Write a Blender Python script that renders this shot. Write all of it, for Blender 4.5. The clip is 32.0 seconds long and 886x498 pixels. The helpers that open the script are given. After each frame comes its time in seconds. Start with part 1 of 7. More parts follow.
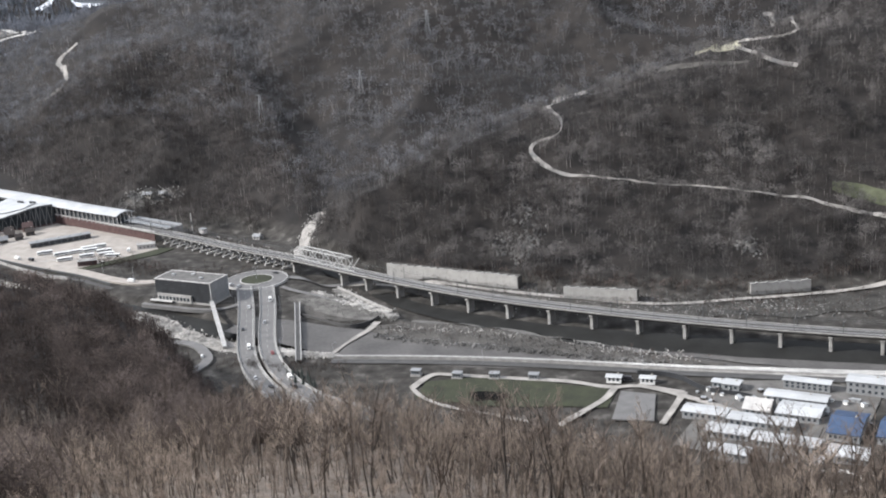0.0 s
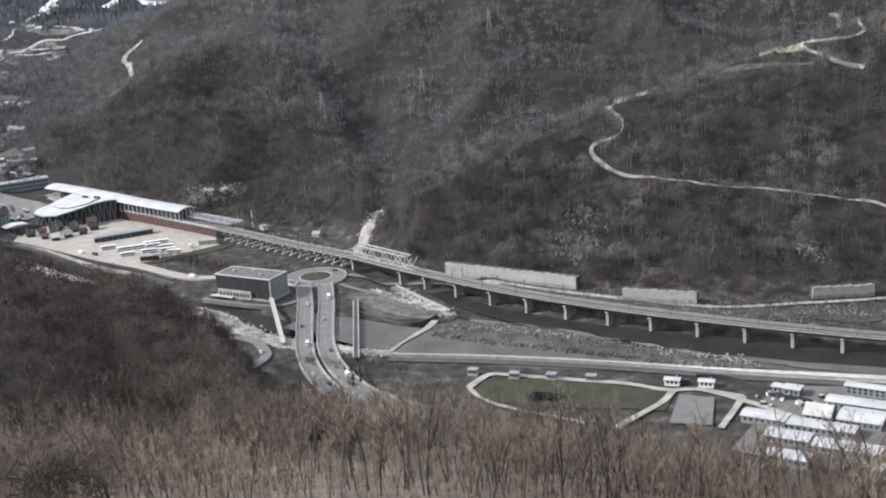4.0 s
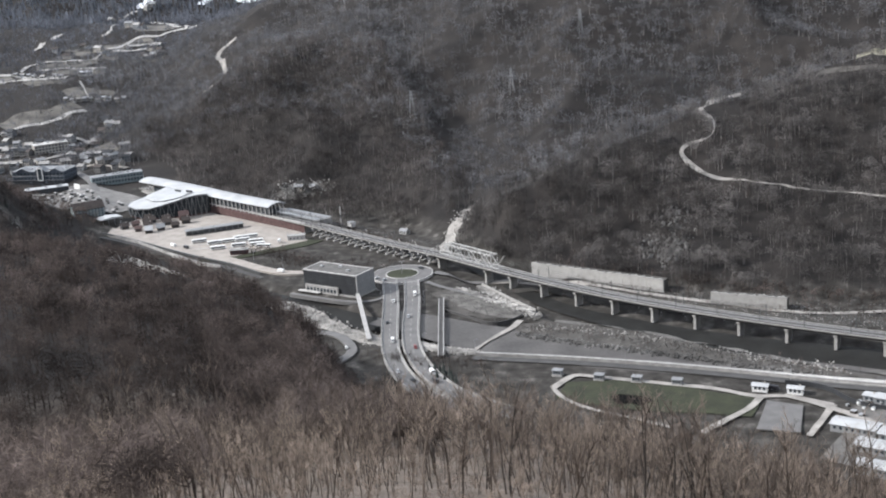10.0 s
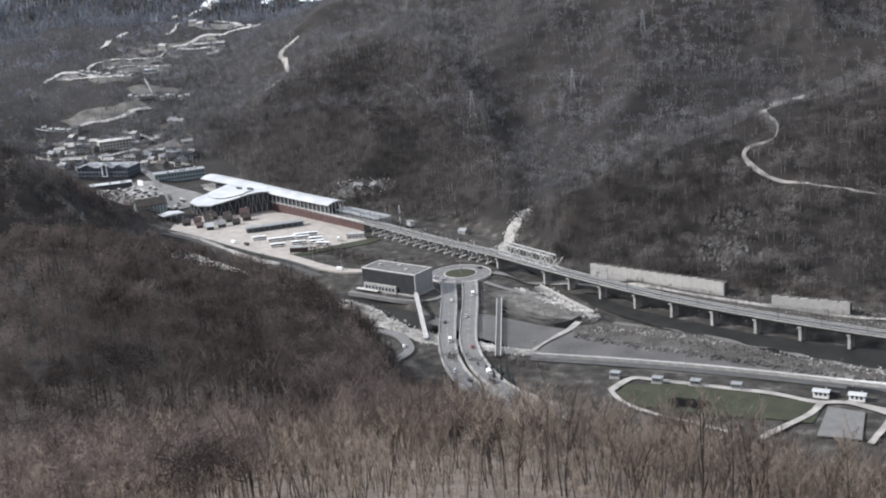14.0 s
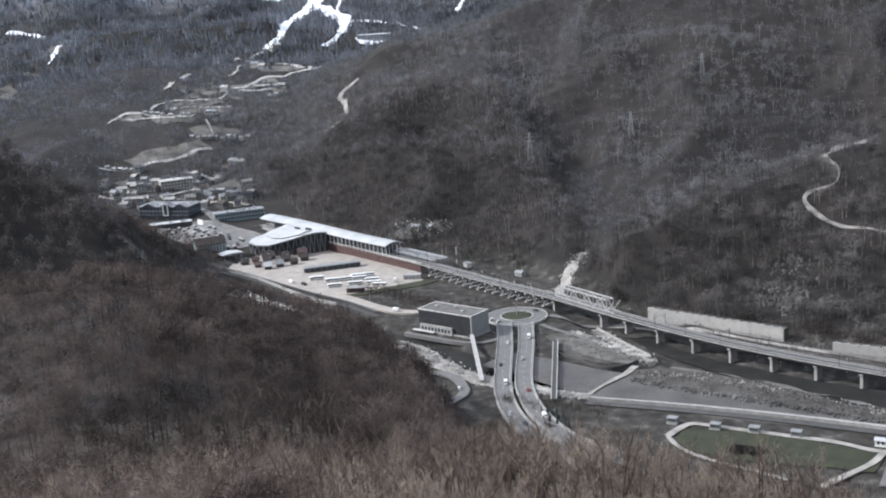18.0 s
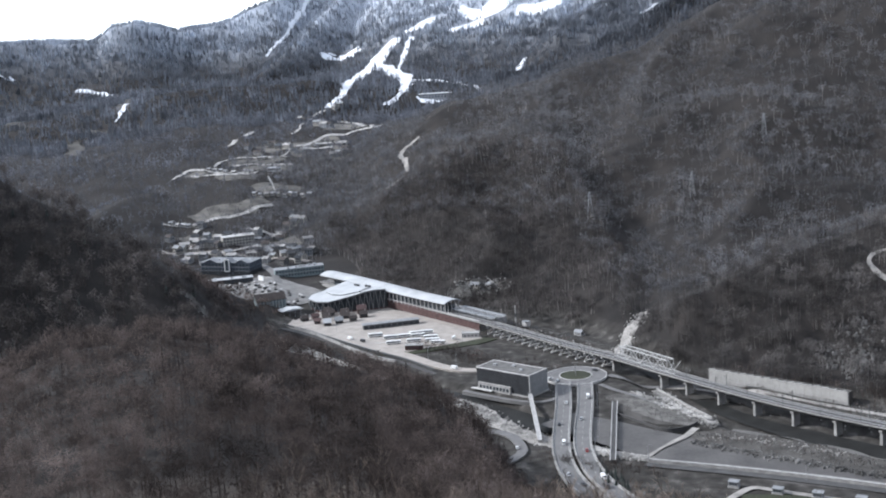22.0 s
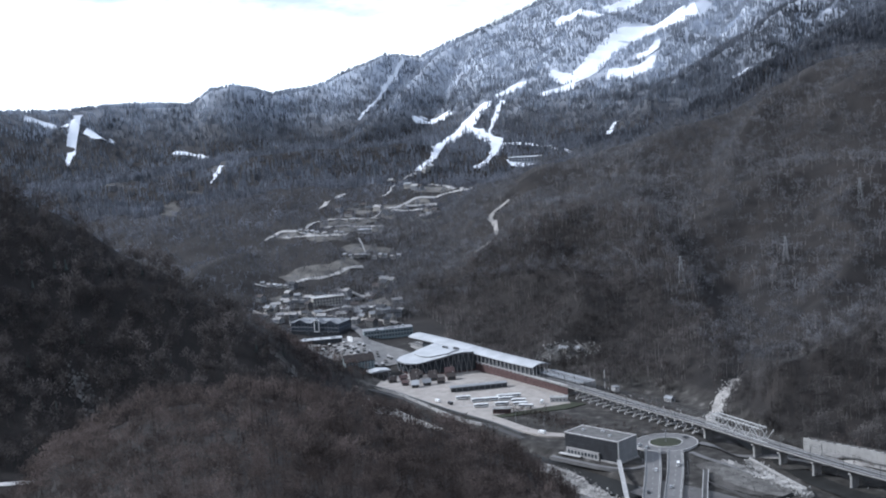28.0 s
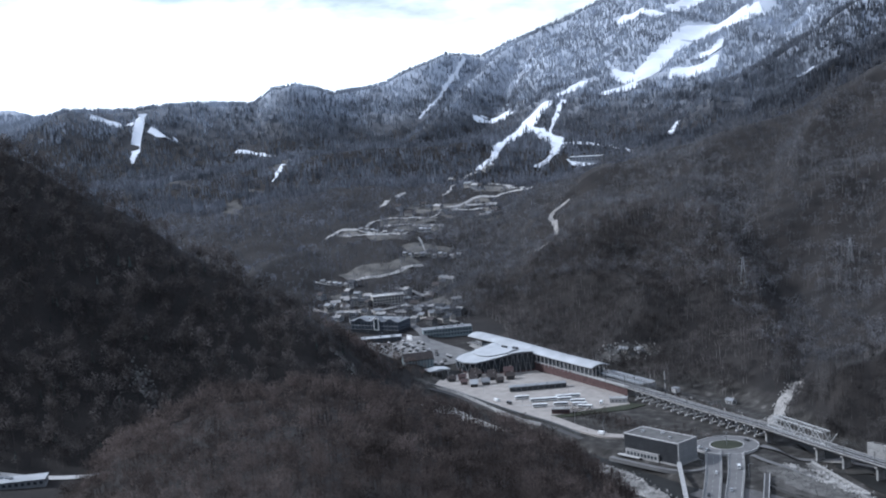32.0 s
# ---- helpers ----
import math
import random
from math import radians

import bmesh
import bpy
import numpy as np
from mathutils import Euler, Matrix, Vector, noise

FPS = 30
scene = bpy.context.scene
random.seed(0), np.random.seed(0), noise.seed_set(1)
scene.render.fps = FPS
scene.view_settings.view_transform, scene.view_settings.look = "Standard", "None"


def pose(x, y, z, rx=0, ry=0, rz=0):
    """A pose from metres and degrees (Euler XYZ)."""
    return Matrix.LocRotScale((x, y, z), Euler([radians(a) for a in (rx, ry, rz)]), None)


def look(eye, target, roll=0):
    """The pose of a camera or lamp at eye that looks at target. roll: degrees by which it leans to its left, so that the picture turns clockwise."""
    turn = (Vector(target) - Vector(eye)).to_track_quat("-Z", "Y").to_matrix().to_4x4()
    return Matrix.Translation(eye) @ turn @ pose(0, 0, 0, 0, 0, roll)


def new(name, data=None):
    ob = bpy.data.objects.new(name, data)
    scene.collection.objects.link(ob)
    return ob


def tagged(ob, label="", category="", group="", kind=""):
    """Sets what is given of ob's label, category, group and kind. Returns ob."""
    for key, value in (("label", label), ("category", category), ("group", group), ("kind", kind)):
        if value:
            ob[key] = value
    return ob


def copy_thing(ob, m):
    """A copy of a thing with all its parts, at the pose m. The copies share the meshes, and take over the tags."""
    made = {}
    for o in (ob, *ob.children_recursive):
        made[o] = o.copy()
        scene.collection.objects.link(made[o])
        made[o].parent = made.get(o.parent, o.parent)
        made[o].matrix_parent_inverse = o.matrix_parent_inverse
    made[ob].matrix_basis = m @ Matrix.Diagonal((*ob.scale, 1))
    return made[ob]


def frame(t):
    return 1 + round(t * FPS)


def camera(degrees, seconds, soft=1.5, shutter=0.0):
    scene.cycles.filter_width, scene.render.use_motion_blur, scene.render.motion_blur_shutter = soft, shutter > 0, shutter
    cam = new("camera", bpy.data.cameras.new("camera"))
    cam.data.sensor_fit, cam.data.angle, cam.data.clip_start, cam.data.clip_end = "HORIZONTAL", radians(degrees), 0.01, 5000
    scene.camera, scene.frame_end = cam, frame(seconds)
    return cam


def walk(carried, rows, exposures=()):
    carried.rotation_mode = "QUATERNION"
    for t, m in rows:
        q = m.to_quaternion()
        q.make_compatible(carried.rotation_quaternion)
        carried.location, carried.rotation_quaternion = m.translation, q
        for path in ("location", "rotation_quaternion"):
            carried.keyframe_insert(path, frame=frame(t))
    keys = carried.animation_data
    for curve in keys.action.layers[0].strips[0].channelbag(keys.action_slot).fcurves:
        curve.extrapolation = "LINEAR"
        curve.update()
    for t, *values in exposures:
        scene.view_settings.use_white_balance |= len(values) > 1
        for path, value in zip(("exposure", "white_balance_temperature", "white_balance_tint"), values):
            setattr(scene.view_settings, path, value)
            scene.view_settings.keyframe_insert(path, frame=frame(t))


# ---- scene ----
cam = camera(38.01, 32.0, soft=2.0)
EYE = (0.0, 0.0, 270.0)
LEAN = -4.0
# seconds, pan to the left, tilt, in degrees: a pan-and-tilt camera on a mast
ROWS = [
    (0.0, 6.483, -16.056),
    (1.0, 7.205, -16.012),
    (2.0, 7.823, -15.975),
    (3.0, 8.502, -15.948),
    (3.5, 8.848, -15.928),
    (5.5, 10.205, -15.846),
    (6.0, 10.527, -15.837),
    (7.0, 11.226, -15.792),
    (8.0, 11.905, -15.757),
    (9.0, 12.545, -15.711),
    (10.0, 13.194, -15.684),
    (11.0, 13.868, -15.643),
    (12.0, 14.573, -15.605),
    (13.0, 15.228, -15.567),
    (13.5, 15.564, -15.547),
    (15.5, 16.854, -15.148),
    (16.0, 17.151, -14.817),
    (17.0, 17.758, -14.162),
    (18.0, 18.360, -13.482),
    (19.0, 18.991, -12.792),
    (20.0, 19.607, -12.117),
    (21.0, 20.264, -11.386),
    (22.0, 20.862, -10.723),
    (23.0, 21.482, -10.032),
    (24.0, 22.118, -9.327),
    (25.0, 22.737, -8.628),
    (25.5, 23.075, -8.246),
    (27.5, 24.372, -7.682),
    (28.0, 24.669, -7.665),
    (29.0, 25.334, -7.625),
    (30.0, 26.037, -7.585),
    (31.0, 26.691, -7.561),
    (32.0, 27.349, -7.516),
]
walk(cam, [(t, pose(*EYE, 0, 0, pan) @ pose(0, 0, 0, 90 + tilt) @ pose(0, 0, 0, 0, 0, LEAN)) for t, pan, tilt in ROWS],
     [(0, 0.72, 6450, 10), (6, 0.64, 6420, 10), (14, 0.66, 6330, 10), (20, 0.55, 6100, 10), (26, 0.34, 5800, 10), (32, 0.02, 5500, 10)])

# ---- light ----
SUN_AZ, SUN_EL = 102.0, 33.0          # degrees to the left of +y, and up
world = bpy.data.worlds.new("sky")
scene.world = world
world.use_nodes = True
wn, wl = world.node_tree.nodes, world.node_tree.links
wn.clear()
w_out = wn.new("ShaderNodeOutputWorld")
w_bg = wn.new("ShaderNodeBackground")
w_sky = wn.new("ShaderNodeTexSky")
w_sky.sky_type = "NISHITA"
w_sky.sun_disc = False
w_sky.sun_elevation = radians(SUN_EL)
w_sky.sun_rotation = radians(-SUN_AZ)
w_sky.altitude = 600
w_sky.dust_density = 1.2
w_bg.inputs["Strength"].default_value = 0.10
w_co = wn.new("ShaderNodeTexCoord")
w_mp = wn.new("ShaderNodeMapping")
w_mp.inputs["Scale"].default_value = (2.2, 2.2, 7.0)
w_mp.inputs["Location"].default_value = (0.35, 0.1, 0.25)
w_nz = wn.new("ShaderNodeTexNoise")
w_nz.inputs["Scale"].default_value = 1.6
w_nz.inputs["Detail"].default_value = 7.0
w_nz.inputs["Roughness"].default_value = 0.55
w_se = wn.new("ShaderNodeSeparateXYZ")
w_up = wn.new("ShaderNodeMath")          # cloud banks lie low over the mountains, open sky above
w_up.operation = "MULTIPLY_ADD"
w_up.inputs[1].default_value = -1.6
w_rp = wn.new("ShaderNodeValToRGB")
w_rp.color_ramp.elements[0].position, w_rp.color_ramp.elements[0].color = 0.33, (0.16, 0.16, 0.16, 1)
w_rp.color_ramp.elements[1].position, w_rp.color_ramp.elements[1].color = 0.47, (1, 1, 1, 1)
w_mx = wn.new("ShaderNodeMix")
w_mx.data_type = "RGBA"
w_mx.inputs[7].default_value = (19.0, 19.3, 19.6, 1)
wl.new(w_co.outputs["Generated"], w_mp.inputs["Vector"])
wl.new(w_mp.outputs["Vector"], w_nz.inputs["Vector"])
wl.new(w_co.outputs["Generated"], w_se.inputs[0])
w_lo = wn.new("ShaderNodeMath")
w_lo.operation = "MINIMUM"
w_lo.inputs[1].default_value = 0.12
wl.new(w_se.outputs["Z"], w_lo.inputs[0])
wl.new(w_lo.outputs[0], w_up.inputs[0])
wl.new(w_nz.outputs["Fac"], w_up.inputs[2])
wl.new(w_up.outputs[0], w_rp.inputs["Fac"])
wl.new(w_rp.outputs["Color"], w_mx.inputs[0])
wl.new(w_sky.outputs["Color"], w_mx.inputs[6])
wl.new(w_mx.outputs[2], w_bg.inputs["Color"])
wl.new(w_bg.outputs["Background"], w_out.inputs["Surface"])
sun_data = bpy.data.lights.new("sun", "SUN")
sun_data.energy, sun_data.angle, sun_data.color = 3.8, radians(4.0), (1.0, 0.97, 0.93)
sun = new("sun", sun_data)
_a, _e = radians(SUN_AZ), radians(SUN_EL)
sun.matrix_world = look((-2000 * math.sin(_a) * math.cos(_e), 2000 * math.cos(_a) * math.cos(_e), 2000 * math.sin(_e)), (0, 0, 0))
scene.view_settings.exposure = 0.0

# ---- materials ----
def mat(name, colour, rough=0.85, vary=0.25, scale=0.5, fine=6.0, metal=0.0, bump=0.0, second=None, per_object=0.0, spec=0.3):
    """A surface with two scales of variation in world metres, mixed towards second (or a darker tone)."""
    m = bpy.data.materials.new(name)
    m.use_nodes = True
    n, l = m.node_tree.nodes, m.node_tree.links
    b = n["Principled BSDF"]
    b.inputs["Roughness"].default_value, b.inputs["Metallic"].default_value = rough, metal
    b.inputs["Specular IOR Level"].default_value = spec
    g = n.new("ShaderNodeNewGeometry")
    n1, n2 = n.new("ShaderNodeTexNoise"), n.new("ShaderNodeTexNoise")
    n1.inputs["Scale"].default_value, n2.inputs["Scale"].default_value = scale, scale * fine
    n1.inputs["Detail"].default_value, n2.inputs["Detail"].default_value = 4, 3
    l.new(g.outputs["Position"], n1.inputs["Vector"]), l.new(g.outputs["Position"], n2.inputs["Vector"])
    add = n.new("ShaderNodeMath")
    add.operation = "MULTIPLY_ADD"
    add.inputs[1].default_value = 0.45
    l.new(n2.outputs["Fac"], add.inputs[0]), l.new(n1.outputs["Fac"], add.inputs[2])
    ramp = n.new("ShaderNodeMapRange")
    ramp.inputs["From Min"].default_value, ramp.inputs["From Max"].default_value = 0.5, 0.95
    l.new(add.outputs[0], ramp.inputs["Value"])
    mix = n.new("ShaderNodeMix")
    mix.data_type = "RGBA"
    low = second or tuple(c * (1 - vary) for c in colour)
    high = colour if second else tuple(min(1, c * (1 + vary)) for c in colour)
    mix.inputs[6].default_value, mix.inputs[7].default_value = (*low, 1), (*high, 1)
    l.new(ramp.outputs[0], mix.inputs[0])
    out = mix.outputs[2]
    if per_object:
        oi = n.new("ShaderNodeObjectInfo")
        mr = n.new("ShaderNodeMapRange")
        mr.inputs["To Min"].default_value, mr.inputs["To Max"].default_value = 1 - per_object, 1 + per_object
        l.new(oi.outputs["Random"], mr.inputs["Value"])
        hs = n.new("ShaderNodeHueSaturation")
        l.new(mr.outputs[0], hs.inputs["Value"]), l.new(out, hs.inputs["Color"])
        out = hs.outputs["Color"]
    l.new(out, b.inputs["Base Color"])
    if bump:
        bp = n.new("ShaderNodeBump")
        bp.inputs["Strength"].default_value, bp.inputs["Distance"].default_value = 0.6, bump
        l.new(add.outputs[0], bp.inputs["Height"]), l.new(bp.outputs["Normal"], b.inputs["Normal"])
    return m


def island_mat(name, colour, vary, rough=0.95, size=0.13, thin=0.0):
    """A joined crowd of alike pieces: each island has a tone of its own."""
    m = bpy.data.materials.new(name)
    m.use_nodes = True
    n, l = m.node_tree.nodes, m.node_tree.links
    b = n["Principled BSDF"]
    b.inputs["Roughness"].default_value = rough
    b.inputs["Specular IOR Level"].default_value = 0.1
    g = n.new("ShaderNodeNewGeometry")
    nz = n.new("ShaderNodeTexNoise")
    nz.inputs["Scale"].default_value, nz.inputs["Detail"].default_value = 0.012, 5
    l.new(g.outputs["Position"], nz.inputs["Vector"])
    mr = n.new("ShaderNodeMapRange")
    mr.inputs["From Min"].default_value, mr.inputs["From Max"].default_value = 0.3, 0.7
    mr.inputs["To Min"].default_value, mr.inputs["To Max"].default_value = 1 - vary, 1 + vary
    l.new(nz.outputs["Fac"], mr.inputs["Value"])
    m2 = n.new("ShaderNodeMapRange")
    m2.inputs["To Min"].default_value, m2.inputs["To Max"].default_value = 1 - vary * 0.3, 1 + vary * 0.3
    l.new(g.outputs["Random Per Island"], m2.inputs["Value"])
    mu = n.new("ShaderNodeMath")
    mu.operation = "MULTIPLY"
    l.new(mr.outputs[0], mu.inputs[0]), l.new(m2.outputs[0], mu.inputs[1])
    crown = n.new("ShaderNodeTexNoise")
    crown.inputs["Scale"].default_value, crown.inputs["Detail"].default_value = size, 1
    l.new(g.outputs["Position"], crown.inputs["Vector"])
    m3 = n.new("ShaderNodeMapRange")
    m3.inputs["From Min"].default_value, m3.inputs["From Max"].default_value = 0.32, 0.68
    m3.inputs["To Min"].default_value, m3.inputs["To Max"].default_value = 1 - vary, 1 + vary
    l.new(crown.outputs["Fac"], m3.inputs["Value"])
    mu2 = n.new("ShaderNodeMath")
    mu2.operation = "MULTIPLY"
    l.new(mu.outputs[0], mu2.inputs[0]), l.new(m3.outputs[0], mu2.inputs[1])
    mu = mu2
    hs = n.new("ShaderNodeHueSaturation")
    hs.inputs["Color"].default_value = (*colour, 1)
    l.new(mu.outputs[0], hs.inputs["Value"]), l.new(hs.outputs["Color"], b.inputs["Base Color"])
    if thin:                              # open sprays of twigs let light through from behind
        tr, mx = n.new("ShaderNodeBsdfTranslucent"), n.new("ShaderNodeMixShader")
        mx.inputs[0].default_value = thin
        l.new(hs.outputs["Color"], tr.inputs["Color"])
        l.new(b.outputs[0], mx.inputs[1]), l.new(tr.outputs[0], mx.inputs[2])
        l.new(mx.outputs[0], n["Material Output"].inputs["Surface"])
    return m


def ground_mat():
    """Leaf litter on the slopes, its colour darkened for shade under the trees, dull grass and earth on the valley
    floor, snow above the snow line.
    """
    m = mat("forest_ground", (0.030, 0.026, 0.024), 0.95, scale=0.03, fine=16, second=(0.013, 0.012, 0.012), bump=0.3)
    n, l = m.node_tree.nodes, m.node_tree.links
    b = n["Principled BSDF"]
    old = b.inputs["Base Color"].links[0].from_socket
    g = n.new("ShaderNodeNewGeometry")
    sep = n.new("ShaderNodeSeparateXYZ")
    l.new(g.outputs["Position"], sep.inputs[0])
    nz = n.new("ShaderNodeTexNoise")
    nz.inputs["Scale"].default_value, nz.inputs["Detail"].default_value = 0.02, 8
    l.new(g.outputs["Position"], nz.inputs["Vector"])
    a = n.new("ShaderNodeMath")
    a.operation = "MULTIPLY_ADD"
    a.inputs[1].default_value = 130.0
    l.new(nz.outputs["Fac"], a.inputs[0]), l.new(sep.outputs["Z"], a.inputs[2])
    mr = n.new("ShaderNodeMapRange")
    mr.inputs["From Min"].default_value, mr.inputs["From Max"].default_value = 190, 330
    l.new(a.outputs[0], mr.inputs["Value"])
    far = n.new("ShaderNodeMapRange")
    far.inputs["From Min"].default_value, far.inputs["From Max"].default_value = 2400, 3050
    l.new(sep.outputs["Y"], far.inputs["Value"])
    mu = n.new("ShaderNodeMath")
    mu.operation = "MULTIPLY"
    l.new(mr.outputs[0], mu.inputs[0]), l.new(far.outputs[0], mu.inputs[1])
    mx = n.new("ShaderNodeMix")
    mx.data_type = "RGBA"
    # mountain snow, dulled and blued in colour for the haze over it
    mx.inputs[7].default_value = (0.40, 0.43, 0.485, 1)
    low = n.new("ShaderNodeMapRange")
    low.inputs["From Min"].default_value, low.inputs["From Max"].default_value = 9.0, 4.0
    l.new(sep.outputs["Z"], low.inputs["Value"])
    nf = n.new("ShaderNodeTexNoise")
    nf.inputs["Scale"].default_value, nf.inputs["Detail"].default_value = 0.11, 12
    l.new(g.outputs["Position"], nf.inputs["Vector"])
    fr = n.new("ShaderNodeValToRGB")
    for pos, col in ((0.34, (0.018, 0.0165, 0.0145)), (0.46, (0.032, 0.0295, 0.0265)), (0.60, (0.057, 0.053, 0.049)), (0.74, (0.14, 0.132, 0.122))):
        e = fr.color_ramp.elements.new(pos)
        e.color = (*col, 1)
    fr.color_ramp.elements.remove(fr.color_ramp.elements[0])
    fr.color_ramp.elements.remove(fr.color_ramp.elements[-1])
    l.new(nf.outputs["Fac"], fr.inputs["Fac"])
    fm = n.new("ShaderNodeMix")
    fm.data_type = "RGBA"
    away = n.new("ShaderNodeVectorMath")
    away.operation = "LENGTH"
    l.new(g.outputs["Position"], away.inputs[0])
    beech = n.new("ShaderNodeMapRange")          # deep beech litter on the upper slope
    beech.inputs["From Min"].default_value, beech.inputs["From Max"].default_value = 400, 320
    l.new(away.outputs["Value"], beech.inputs["Value"])
    lit = n.new("ShaderNodeMix")
    lit.data_type = "RGBA"
    tone = n.new("ShaderNodeMix")
    tone.data_type = "RGBA"
    tone.inputs[6].default_value, tone.inputs[7].default_value = (0.045, 0.037, 0.031, 1), (0.27, 0.223, 0.185, 1)
    leaf = n.new("ShaderNodeTexNoise")
    leaf.inputs["Scale"].default_value, leaf.inputs["Detail"].default_value = 1.6, 10
    l.new(g.outputs["Position"], leaf.inputs["Vector"])
    both = n.new("ShaderNodeMath")
    both.operation = "MULTIPLY_ADD"
    both.inputs[1].default_value = 1.8
    shift = n.new("ShaderNodeMath")
    shift.operation = "SUBTRACT"
    shift.inputs[1].default_value = 0.9
    l.new(nf.outputs["Fac"], shift.inputs[0])
    l.new(leaf.outputs["Fac"], both.inputs[0]), l.new(shift.outputs[0], both.inputs[2])
    both.use_clamp = True
    l.new(both.outputs[0], tone.inputs[0])
    l.new(beech.outputs[0], lit.inputs[0]), l.new(old, lit.inputs[6]), l.new(tone.outputs[2], lit.inputs[7])
    old = lit.outputs[2]
    l.new(low.outputs[0], fm.inputs[0]), l.new(old, fm.inputs[6]), l.new(fr.outputs["Color"], fm.inputs[7])
    l.new(mu.outputs[0], mx.inputs[0]), l.new(fm.outputs[2], mx.inputs[6]), l.new(mx.outputs[2], b.inputs["Base Color"])
    return m


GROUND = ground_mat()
BARK = mat("bark", (0.05, 0.042, 0.038), 0.9, 0.35, 0.8, 5, per_object=0.3)
TWIGS = mat("twigs", (0.12, 0.097, 0.083), 0.95, 0.3, 0.3, 5, per_object=0.3)
FOREST = island_mat("bare_forest", (0.105, 0.086, 0.079), 0.6, size=0.08, thin=0.45)
DARK_FOREST = island_mat("dark_bare_forest", (0.088, 0.079, 0.076), 0.5, size=0.09, thin=0.45)
STEEP_FOREST = island_mat("grey_bare_forest", (0.120, 0.112, 0.109), 0.6, size=0.05, thin=0.45)
PALE_STEM = island_mat("pale_stem", (0.20, 0.188, 0.18), 0.5)
DARK_STEM = island_mat("dark_stem", (0.06, 0.05, 0.046), 0.4)
NEAR_LIMB = island_mat("near_tree_limb", (0.095, 0.078, 0.067), 0.4)
NEAR_FOREST = island_mat("near_bare_forest", (0.295, 0.243, 0.204), 0.38, thin=0.45)
# grey wood, lifted in colour to stand in for the haze before it
FAR_FOREST = island_mat("far_hazed_forest", (0.150, 0.150, 0.160), 0.36, thin=0.45)
# snow on the needles, plus mountain haze painted in as pale blue
SNOWY_CONIFER = island_mat("snowy_hazed_conifer", (0.40, 0.43, 0.48), 0.25, size=0.02, thin=0.55)
# blue-grey tone carries the valley head's haze, not only the bark
HEAD_FOREST = island_mat("hazed_bare_forest", (0.158, 0.166, 0.192), 0.42, size=0.06, thin=0.45)
DARK_EARTH = mat("dark_earth", (0.072, 0.068, 0.063), 0.95, scale=0.09, fine=12, second=(0.024, 0.023, 0.021), bump=0.15)
DARK_CONIFER = island_mat("dark_conifer_needles", (0.05, 0.058, 0.055), 0.35)
# the nearer ridge's shade is put into this darker needle colour
RIDGE_CONIFER = island_mat("shade_tinted_ridge_conifer", (0.105, 0.112, 0.128), 0.35, size=0.03, thin=0.4)
# needles paled and blued: distance haze painted into the colour
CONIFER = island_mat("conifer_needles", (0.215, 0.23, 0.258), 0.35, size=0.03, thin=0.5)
ASPHALT = mat("asphalt", (0.142, 0.139, 0.138), 0.8, 0.15, 0.15, 8)
DARK_ASPHALT = mat("dark_asphalt", (0.07, 0.069, 0.069), 0.85, 0.2, 0.15, 8)
CONCRETE = mat("concrete", (0.31, 0.303, 0.294), 0.85, 0.26, 0.3, 7)
PALE_CONCRETE = mat("pale_concrete", (0.45, 0.44, 0.43), 0.85, 0.2, 0.25, 7)
GRAVEL = mat("pale_gravel", (0.38, 0.36, 0.337), 0.95, scale=0.12, fine=9, second=(0.20, 0.19, 0.178), bump=0.1)
EARTH = mat("bare_earth", (0.10, 0.094, 0.087), 0.95, scale=0.09, fine=9, second=(0.046, 0.043, 0.04), bump=0.15)
GRASS = mat("winter_grass", (0.048, 0.053, 0.032), 0.95, scale=0.09, fine=9, second=(0.026, 0.029, 0.020), bump=0.1)
WATER = mat("river_water", (0.022, 0.022, 0.021), 0.6, 0.3, 0.08, 6, spec=0.15, bump=0.06)
STILL_WATER = mat("still_water", (0.082, 0.077, 0.074), 0.6, 0.3, 0.05, 8, spec=0.35)
FIELD_GRASS = mat("field_grass", (0.085, 0.092, 0.058), 0.95, 0.3, 0.15, 8)
WALL_WHITE = mat("whitish_concrete", (0.36, 0.352, 0.337), 0.85, 0.12, 0.3, 8)
WHITE_GRAVEL = mat("white_gravel", (0.52, 0.50, 0.465), 0.95, 0.25, 0.2, 8)
SNOW = mat("piste_snow", (0.72, 0.745, 0.79), 0.7, 0.06, 0.01, 10)
WHITE = mat("white_paint", (0.78, 0.78, 0.77), 0.5, 0.06, 0.4, 8)
ROOF_WHITE = mat("white_roof_sheet", (0.42, 0.43, 0.44), 0.5, 0.16, 0.08, 12)
STEEL = mat("galvanised_steel", (0.36, 0.37, 0.38), 0.5, 0.2, 1.0, 6, metal=0.3)
DARK_STEEL = mat("dark_steel", (0.10, 0.105, 0.11), 0.5, 0.2, 1.0, 6, metal=0.3)
RUSTY = mat("brown_brick_cladding", (0.085, 0.052, 0.050), 0.85, 0.25, 0.3, 8)
DARK_CLAD = mat("dark_cladding", (0.038, 0.04, 0.044), 0.45, 0.2, 0.2, 8)
GREY_CLAD = mat("grey_cladding", (0.23, 0.237, 0.245), 0.55, 0.12, 0.2, 8)
GLASS = mat("dark_glass", (0.045, 0.055, 0.065), 0.12, 0.2, 0.3, 4, spec=0.6)
LOT = mat("pale_lot_concrete", (0.315, 0.288, 0.262), 0.85, 0.18, 0.12, 9)
CAMP = mat("trodden_gravel", (0.125, 0.12, 0.115), 0.95, 0.25, 0.15, 9)
BLUE = mat("blue_roof_sheet", (0.045, 0.075, 0.14), 0.45, 0.15, 0.3, 8)
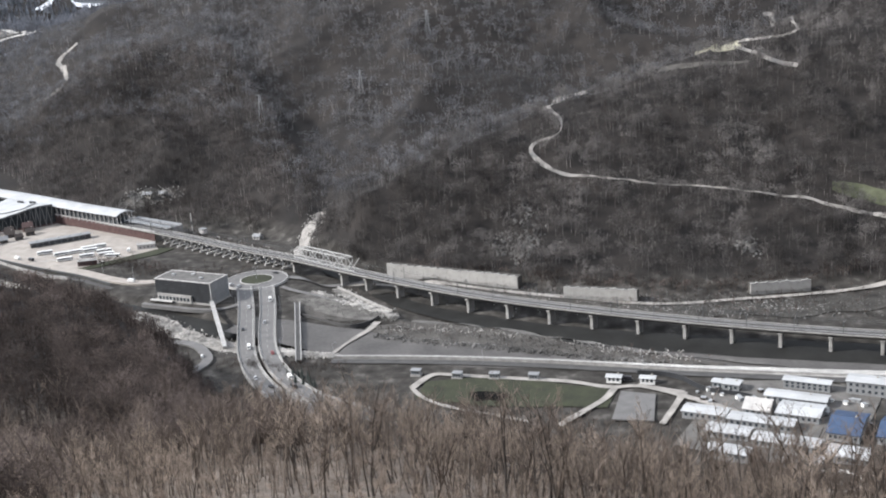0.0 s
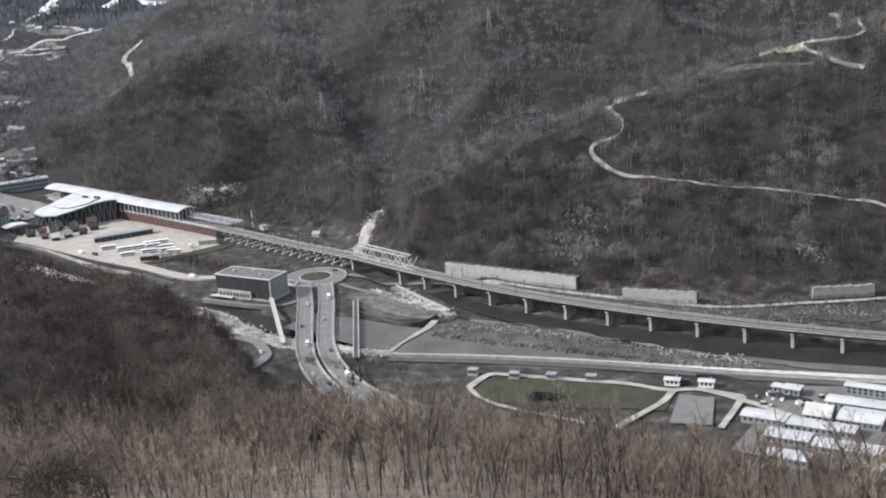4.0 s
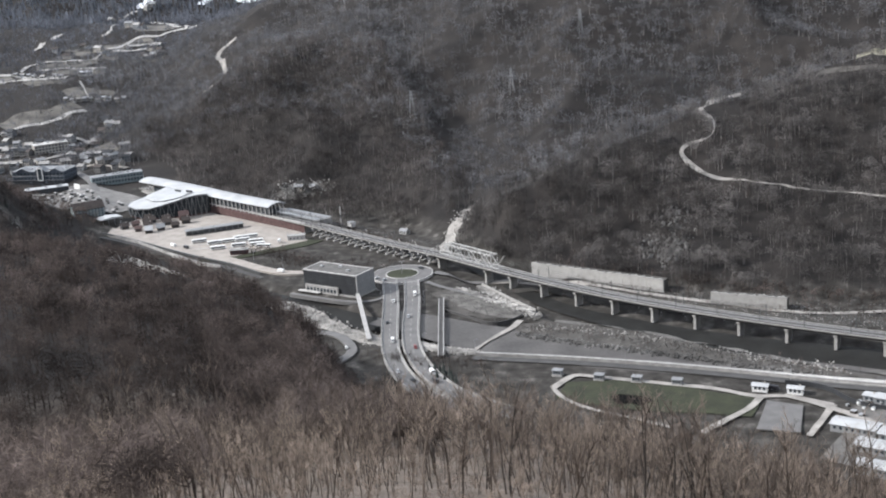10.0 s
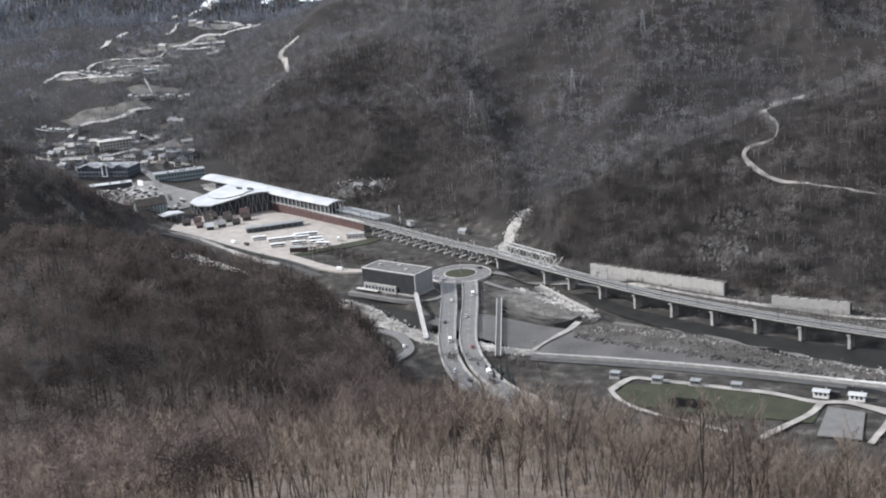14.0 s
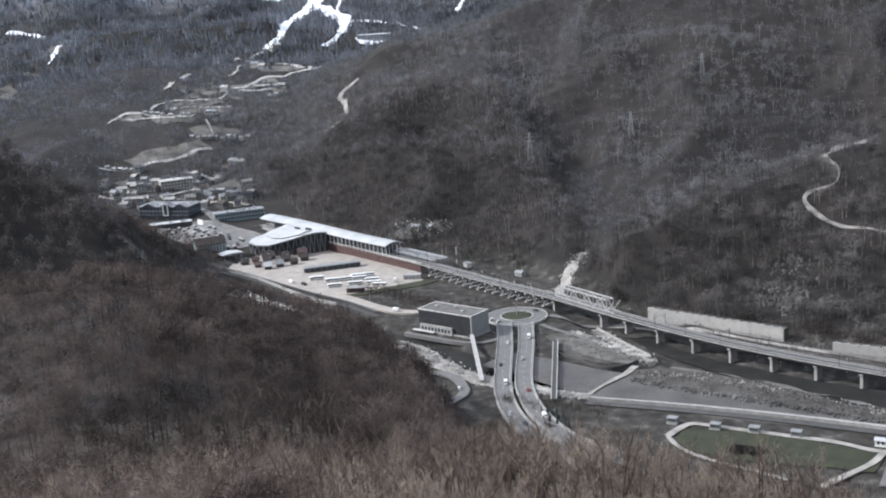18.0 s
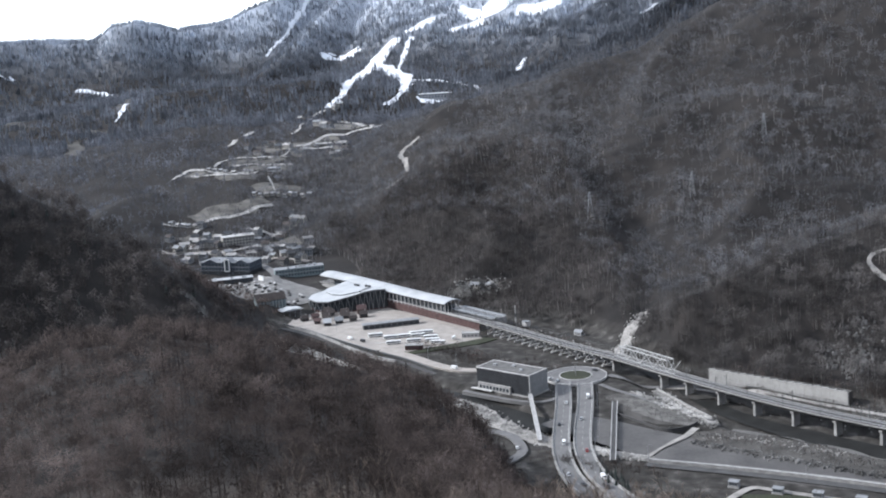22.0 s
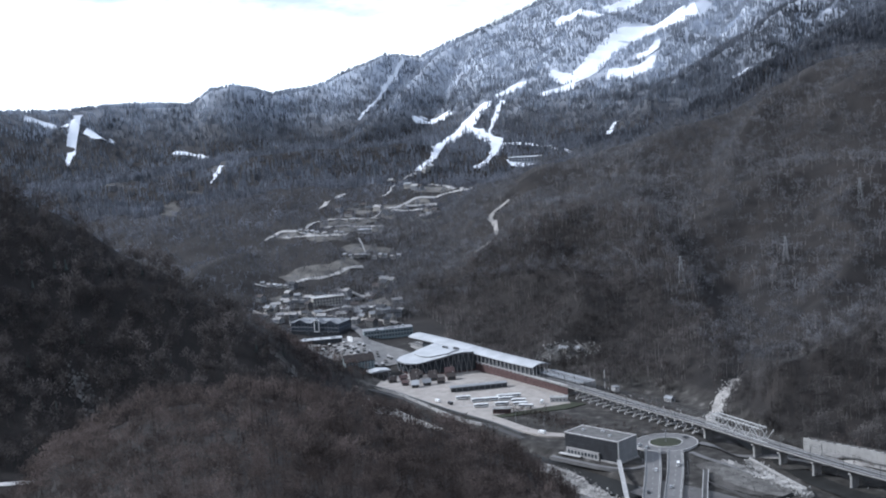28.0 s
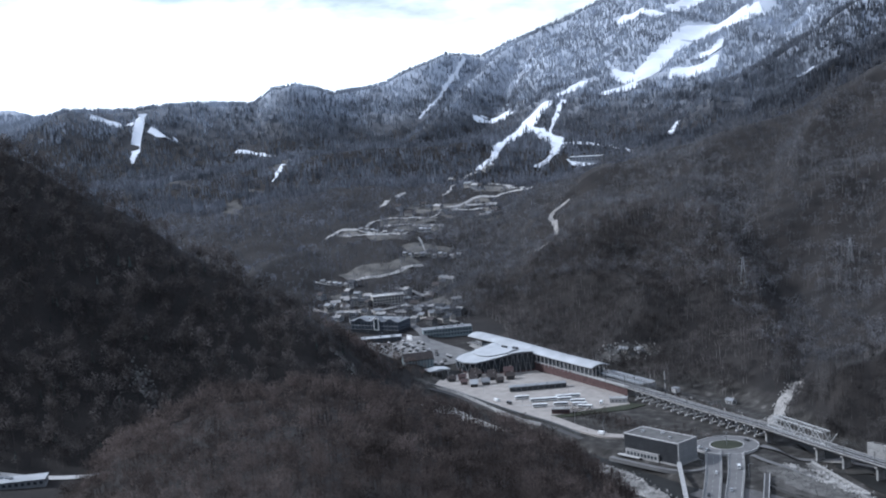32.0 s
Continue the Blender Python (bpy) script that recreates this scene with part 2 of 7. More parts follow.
BROWN_ROOF = mat("brown_roof", (0.050, 0.041, 0.038), 0.7, 0.25, 0.3, 8)
CREAM = mat("cream_plaster", (0.36, 0.34, 0.31), 0.85, 0.12, 0.3, 8)
RED = mat("red_paint", (0.085, 0.055, 0.052), 0.6, 0.15, 0.5, 6)
WORN_PAINT = mat("worn_road_paint", (0.42, 0.42, 0.41), 0.8, 0.2, 1.0, 5)
DRY_GRASS = mat("dry_grass", (0.165, 0.155, 0.14), 0.95, scale=0.05, fine=14, second=(0.05, 0.047, 0.044), bump=0.1)
DECK_GREY = mat("weathered_deck_concrete", (0.122, 0.118, 0.114), 0.85, 0.28, 0.2, 7)
PLAZA = mat("plaza_paving", (0.20, 0.194, 0.187), 0.85, 0.25, 0.1, 10)
TRUSS_PAINT = mat("pale_grey_bridge_paint", (0.46, 0.46, 0.45), 0.6, 0.15, 0.6, 6)
PALE_SOIL = mat("pale_sandy_soil", (0.42, 0.40, 0.31), 0.95, scale=0.12, fine=9, second=(0.25, 0.24, 0.18))
SILT = mat("pale_silt", (0.165, 0.158, 0.148), 0.95, scale=0.14, fine=12, second=(0.055, 0.052, 0.049), bump=0.15)
BALLAST = mat("track_ballast", (0.075, 0.072, 0.07), 0.95, 0.3, 0.6, 6)
ROAD_GREY = mat("pale_worn_road", (0.36, 0.35, 0.335), 0.9, 0.25, 0.2, 8)
RUBBER = mat("black_rubber", (0.02, 0.02, 0.02), 0.8, 0.2, 1.0, 5)

# ---- the ground: one sheet of valley, spurs and mountains ----
AZ = [-20, -13, -6, 0, 6, 10, 12, 16, 20, 22.5, 25, 27.5, 30, 34, 38, 42, 46, 52]
UPPER_SLOPE = ([120] * 18, [203, 203, 203, 203, 203, 204, 204, 205, 205, 205, 204, 204, 204, 204, 204, 204, 204, 204])      # distance from the mast's foot, then height, along each bearing of AZ
NEAR_SLOPE = ([300] * 18, [100, 102, 107, 115, 125, 131, 134, 137, 139, 139, 142, 143, 144, 144, 144, 144, 142, 140])
SPUR_CREST = ([470, 470, 470, 470, 475, 480, 480, 490, 560, 600, 640, 640, 640, 620, 610, 600, 590, 560], [2, 2, 4, 6, 8, 10, 12, 10, 78, 84, 85, 94, 106, 122, 124, 110, 78, 50])
VALLEY_NEAR_FOOT = ([560, 570, 590, 600, 610, 610, 620, 640, 740, 825, 880, 890, 900, 880, 850, 830, 830, 820], [0, 0, 0, 0, 0, 0, 0, 0, 0, 0, 0, 0, 0, 2, 6, 10, 14, 18])
VALLEY_FAR_FOOT = ([815, 818, 812, 815, 850, 885, 960, 1050, 1100, 1140, 1180, 1120, 965, 930, 925, 925, 925, 925], [3, 3, 3, 3, 3, 3, -0.3, -0.3, -0.3, -0.3, -0.3, -0.3, 0, 4, 8, 12, 16, 20])
FIRST_RIDGE = ([1180, 1150, 1085, 1035, 975, 945, 1010, 1250, 1300, 1350, 1400, 1300, 1065, 1110, 1180, 1250, 1300, 1350], [178, 160, 122, 93, 66, 44, 12, 62, 50, 30, 14, 9, 14, 72, 122, 176, 230, 290])
FIRST_HOLLOW = ([1300, 1280, 1200, 1160, 1080, 1050, 1090, 1450, 1500, 1520, 1550, 1450, 1300, 1400, 1500, 1600, 1700, 1800], [130, 112, 84, 62, 40, 26, 24, 125, 92, 70, 40, 20, 8, 18, 36, 50, 60, 70])
SECOND_RIDGE = ([1800, 1800, 1780, 1760, 1750, 1750, 1750, 1750, 1750, 1800, 1850, 1850, 1850, 2000, 2200, 2300, 2300, 2300], [400, 370, 345, 312, 262, 222, 196, 163, 138, 104, 72, 69, 66, 76, 78, 70, 70, 70])
SECOND_HOLLOW = ([2200, 2200, 2200, 2200, 2200, 2200, 2200, 2200, 2200, 2200, 2200, 2225, 2250, 2300, 2400, 2450, 2450, 2450], [240, 230, 220, 210, 200, 180, 150, 110, 84, 85, 86, 91, 96, 88, 80, 70, 70, 70])
THIRD_RIDGE = ([2800, 2800, 2800, 2800, 2800, 2800, 2800, 2800, 2700, 2650, 2600, 2600, 2600, 2600, 2600, 2650, 2650, 2650], [480, 460, 430, 400, 330, 250, 205, 130, 112, 123, 134, 138, 142, 122, 104, 92, 110, 130])
THIRD_HOLLOW = ([3000, 3000, 3000, 3000, 3000, 3000, 3000, 3000, 3000, 2950, 2900, 2900, 2900, 2900, 2900, 2900, 2900, 2900], [520, 500, 480, 430, 350, 275, 235, 180, 165, 145, 120, 106, 100, 108, 92, 84, 100, 120])
MOUNTAIN_CREST = ([4300, 4300, 4300, 4300, 4300, 4300, 4300, 4400, 4350, 4250, 4200, 3800, 3700, 3500, 3500, 3500, 3500, 3500], [900, 900, 880, 860, 820, 780, 740, 720, 580, 452, 335, 322, 276, 268, 258, 255, 245, 240])
FAR_EDGE = ([4940] * 18, [820, 820, 800, 780, 740, 700, 640, 520, 400, 300, 220, 200, 190, 190, 200, 180, 262, 290])
KNOTS = [UPPER_SLOPE, NEAR_SLOPE, SPUR_CREST, VALLEY_NEAR_FOOT, VALLEY_FAR_FOOT, FIRST_RIDGE, FIRST_HOLLOW, SECOND_RIDGE, SECOND_HOLLOW, THIRD_RIDGE, THIRD_HOLLOW, MOUNTAIN_CREST, FAR_EDGE]
RIVER = [(-900, 1010), (-640, 1030), (-545, 965), (-480, 925), (-430, 885), (-380, 850), (-320, 815), (-270, 785), (-222, 752), (-180, 738), (-120, 745), (-40, 726), (40, 702), (110, 682), (200, 662), (420, 640)]


CHANNEL = [(-190, 905), (-172, 878), (-157, 862), (-138, 835), (-119, 812), (-93, 791), (-66, 775), (-40, 758), (2, 740), (40, 726), (76, 715), (110, 705), (144, 695), (240, 675), (440, 647)]


SKYLINE = [(-20, 5.5), (18, 4.2), (20, 2.75), (21.3, 2.2), (23.8, 1.4), (25.1, 0.85), (25.9, 0.95), (26.6, 1.05), (27.4, 0.75), (28.6, 0.35), (29.4, -0.05), (30.4, -0.25), (31.7, -0.4), (32.4, -0.1), (33.4, 0.15), (34.4, 0.0), (35.2, -0.6), (36.4, -0.55), (38.8, -0.4), (41, -0.5), (43.3, -0.32), (44.5, -0.9), (45.5, -1.4), (47, -2.1), (52, -2.4)]

# side ridges that run down from the crests: fall per metre, then x, y, z along the crest
RIDGES = [
    (0.62, [(-286, 3137, 412), (-398, 3054, 420), (-489, 2960, 370), (-550, 2898, 319), (-590, 2839, 287), (-637, 2778, 256), (-680, 2716, 231), (-717, 2644, 187), (-747, 2543, 129), (-751, 2468, 107)]),
    (0.62, [(-201, 2642, 360), (-269, 2586, 325), (-301, 2562, 320), (-364, 2494, 286), (-416, 2425, 257), (-447, 2358, 219), (-485, 2299, 194), (-521, 2230, 155), (-562, 2148, 134)]),
    (0.6, [(-1418, 3953, 478), (-1572, 3841, 410), (-1647, 3645, 337), (-1602, 3335, 251), (-1520, 2985, 185), (-1447, 2685, 142)]),
    (0.55, [(-2204, 2615, 225), (-2059, 2579, 150), (-1879, 2491, 103), (-1756, 2408, 87), (-1610, 2316, 68)]),
    (0.5, [(-1461, 2102, 88), (-1407, 2115, 119), (-1372, 2125, 139), (-1311, 2152, 147), (-1245, 2191, 148), (-1148, 2243, 145), (-1087, 2296, 145)]),
    (0.45, [(-1670, 1940, 82), (-1591, 1929, 95), (-1496, 1928, 108), (-1395, 1891, 88), (-1282, 1849, 82), (-1158, 1776, 52)]),
    (0.33, [(-951, 1587, 49), (-955, 1502, 52), (-928, 1364, 63), (-906, 1270, 60), (-885, 1199, 54), (-874, 1145, 40)]),
]


def smooth(x):
    return x * x * (3 - 2 * x)


def knots_at(az):
    """Knot distances and heights for bearings in degrees (array)."""
    az = np.asarray(az, float)
    inside = np.clip(az, AZ[0], AZ[-1])
    i = np.clip(np.searchsorted(AZ, inside, side="right") - 1, 0, len(AZ) - 2)
    a = np.array(AZ, float)
    f = (inside - a[i]) / (a[i + 1] - a[i])
    f = 0.5 * f + 0.5 * smooth(f)
    out_r, out_z = [0 * az], [0 * az + 257]
    for rs, zs in KNOTS:
        rs, zs = np.array(rs, float), np.array(zs, float)
        out_r.append(rs[i] * (1 - f) + rs[i + 1] * f)
        out_z.append(zs[i] * (1 - f) + zs[i + 1] * f)
    sky_az, sky_el = np.array(SKYLINE).T
    crest = EYE[2] + out_r[12] * np.tan(np.radians(np.interp(inside, sky_az, sky_el)))
    share_sky = smooth(np.clip((inside - 9) / 7, 0, 1))
    out_z[12] = out_z[12] * (1 - share_sky) + share_sky * np.minimum(crest, out_z[12] + 60)
    return np.array(out_r), np.array(out_z)


def waves(x, y, size, seed, octaves=4):
    """Smooth random relief, about -1 to 1, features of the given size in metres."""
    rng, total, amp = np.random.RandomState(seed), 0, 1.0
    for _ in range(octaves):
        part_sum = 0
        for _ in range(5):
            th, ph = rng.uniform(0, 2 * np.pi, 2)
            k = 2 * np.pi / size * rng.uniform(0.6, 1.4)
            part_sum = part_sum + np.sin(k * (np.cos(th) * x + np.sin(th) * y) + ph + 1.3 * np.sin(k * 0.7 * (np.cos(th + 1.4) * x + np.sin(th + 1.4) * y) + 2 * ph))
        total, amp, size = total + amp * part_sum / 2.6, amp * 0.5, size * 0.45
    return total / 1.7


def near_line(x, y, line):
    """Distance to a polyline."""
    best = np.full(np.shape(x), 1e9)
    for (ax, ay), (bx, by) in zip(line, line[1:]):
        dx, dy = bx - ax, by - ay
        s = np.clip(((x - ax) * dx + (y - ay) * dy) / (dx * dx + dy * dy), 0, 1)
        best = np.minimum(best, np.hypot(x - ax - s * dx, y - ay - s * dy))
    return best


def within_band(x, y, widths, line):
    """Distance to a polyline in half widths; below 1 inside the band."""
    best = np.full(np.shape(x), 1e9)
    for (ax, ay), (bx, by), wa, wb in zip(line, line[1:], widths, widths[1:]):
        dx, dy = bx - ax, by - ay
        s = np.clip(((x - ax) * dx + (y - ay) * dy) / (dx * dx + dy * dy), 0, 1)
        best = np.minimum(best, np.hypot(x - ax - s * dx, y - ay - s * dy) / (0.5 * (wa + s * (wb - wa)) + 1.5))
    return best


def ridge_top(x, y, fall, line):
    """Height of a ridge whose sides fall away from its crest line, broken by gullies."""
    best, top = np.full(np.shape(x), 1e9), np.full(np.shape(x), -1e3)
    for (ax, ay, az), (bx, by, bz) in zip(line, line[1:]):
        dx, dy = bx - ax, by - ay
        s = np.clip(((x - ax) * dx + (y - ay) * dy) / (dx * dx + dy * dy), 0, 1)
        d = np.hypot(x - ax - s * dx, y - ay - s * dy)
        gully = np.abs(np.sin(((x * dx + y * dy) / math.hypot(dx, dy)) / 62 + 1.2 * waves(x, y, 210, 15, 2)))
        h = az + s * (bz - az) - fall * d - np.clip(d / 90, 0, 1) * (16 * (1 - gully) + 7 * waves(x, y, 130, 16, 3))
        near = h > top
        best, top = np.where(near, d, best), np.where(near, h, top)
    return top


def relief(x, y):
    """Ground height for arrays of plan places, and how much of it is hillside (0 floor, 1 slope)."""
    x, y = np.asarray(x, float), np.asarray(y, float)
    r, az = np.hypot(x, y), np.degrees(np.arctan2(-x, y))
    kr, kz = knots_at(az)
    z = np.full(x.shape, 257.0)
    for k in range(len(kr) - 1):
        f = (r - kr[k]) / np.maximum(kr[k + 1] - kr[k], 1e-6)
        m = (f >= 0) & (f <= 1)
        g = np.where(k >= 2, 0.45 * f + 0.55 * smooth(np.clip(f, 0, 1)), f)
        g = np.where(k == 4, np.clip(f, 0, 1) ** 6, g)
        if k == 11:
            g = np.clip(f, 0, 1) ** (1 + 1.7 * np.clip((az - 22.5) / 2.5, 0, 1))
        z = np.where(m, kz[k] * (1 - g) + kz[k + 1] * g, z)
    z = np.where(r > kr[-1], kz[-1], z)
    floor = np.clip((r - kr[4] + 30) / 60, 0, 1) * np.clip((kr[5] + 30 - r) / 60, 0, 1)
    hill = 1 - smooth(floor)
    village = np.clip((az - 24) / 2, 0, 1) * np.clip((31.5 - az) / 2, 0, 1) * np.clip((r - 900) / 100, 0, 1) * np.clip((1420 - r) / 120, 0, 1)
    hill = hill * (1 - village)
    far = np.clip((r - 400) / 1500, 0, 1)
    calm = 1 - 0.85 * np.exp(-((r - kr[12]) / 240) ** 2)
    z = z + hill * calm * (waves(x, y, 160, 3) * (2.0 + 2.5 * far) + waves(x, y, 520, 5, 3) * 7 * far + np.clip((r - 2900) / 900, 0, 1) * waves(x, y, 420, 8, 4) * np.interp(az, (15, 17, 23, 25), (14, 8, 8, 14)))
    spurs = np.sin(2 * np.pi * (az / 5.2 + (r - 3000) / 760) + 0.9 * waves(x, y, 900, 12, 2))
    z = z + hill * calm * np.clip((r - 3000) / 300, 0, 1) * np.clip((26 - az) / 5, 0, 1) * np.interp(az, (14.5, 16.5), (24, 7)) * spurs
    spine = np.abs(np.sin((x * 0.93 + y * 0.36) / 88 + 1.5 * waves(x, y, 420, 27, 2)))
    z = z + hill * np.clip((r - 1080) / 160, 0, 1) * np.clip((1800 - r) / 200, 0, 1) * np.clip((25 - az) / 3, 0, 1) * 26 * (0.55 - spine)
    for fall, line in RIDGES:
        (xa, ya, _), (xb, yb, _) = np.min(line, 0) - 380, np.max(line, 0) + 380
        far_part = (r > 1380) & (x > xa) & (x < xb) & (y > ya) & (y < yb)
        if far_part.any():
            z[far_part] = np.maximum(z[far_part], ridge_top(x[far_part], y[far_part], fall, line))
    back = np.clip((np.abs(az - 16) - 44) / 30, 0, 1)
    z = z * (1 - back) + back * (257 + np.minimum(r, 1500) * 0.22 + waves(x, y, 300, 9) * 15)
    bed = np.maximum(np.clip((26 - near_line(x, y, RIVER[:11])) / 10, 0, 1), np.clip((31 - near_line(x, y, CHANNEL)) / 12, 0, 1))
    z = z - 5.0 * smooth(bed) * (1 - np.clip((z - 12) / 10, 0, 1))
    return z, hill


def height(x, y):
    return float(relief(np.array([x]), np.array([y]))[0][0])


def mesh_from(name, verts, faces, material, shade=False):
    me = bpy.data.meshes.new(name)
    verts, faces = np.asarray(verts, np.float32), np.asarray(faces, np.int32)
    k = faces.shape[1]
    me.vertices.add(len(verts)), me.loops.add(faces.size), me.polygons.add(len(faces))
    me.vertices.foreach_set("co", verts.ravel())
    me.loops.foreach_set("vertex_index", faces.ravel())
    me.polygons.foreach_set("loop_start", np.arange(0, faces.size, k, dtype=np.int32))
    me.polygons.foreach_set("use_smooth", np.full(len(faces), shade))
    me.update(calc_edges=True)
    me.materials.append(material)
    return me


def build_ground():
    bearings = np.concatenate([np.arange(-22, 54, 0.24), np.arange(54, 338, 3.0)])
    radii = np.concatenate([np.linspace(0.5, 540, 70), np.linspace(546, 1400, 200), np.geomspace(1412, 4940, 130)])
    A, R = np.meshgrid(np.radians(bearings), radii, indexing="ij")
    X, Y = -R * np.sin(A), R * np.cos(A)
    Z, _ = relief(X, Y)
    n, m = X.shape
    idx = np.arange(n * m).reshape(n, m)
    nxt = np.roll(idx, -1, axis=0)
    faces = np.stack([idx[:, :-1], nxt[:, :-1], nxt[:, 1:], idx[:, 1:]], -1).reshape(-1, 4)[:, ::-1]
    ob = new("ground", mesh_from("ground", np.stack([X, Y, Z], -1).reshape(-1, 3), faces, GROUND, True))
    return tagged(ob, "brown leaf-covered hillsides, woodland shade painted in, and flat valley floor", "ground", kind="structure")


ground = build_ground()


def resample(line, step):
    """Points every step metres along a rounded polyline, with their directions."""
    pts = np.array(line, float)
    for _ in range(3):
        q, r = pts[:-1] * 0.75 + pts[1:] * 0.25, pts[:-1] * 0.25 + pts[1:] * 0.75
        pts = np.concatenate([pts[:1], np.stack([q, r], 1).reshape(-1, pts.shape[1]), pts[-1:]])
    d = np.concatenate([[0], np.cumsum(np.linalg.norm(np.diff(pts[:, :2], axis=0), axis=1))])
    s = np.linspace(0, d[-1], max(2, int(d[-1] / step) + 1))
    out = np.stack([np.interp(s, d, pts[:, k]) for k in range(pts.shape[1])], 1)
    t = np.gradient(out[:, :2], axis=0)
    t /= np.linalg.norm(t, axis=1, keepdims=True) + 1e-9
    return out, t


def strip(name, line, width, material, lift=0.15, step=6, across=3, thick=0.0, z=None, ragged=0.0, label="", kind="structure", category="road", seed=1):
    """A band that lies on the ground along a line; z fixes its height, thick gives it an edge."""
    tied = np.size(width) == len(line) and len(line[0]) == 2
    pts, t = resample([(*p, q) for p, q in zip(line, width)] if tied else line, step)
    nrm = np.stack([-t[:, 1], t[:, 0]], 1)
    w = pts[:, 2].copy() if tied else np.broadcast_to(np.interp(np.linspace(0, 1, len(pts)), np.linspace(0, 1, np.size(width)), np.atleast_1d(width)), (len(pts),)).copy()
    rng = np.random.RandomState(seed)
    u = np.linspace(-0.5, 0.5, across + 1)
    P = pts[:, None, :2] + nrm[:, None, :] * (w[:, None] * u[None, :])[..., None]
    if ragged:
        for side in (0, -1):
            shift = np.convolve(rng.normal(0, ragged, len(pts) + 4), [0.3, 0.5, 0.6, 0.5, 0.3], "valid")
            P[:, side] += nrm * shift[:, None]
    if z is None:
        Z = relief(P[..., 0], P[..., 1])[0] + lift
    elif np.ndim(z):
        Z = np.repeat(np.interp(np.linspace(0, 1, len(pts)), np.linspace(0, 1, len(z)), z)[:, None], across + 1, 1)
    else:
        Z = np.full(P.shape[:2], float(z))
    V = np.concatenate([P, Z[..., None]], -1)
    n, m = V.shape[:2]
    idx = np.arange(n * m).reshape(n, m)
    F = np.stack([idx[:-1, :-1], idx[1:, :-1], idx[1:, 1:], idx[:-1, 1:]], -1).reshape(-1, 4)[:, ::-1]
    V = V.reshape(-1, 3)
    if thick:
        low = V - (0, 0, thick)
        o = n * m
        sides = [np.stack([e[:-1], e[1:], e[1:] + o, e[:-1] + o], -1) for e in (idx[:, 0], idx[::-1, -1], idx[0, ::-1], idx[-1])]
        F = np.concatenate([F, F[:, ::-1] + o] + sides)
        V = np.concatenate([V, low])
    ob = new(name, mesh_from(name, V, F, material, not thick))
    return tagged(ob, label, category, kind=kind) if label else ob


# ---- building blocks ----
def part(name, bm, material, parent=None, label=""):
    """Links a bmesh as one mesh object under a thing or a part."""
    me = bpy.data.meshes.new(name)
    bm.to_mesh(me)
    bm.free()
    me.materials.append(material)
    ob = new(name, me)
    if parent:
        ob.parent = parent
    if label:
        ob["label"] = label
    return ob


def thing(name, m, label, category, group="", kind=""):
    ob = new(name)
    ob.matrix_world = m
    return tagged(ob, label, category, group, kind)


def share(ob, parent, x, y, z, rz=0.0):
    """Another piece on the same mesh, at a place of its parent."""
    o = new(ob.name.split(".")[0], ob.data)
    o.parent = parent
    o.matrix_basis = pose(x, y, z, 0, 0, rz)
    return o


def boxes(*specs, bevel=0.0):
    """A bmesh of boxes: x0, y0, z0, x1, y1, z1 each."""
    bm = bmesh.new()
    for x0, y0, z0, x1, y1, z1 in specs:
        v = [bm.verts.new(p) for p in ((x0, y0, z0), (x1, y0, z0), (x1, y1, z0), (x0, y1, z0), (x0, y0, z1), (x1, y0, z1), (x1, y1, z1), (x0, y1, z1))]
        for q in ((3, 2, 1, 0), (4, 5, 6, 7), (0, 1, 5, 4), (1, 2, 6, 5), (2, 3, 7, 6), (3, 0, 4, 7)):
            bm.faces.new([v[i] for i in q])
    if bevel:
        bmesh.ops.bevel(bm, geom=bm.edges[:], offset=bevel, segments=1, affect="EDGES")
    return bm


def prism(outline, length, axis="y", start=0.0):
    """A bmesh: an outline (in x, z) pushed along y, or (in x, y) along z."""
    bm = bmesh.new()
    put = (lambda a, b, c: (a, c, b)) if axis == "y" else (lambda a, b, c: (a, b, c))
    ends = [[bm.verts.new(put(a, b, c)) for a, b in outline] for c in (start, start + length)]
    bm.faces.new(ends[0]), bm.faces.new(ends[1][::-1])
    n = len(outline)
    for i in range(n):
        bm.faces.new((ends[0][i], ends[1][i], ends[1][(i + 1) % n], ends[0][(i + 1) % n]))
    bmesh.ops.recalc_face_normals(bm, faces=bm.faces[:])
    return bm


def bars(segments, thick, sides=4):
    """A bmesh of straight bars between pairs of points."""
    bm = bmesh.new()
    for a, b in segments:
        a, b = Vector(a), Vector(b)
        d = (b - a).normalized()
        u = d.orthogonal().normalized() if abs(d.z) > 0.98 else d.cross((0, 0, 1)).normalized()
        w = d.cross(u)
        rings = [[bm.verts.new(p + (u * math.cos(k) + w * math.sin(k)) * thick * 0.5) for k in [math.pi * (2 * i + 1) / sides for i in range(sides)]] for p in (a, b)]
        for i in range(sides):
            bm.faces.new((rings[0][i], rings[0][(i + 1) % sides], rings[1][(i + 1) % sides], rings[1][i]))
        bm.faces.new(rings[0][::-1]), bm.faces.new(rings[1])
    return bm


def bearing(ax, ay, bx, by):
    """Degrees that turn +x towards b."""
    return math.degrees(math.atan2(by - ay, bx - ax))


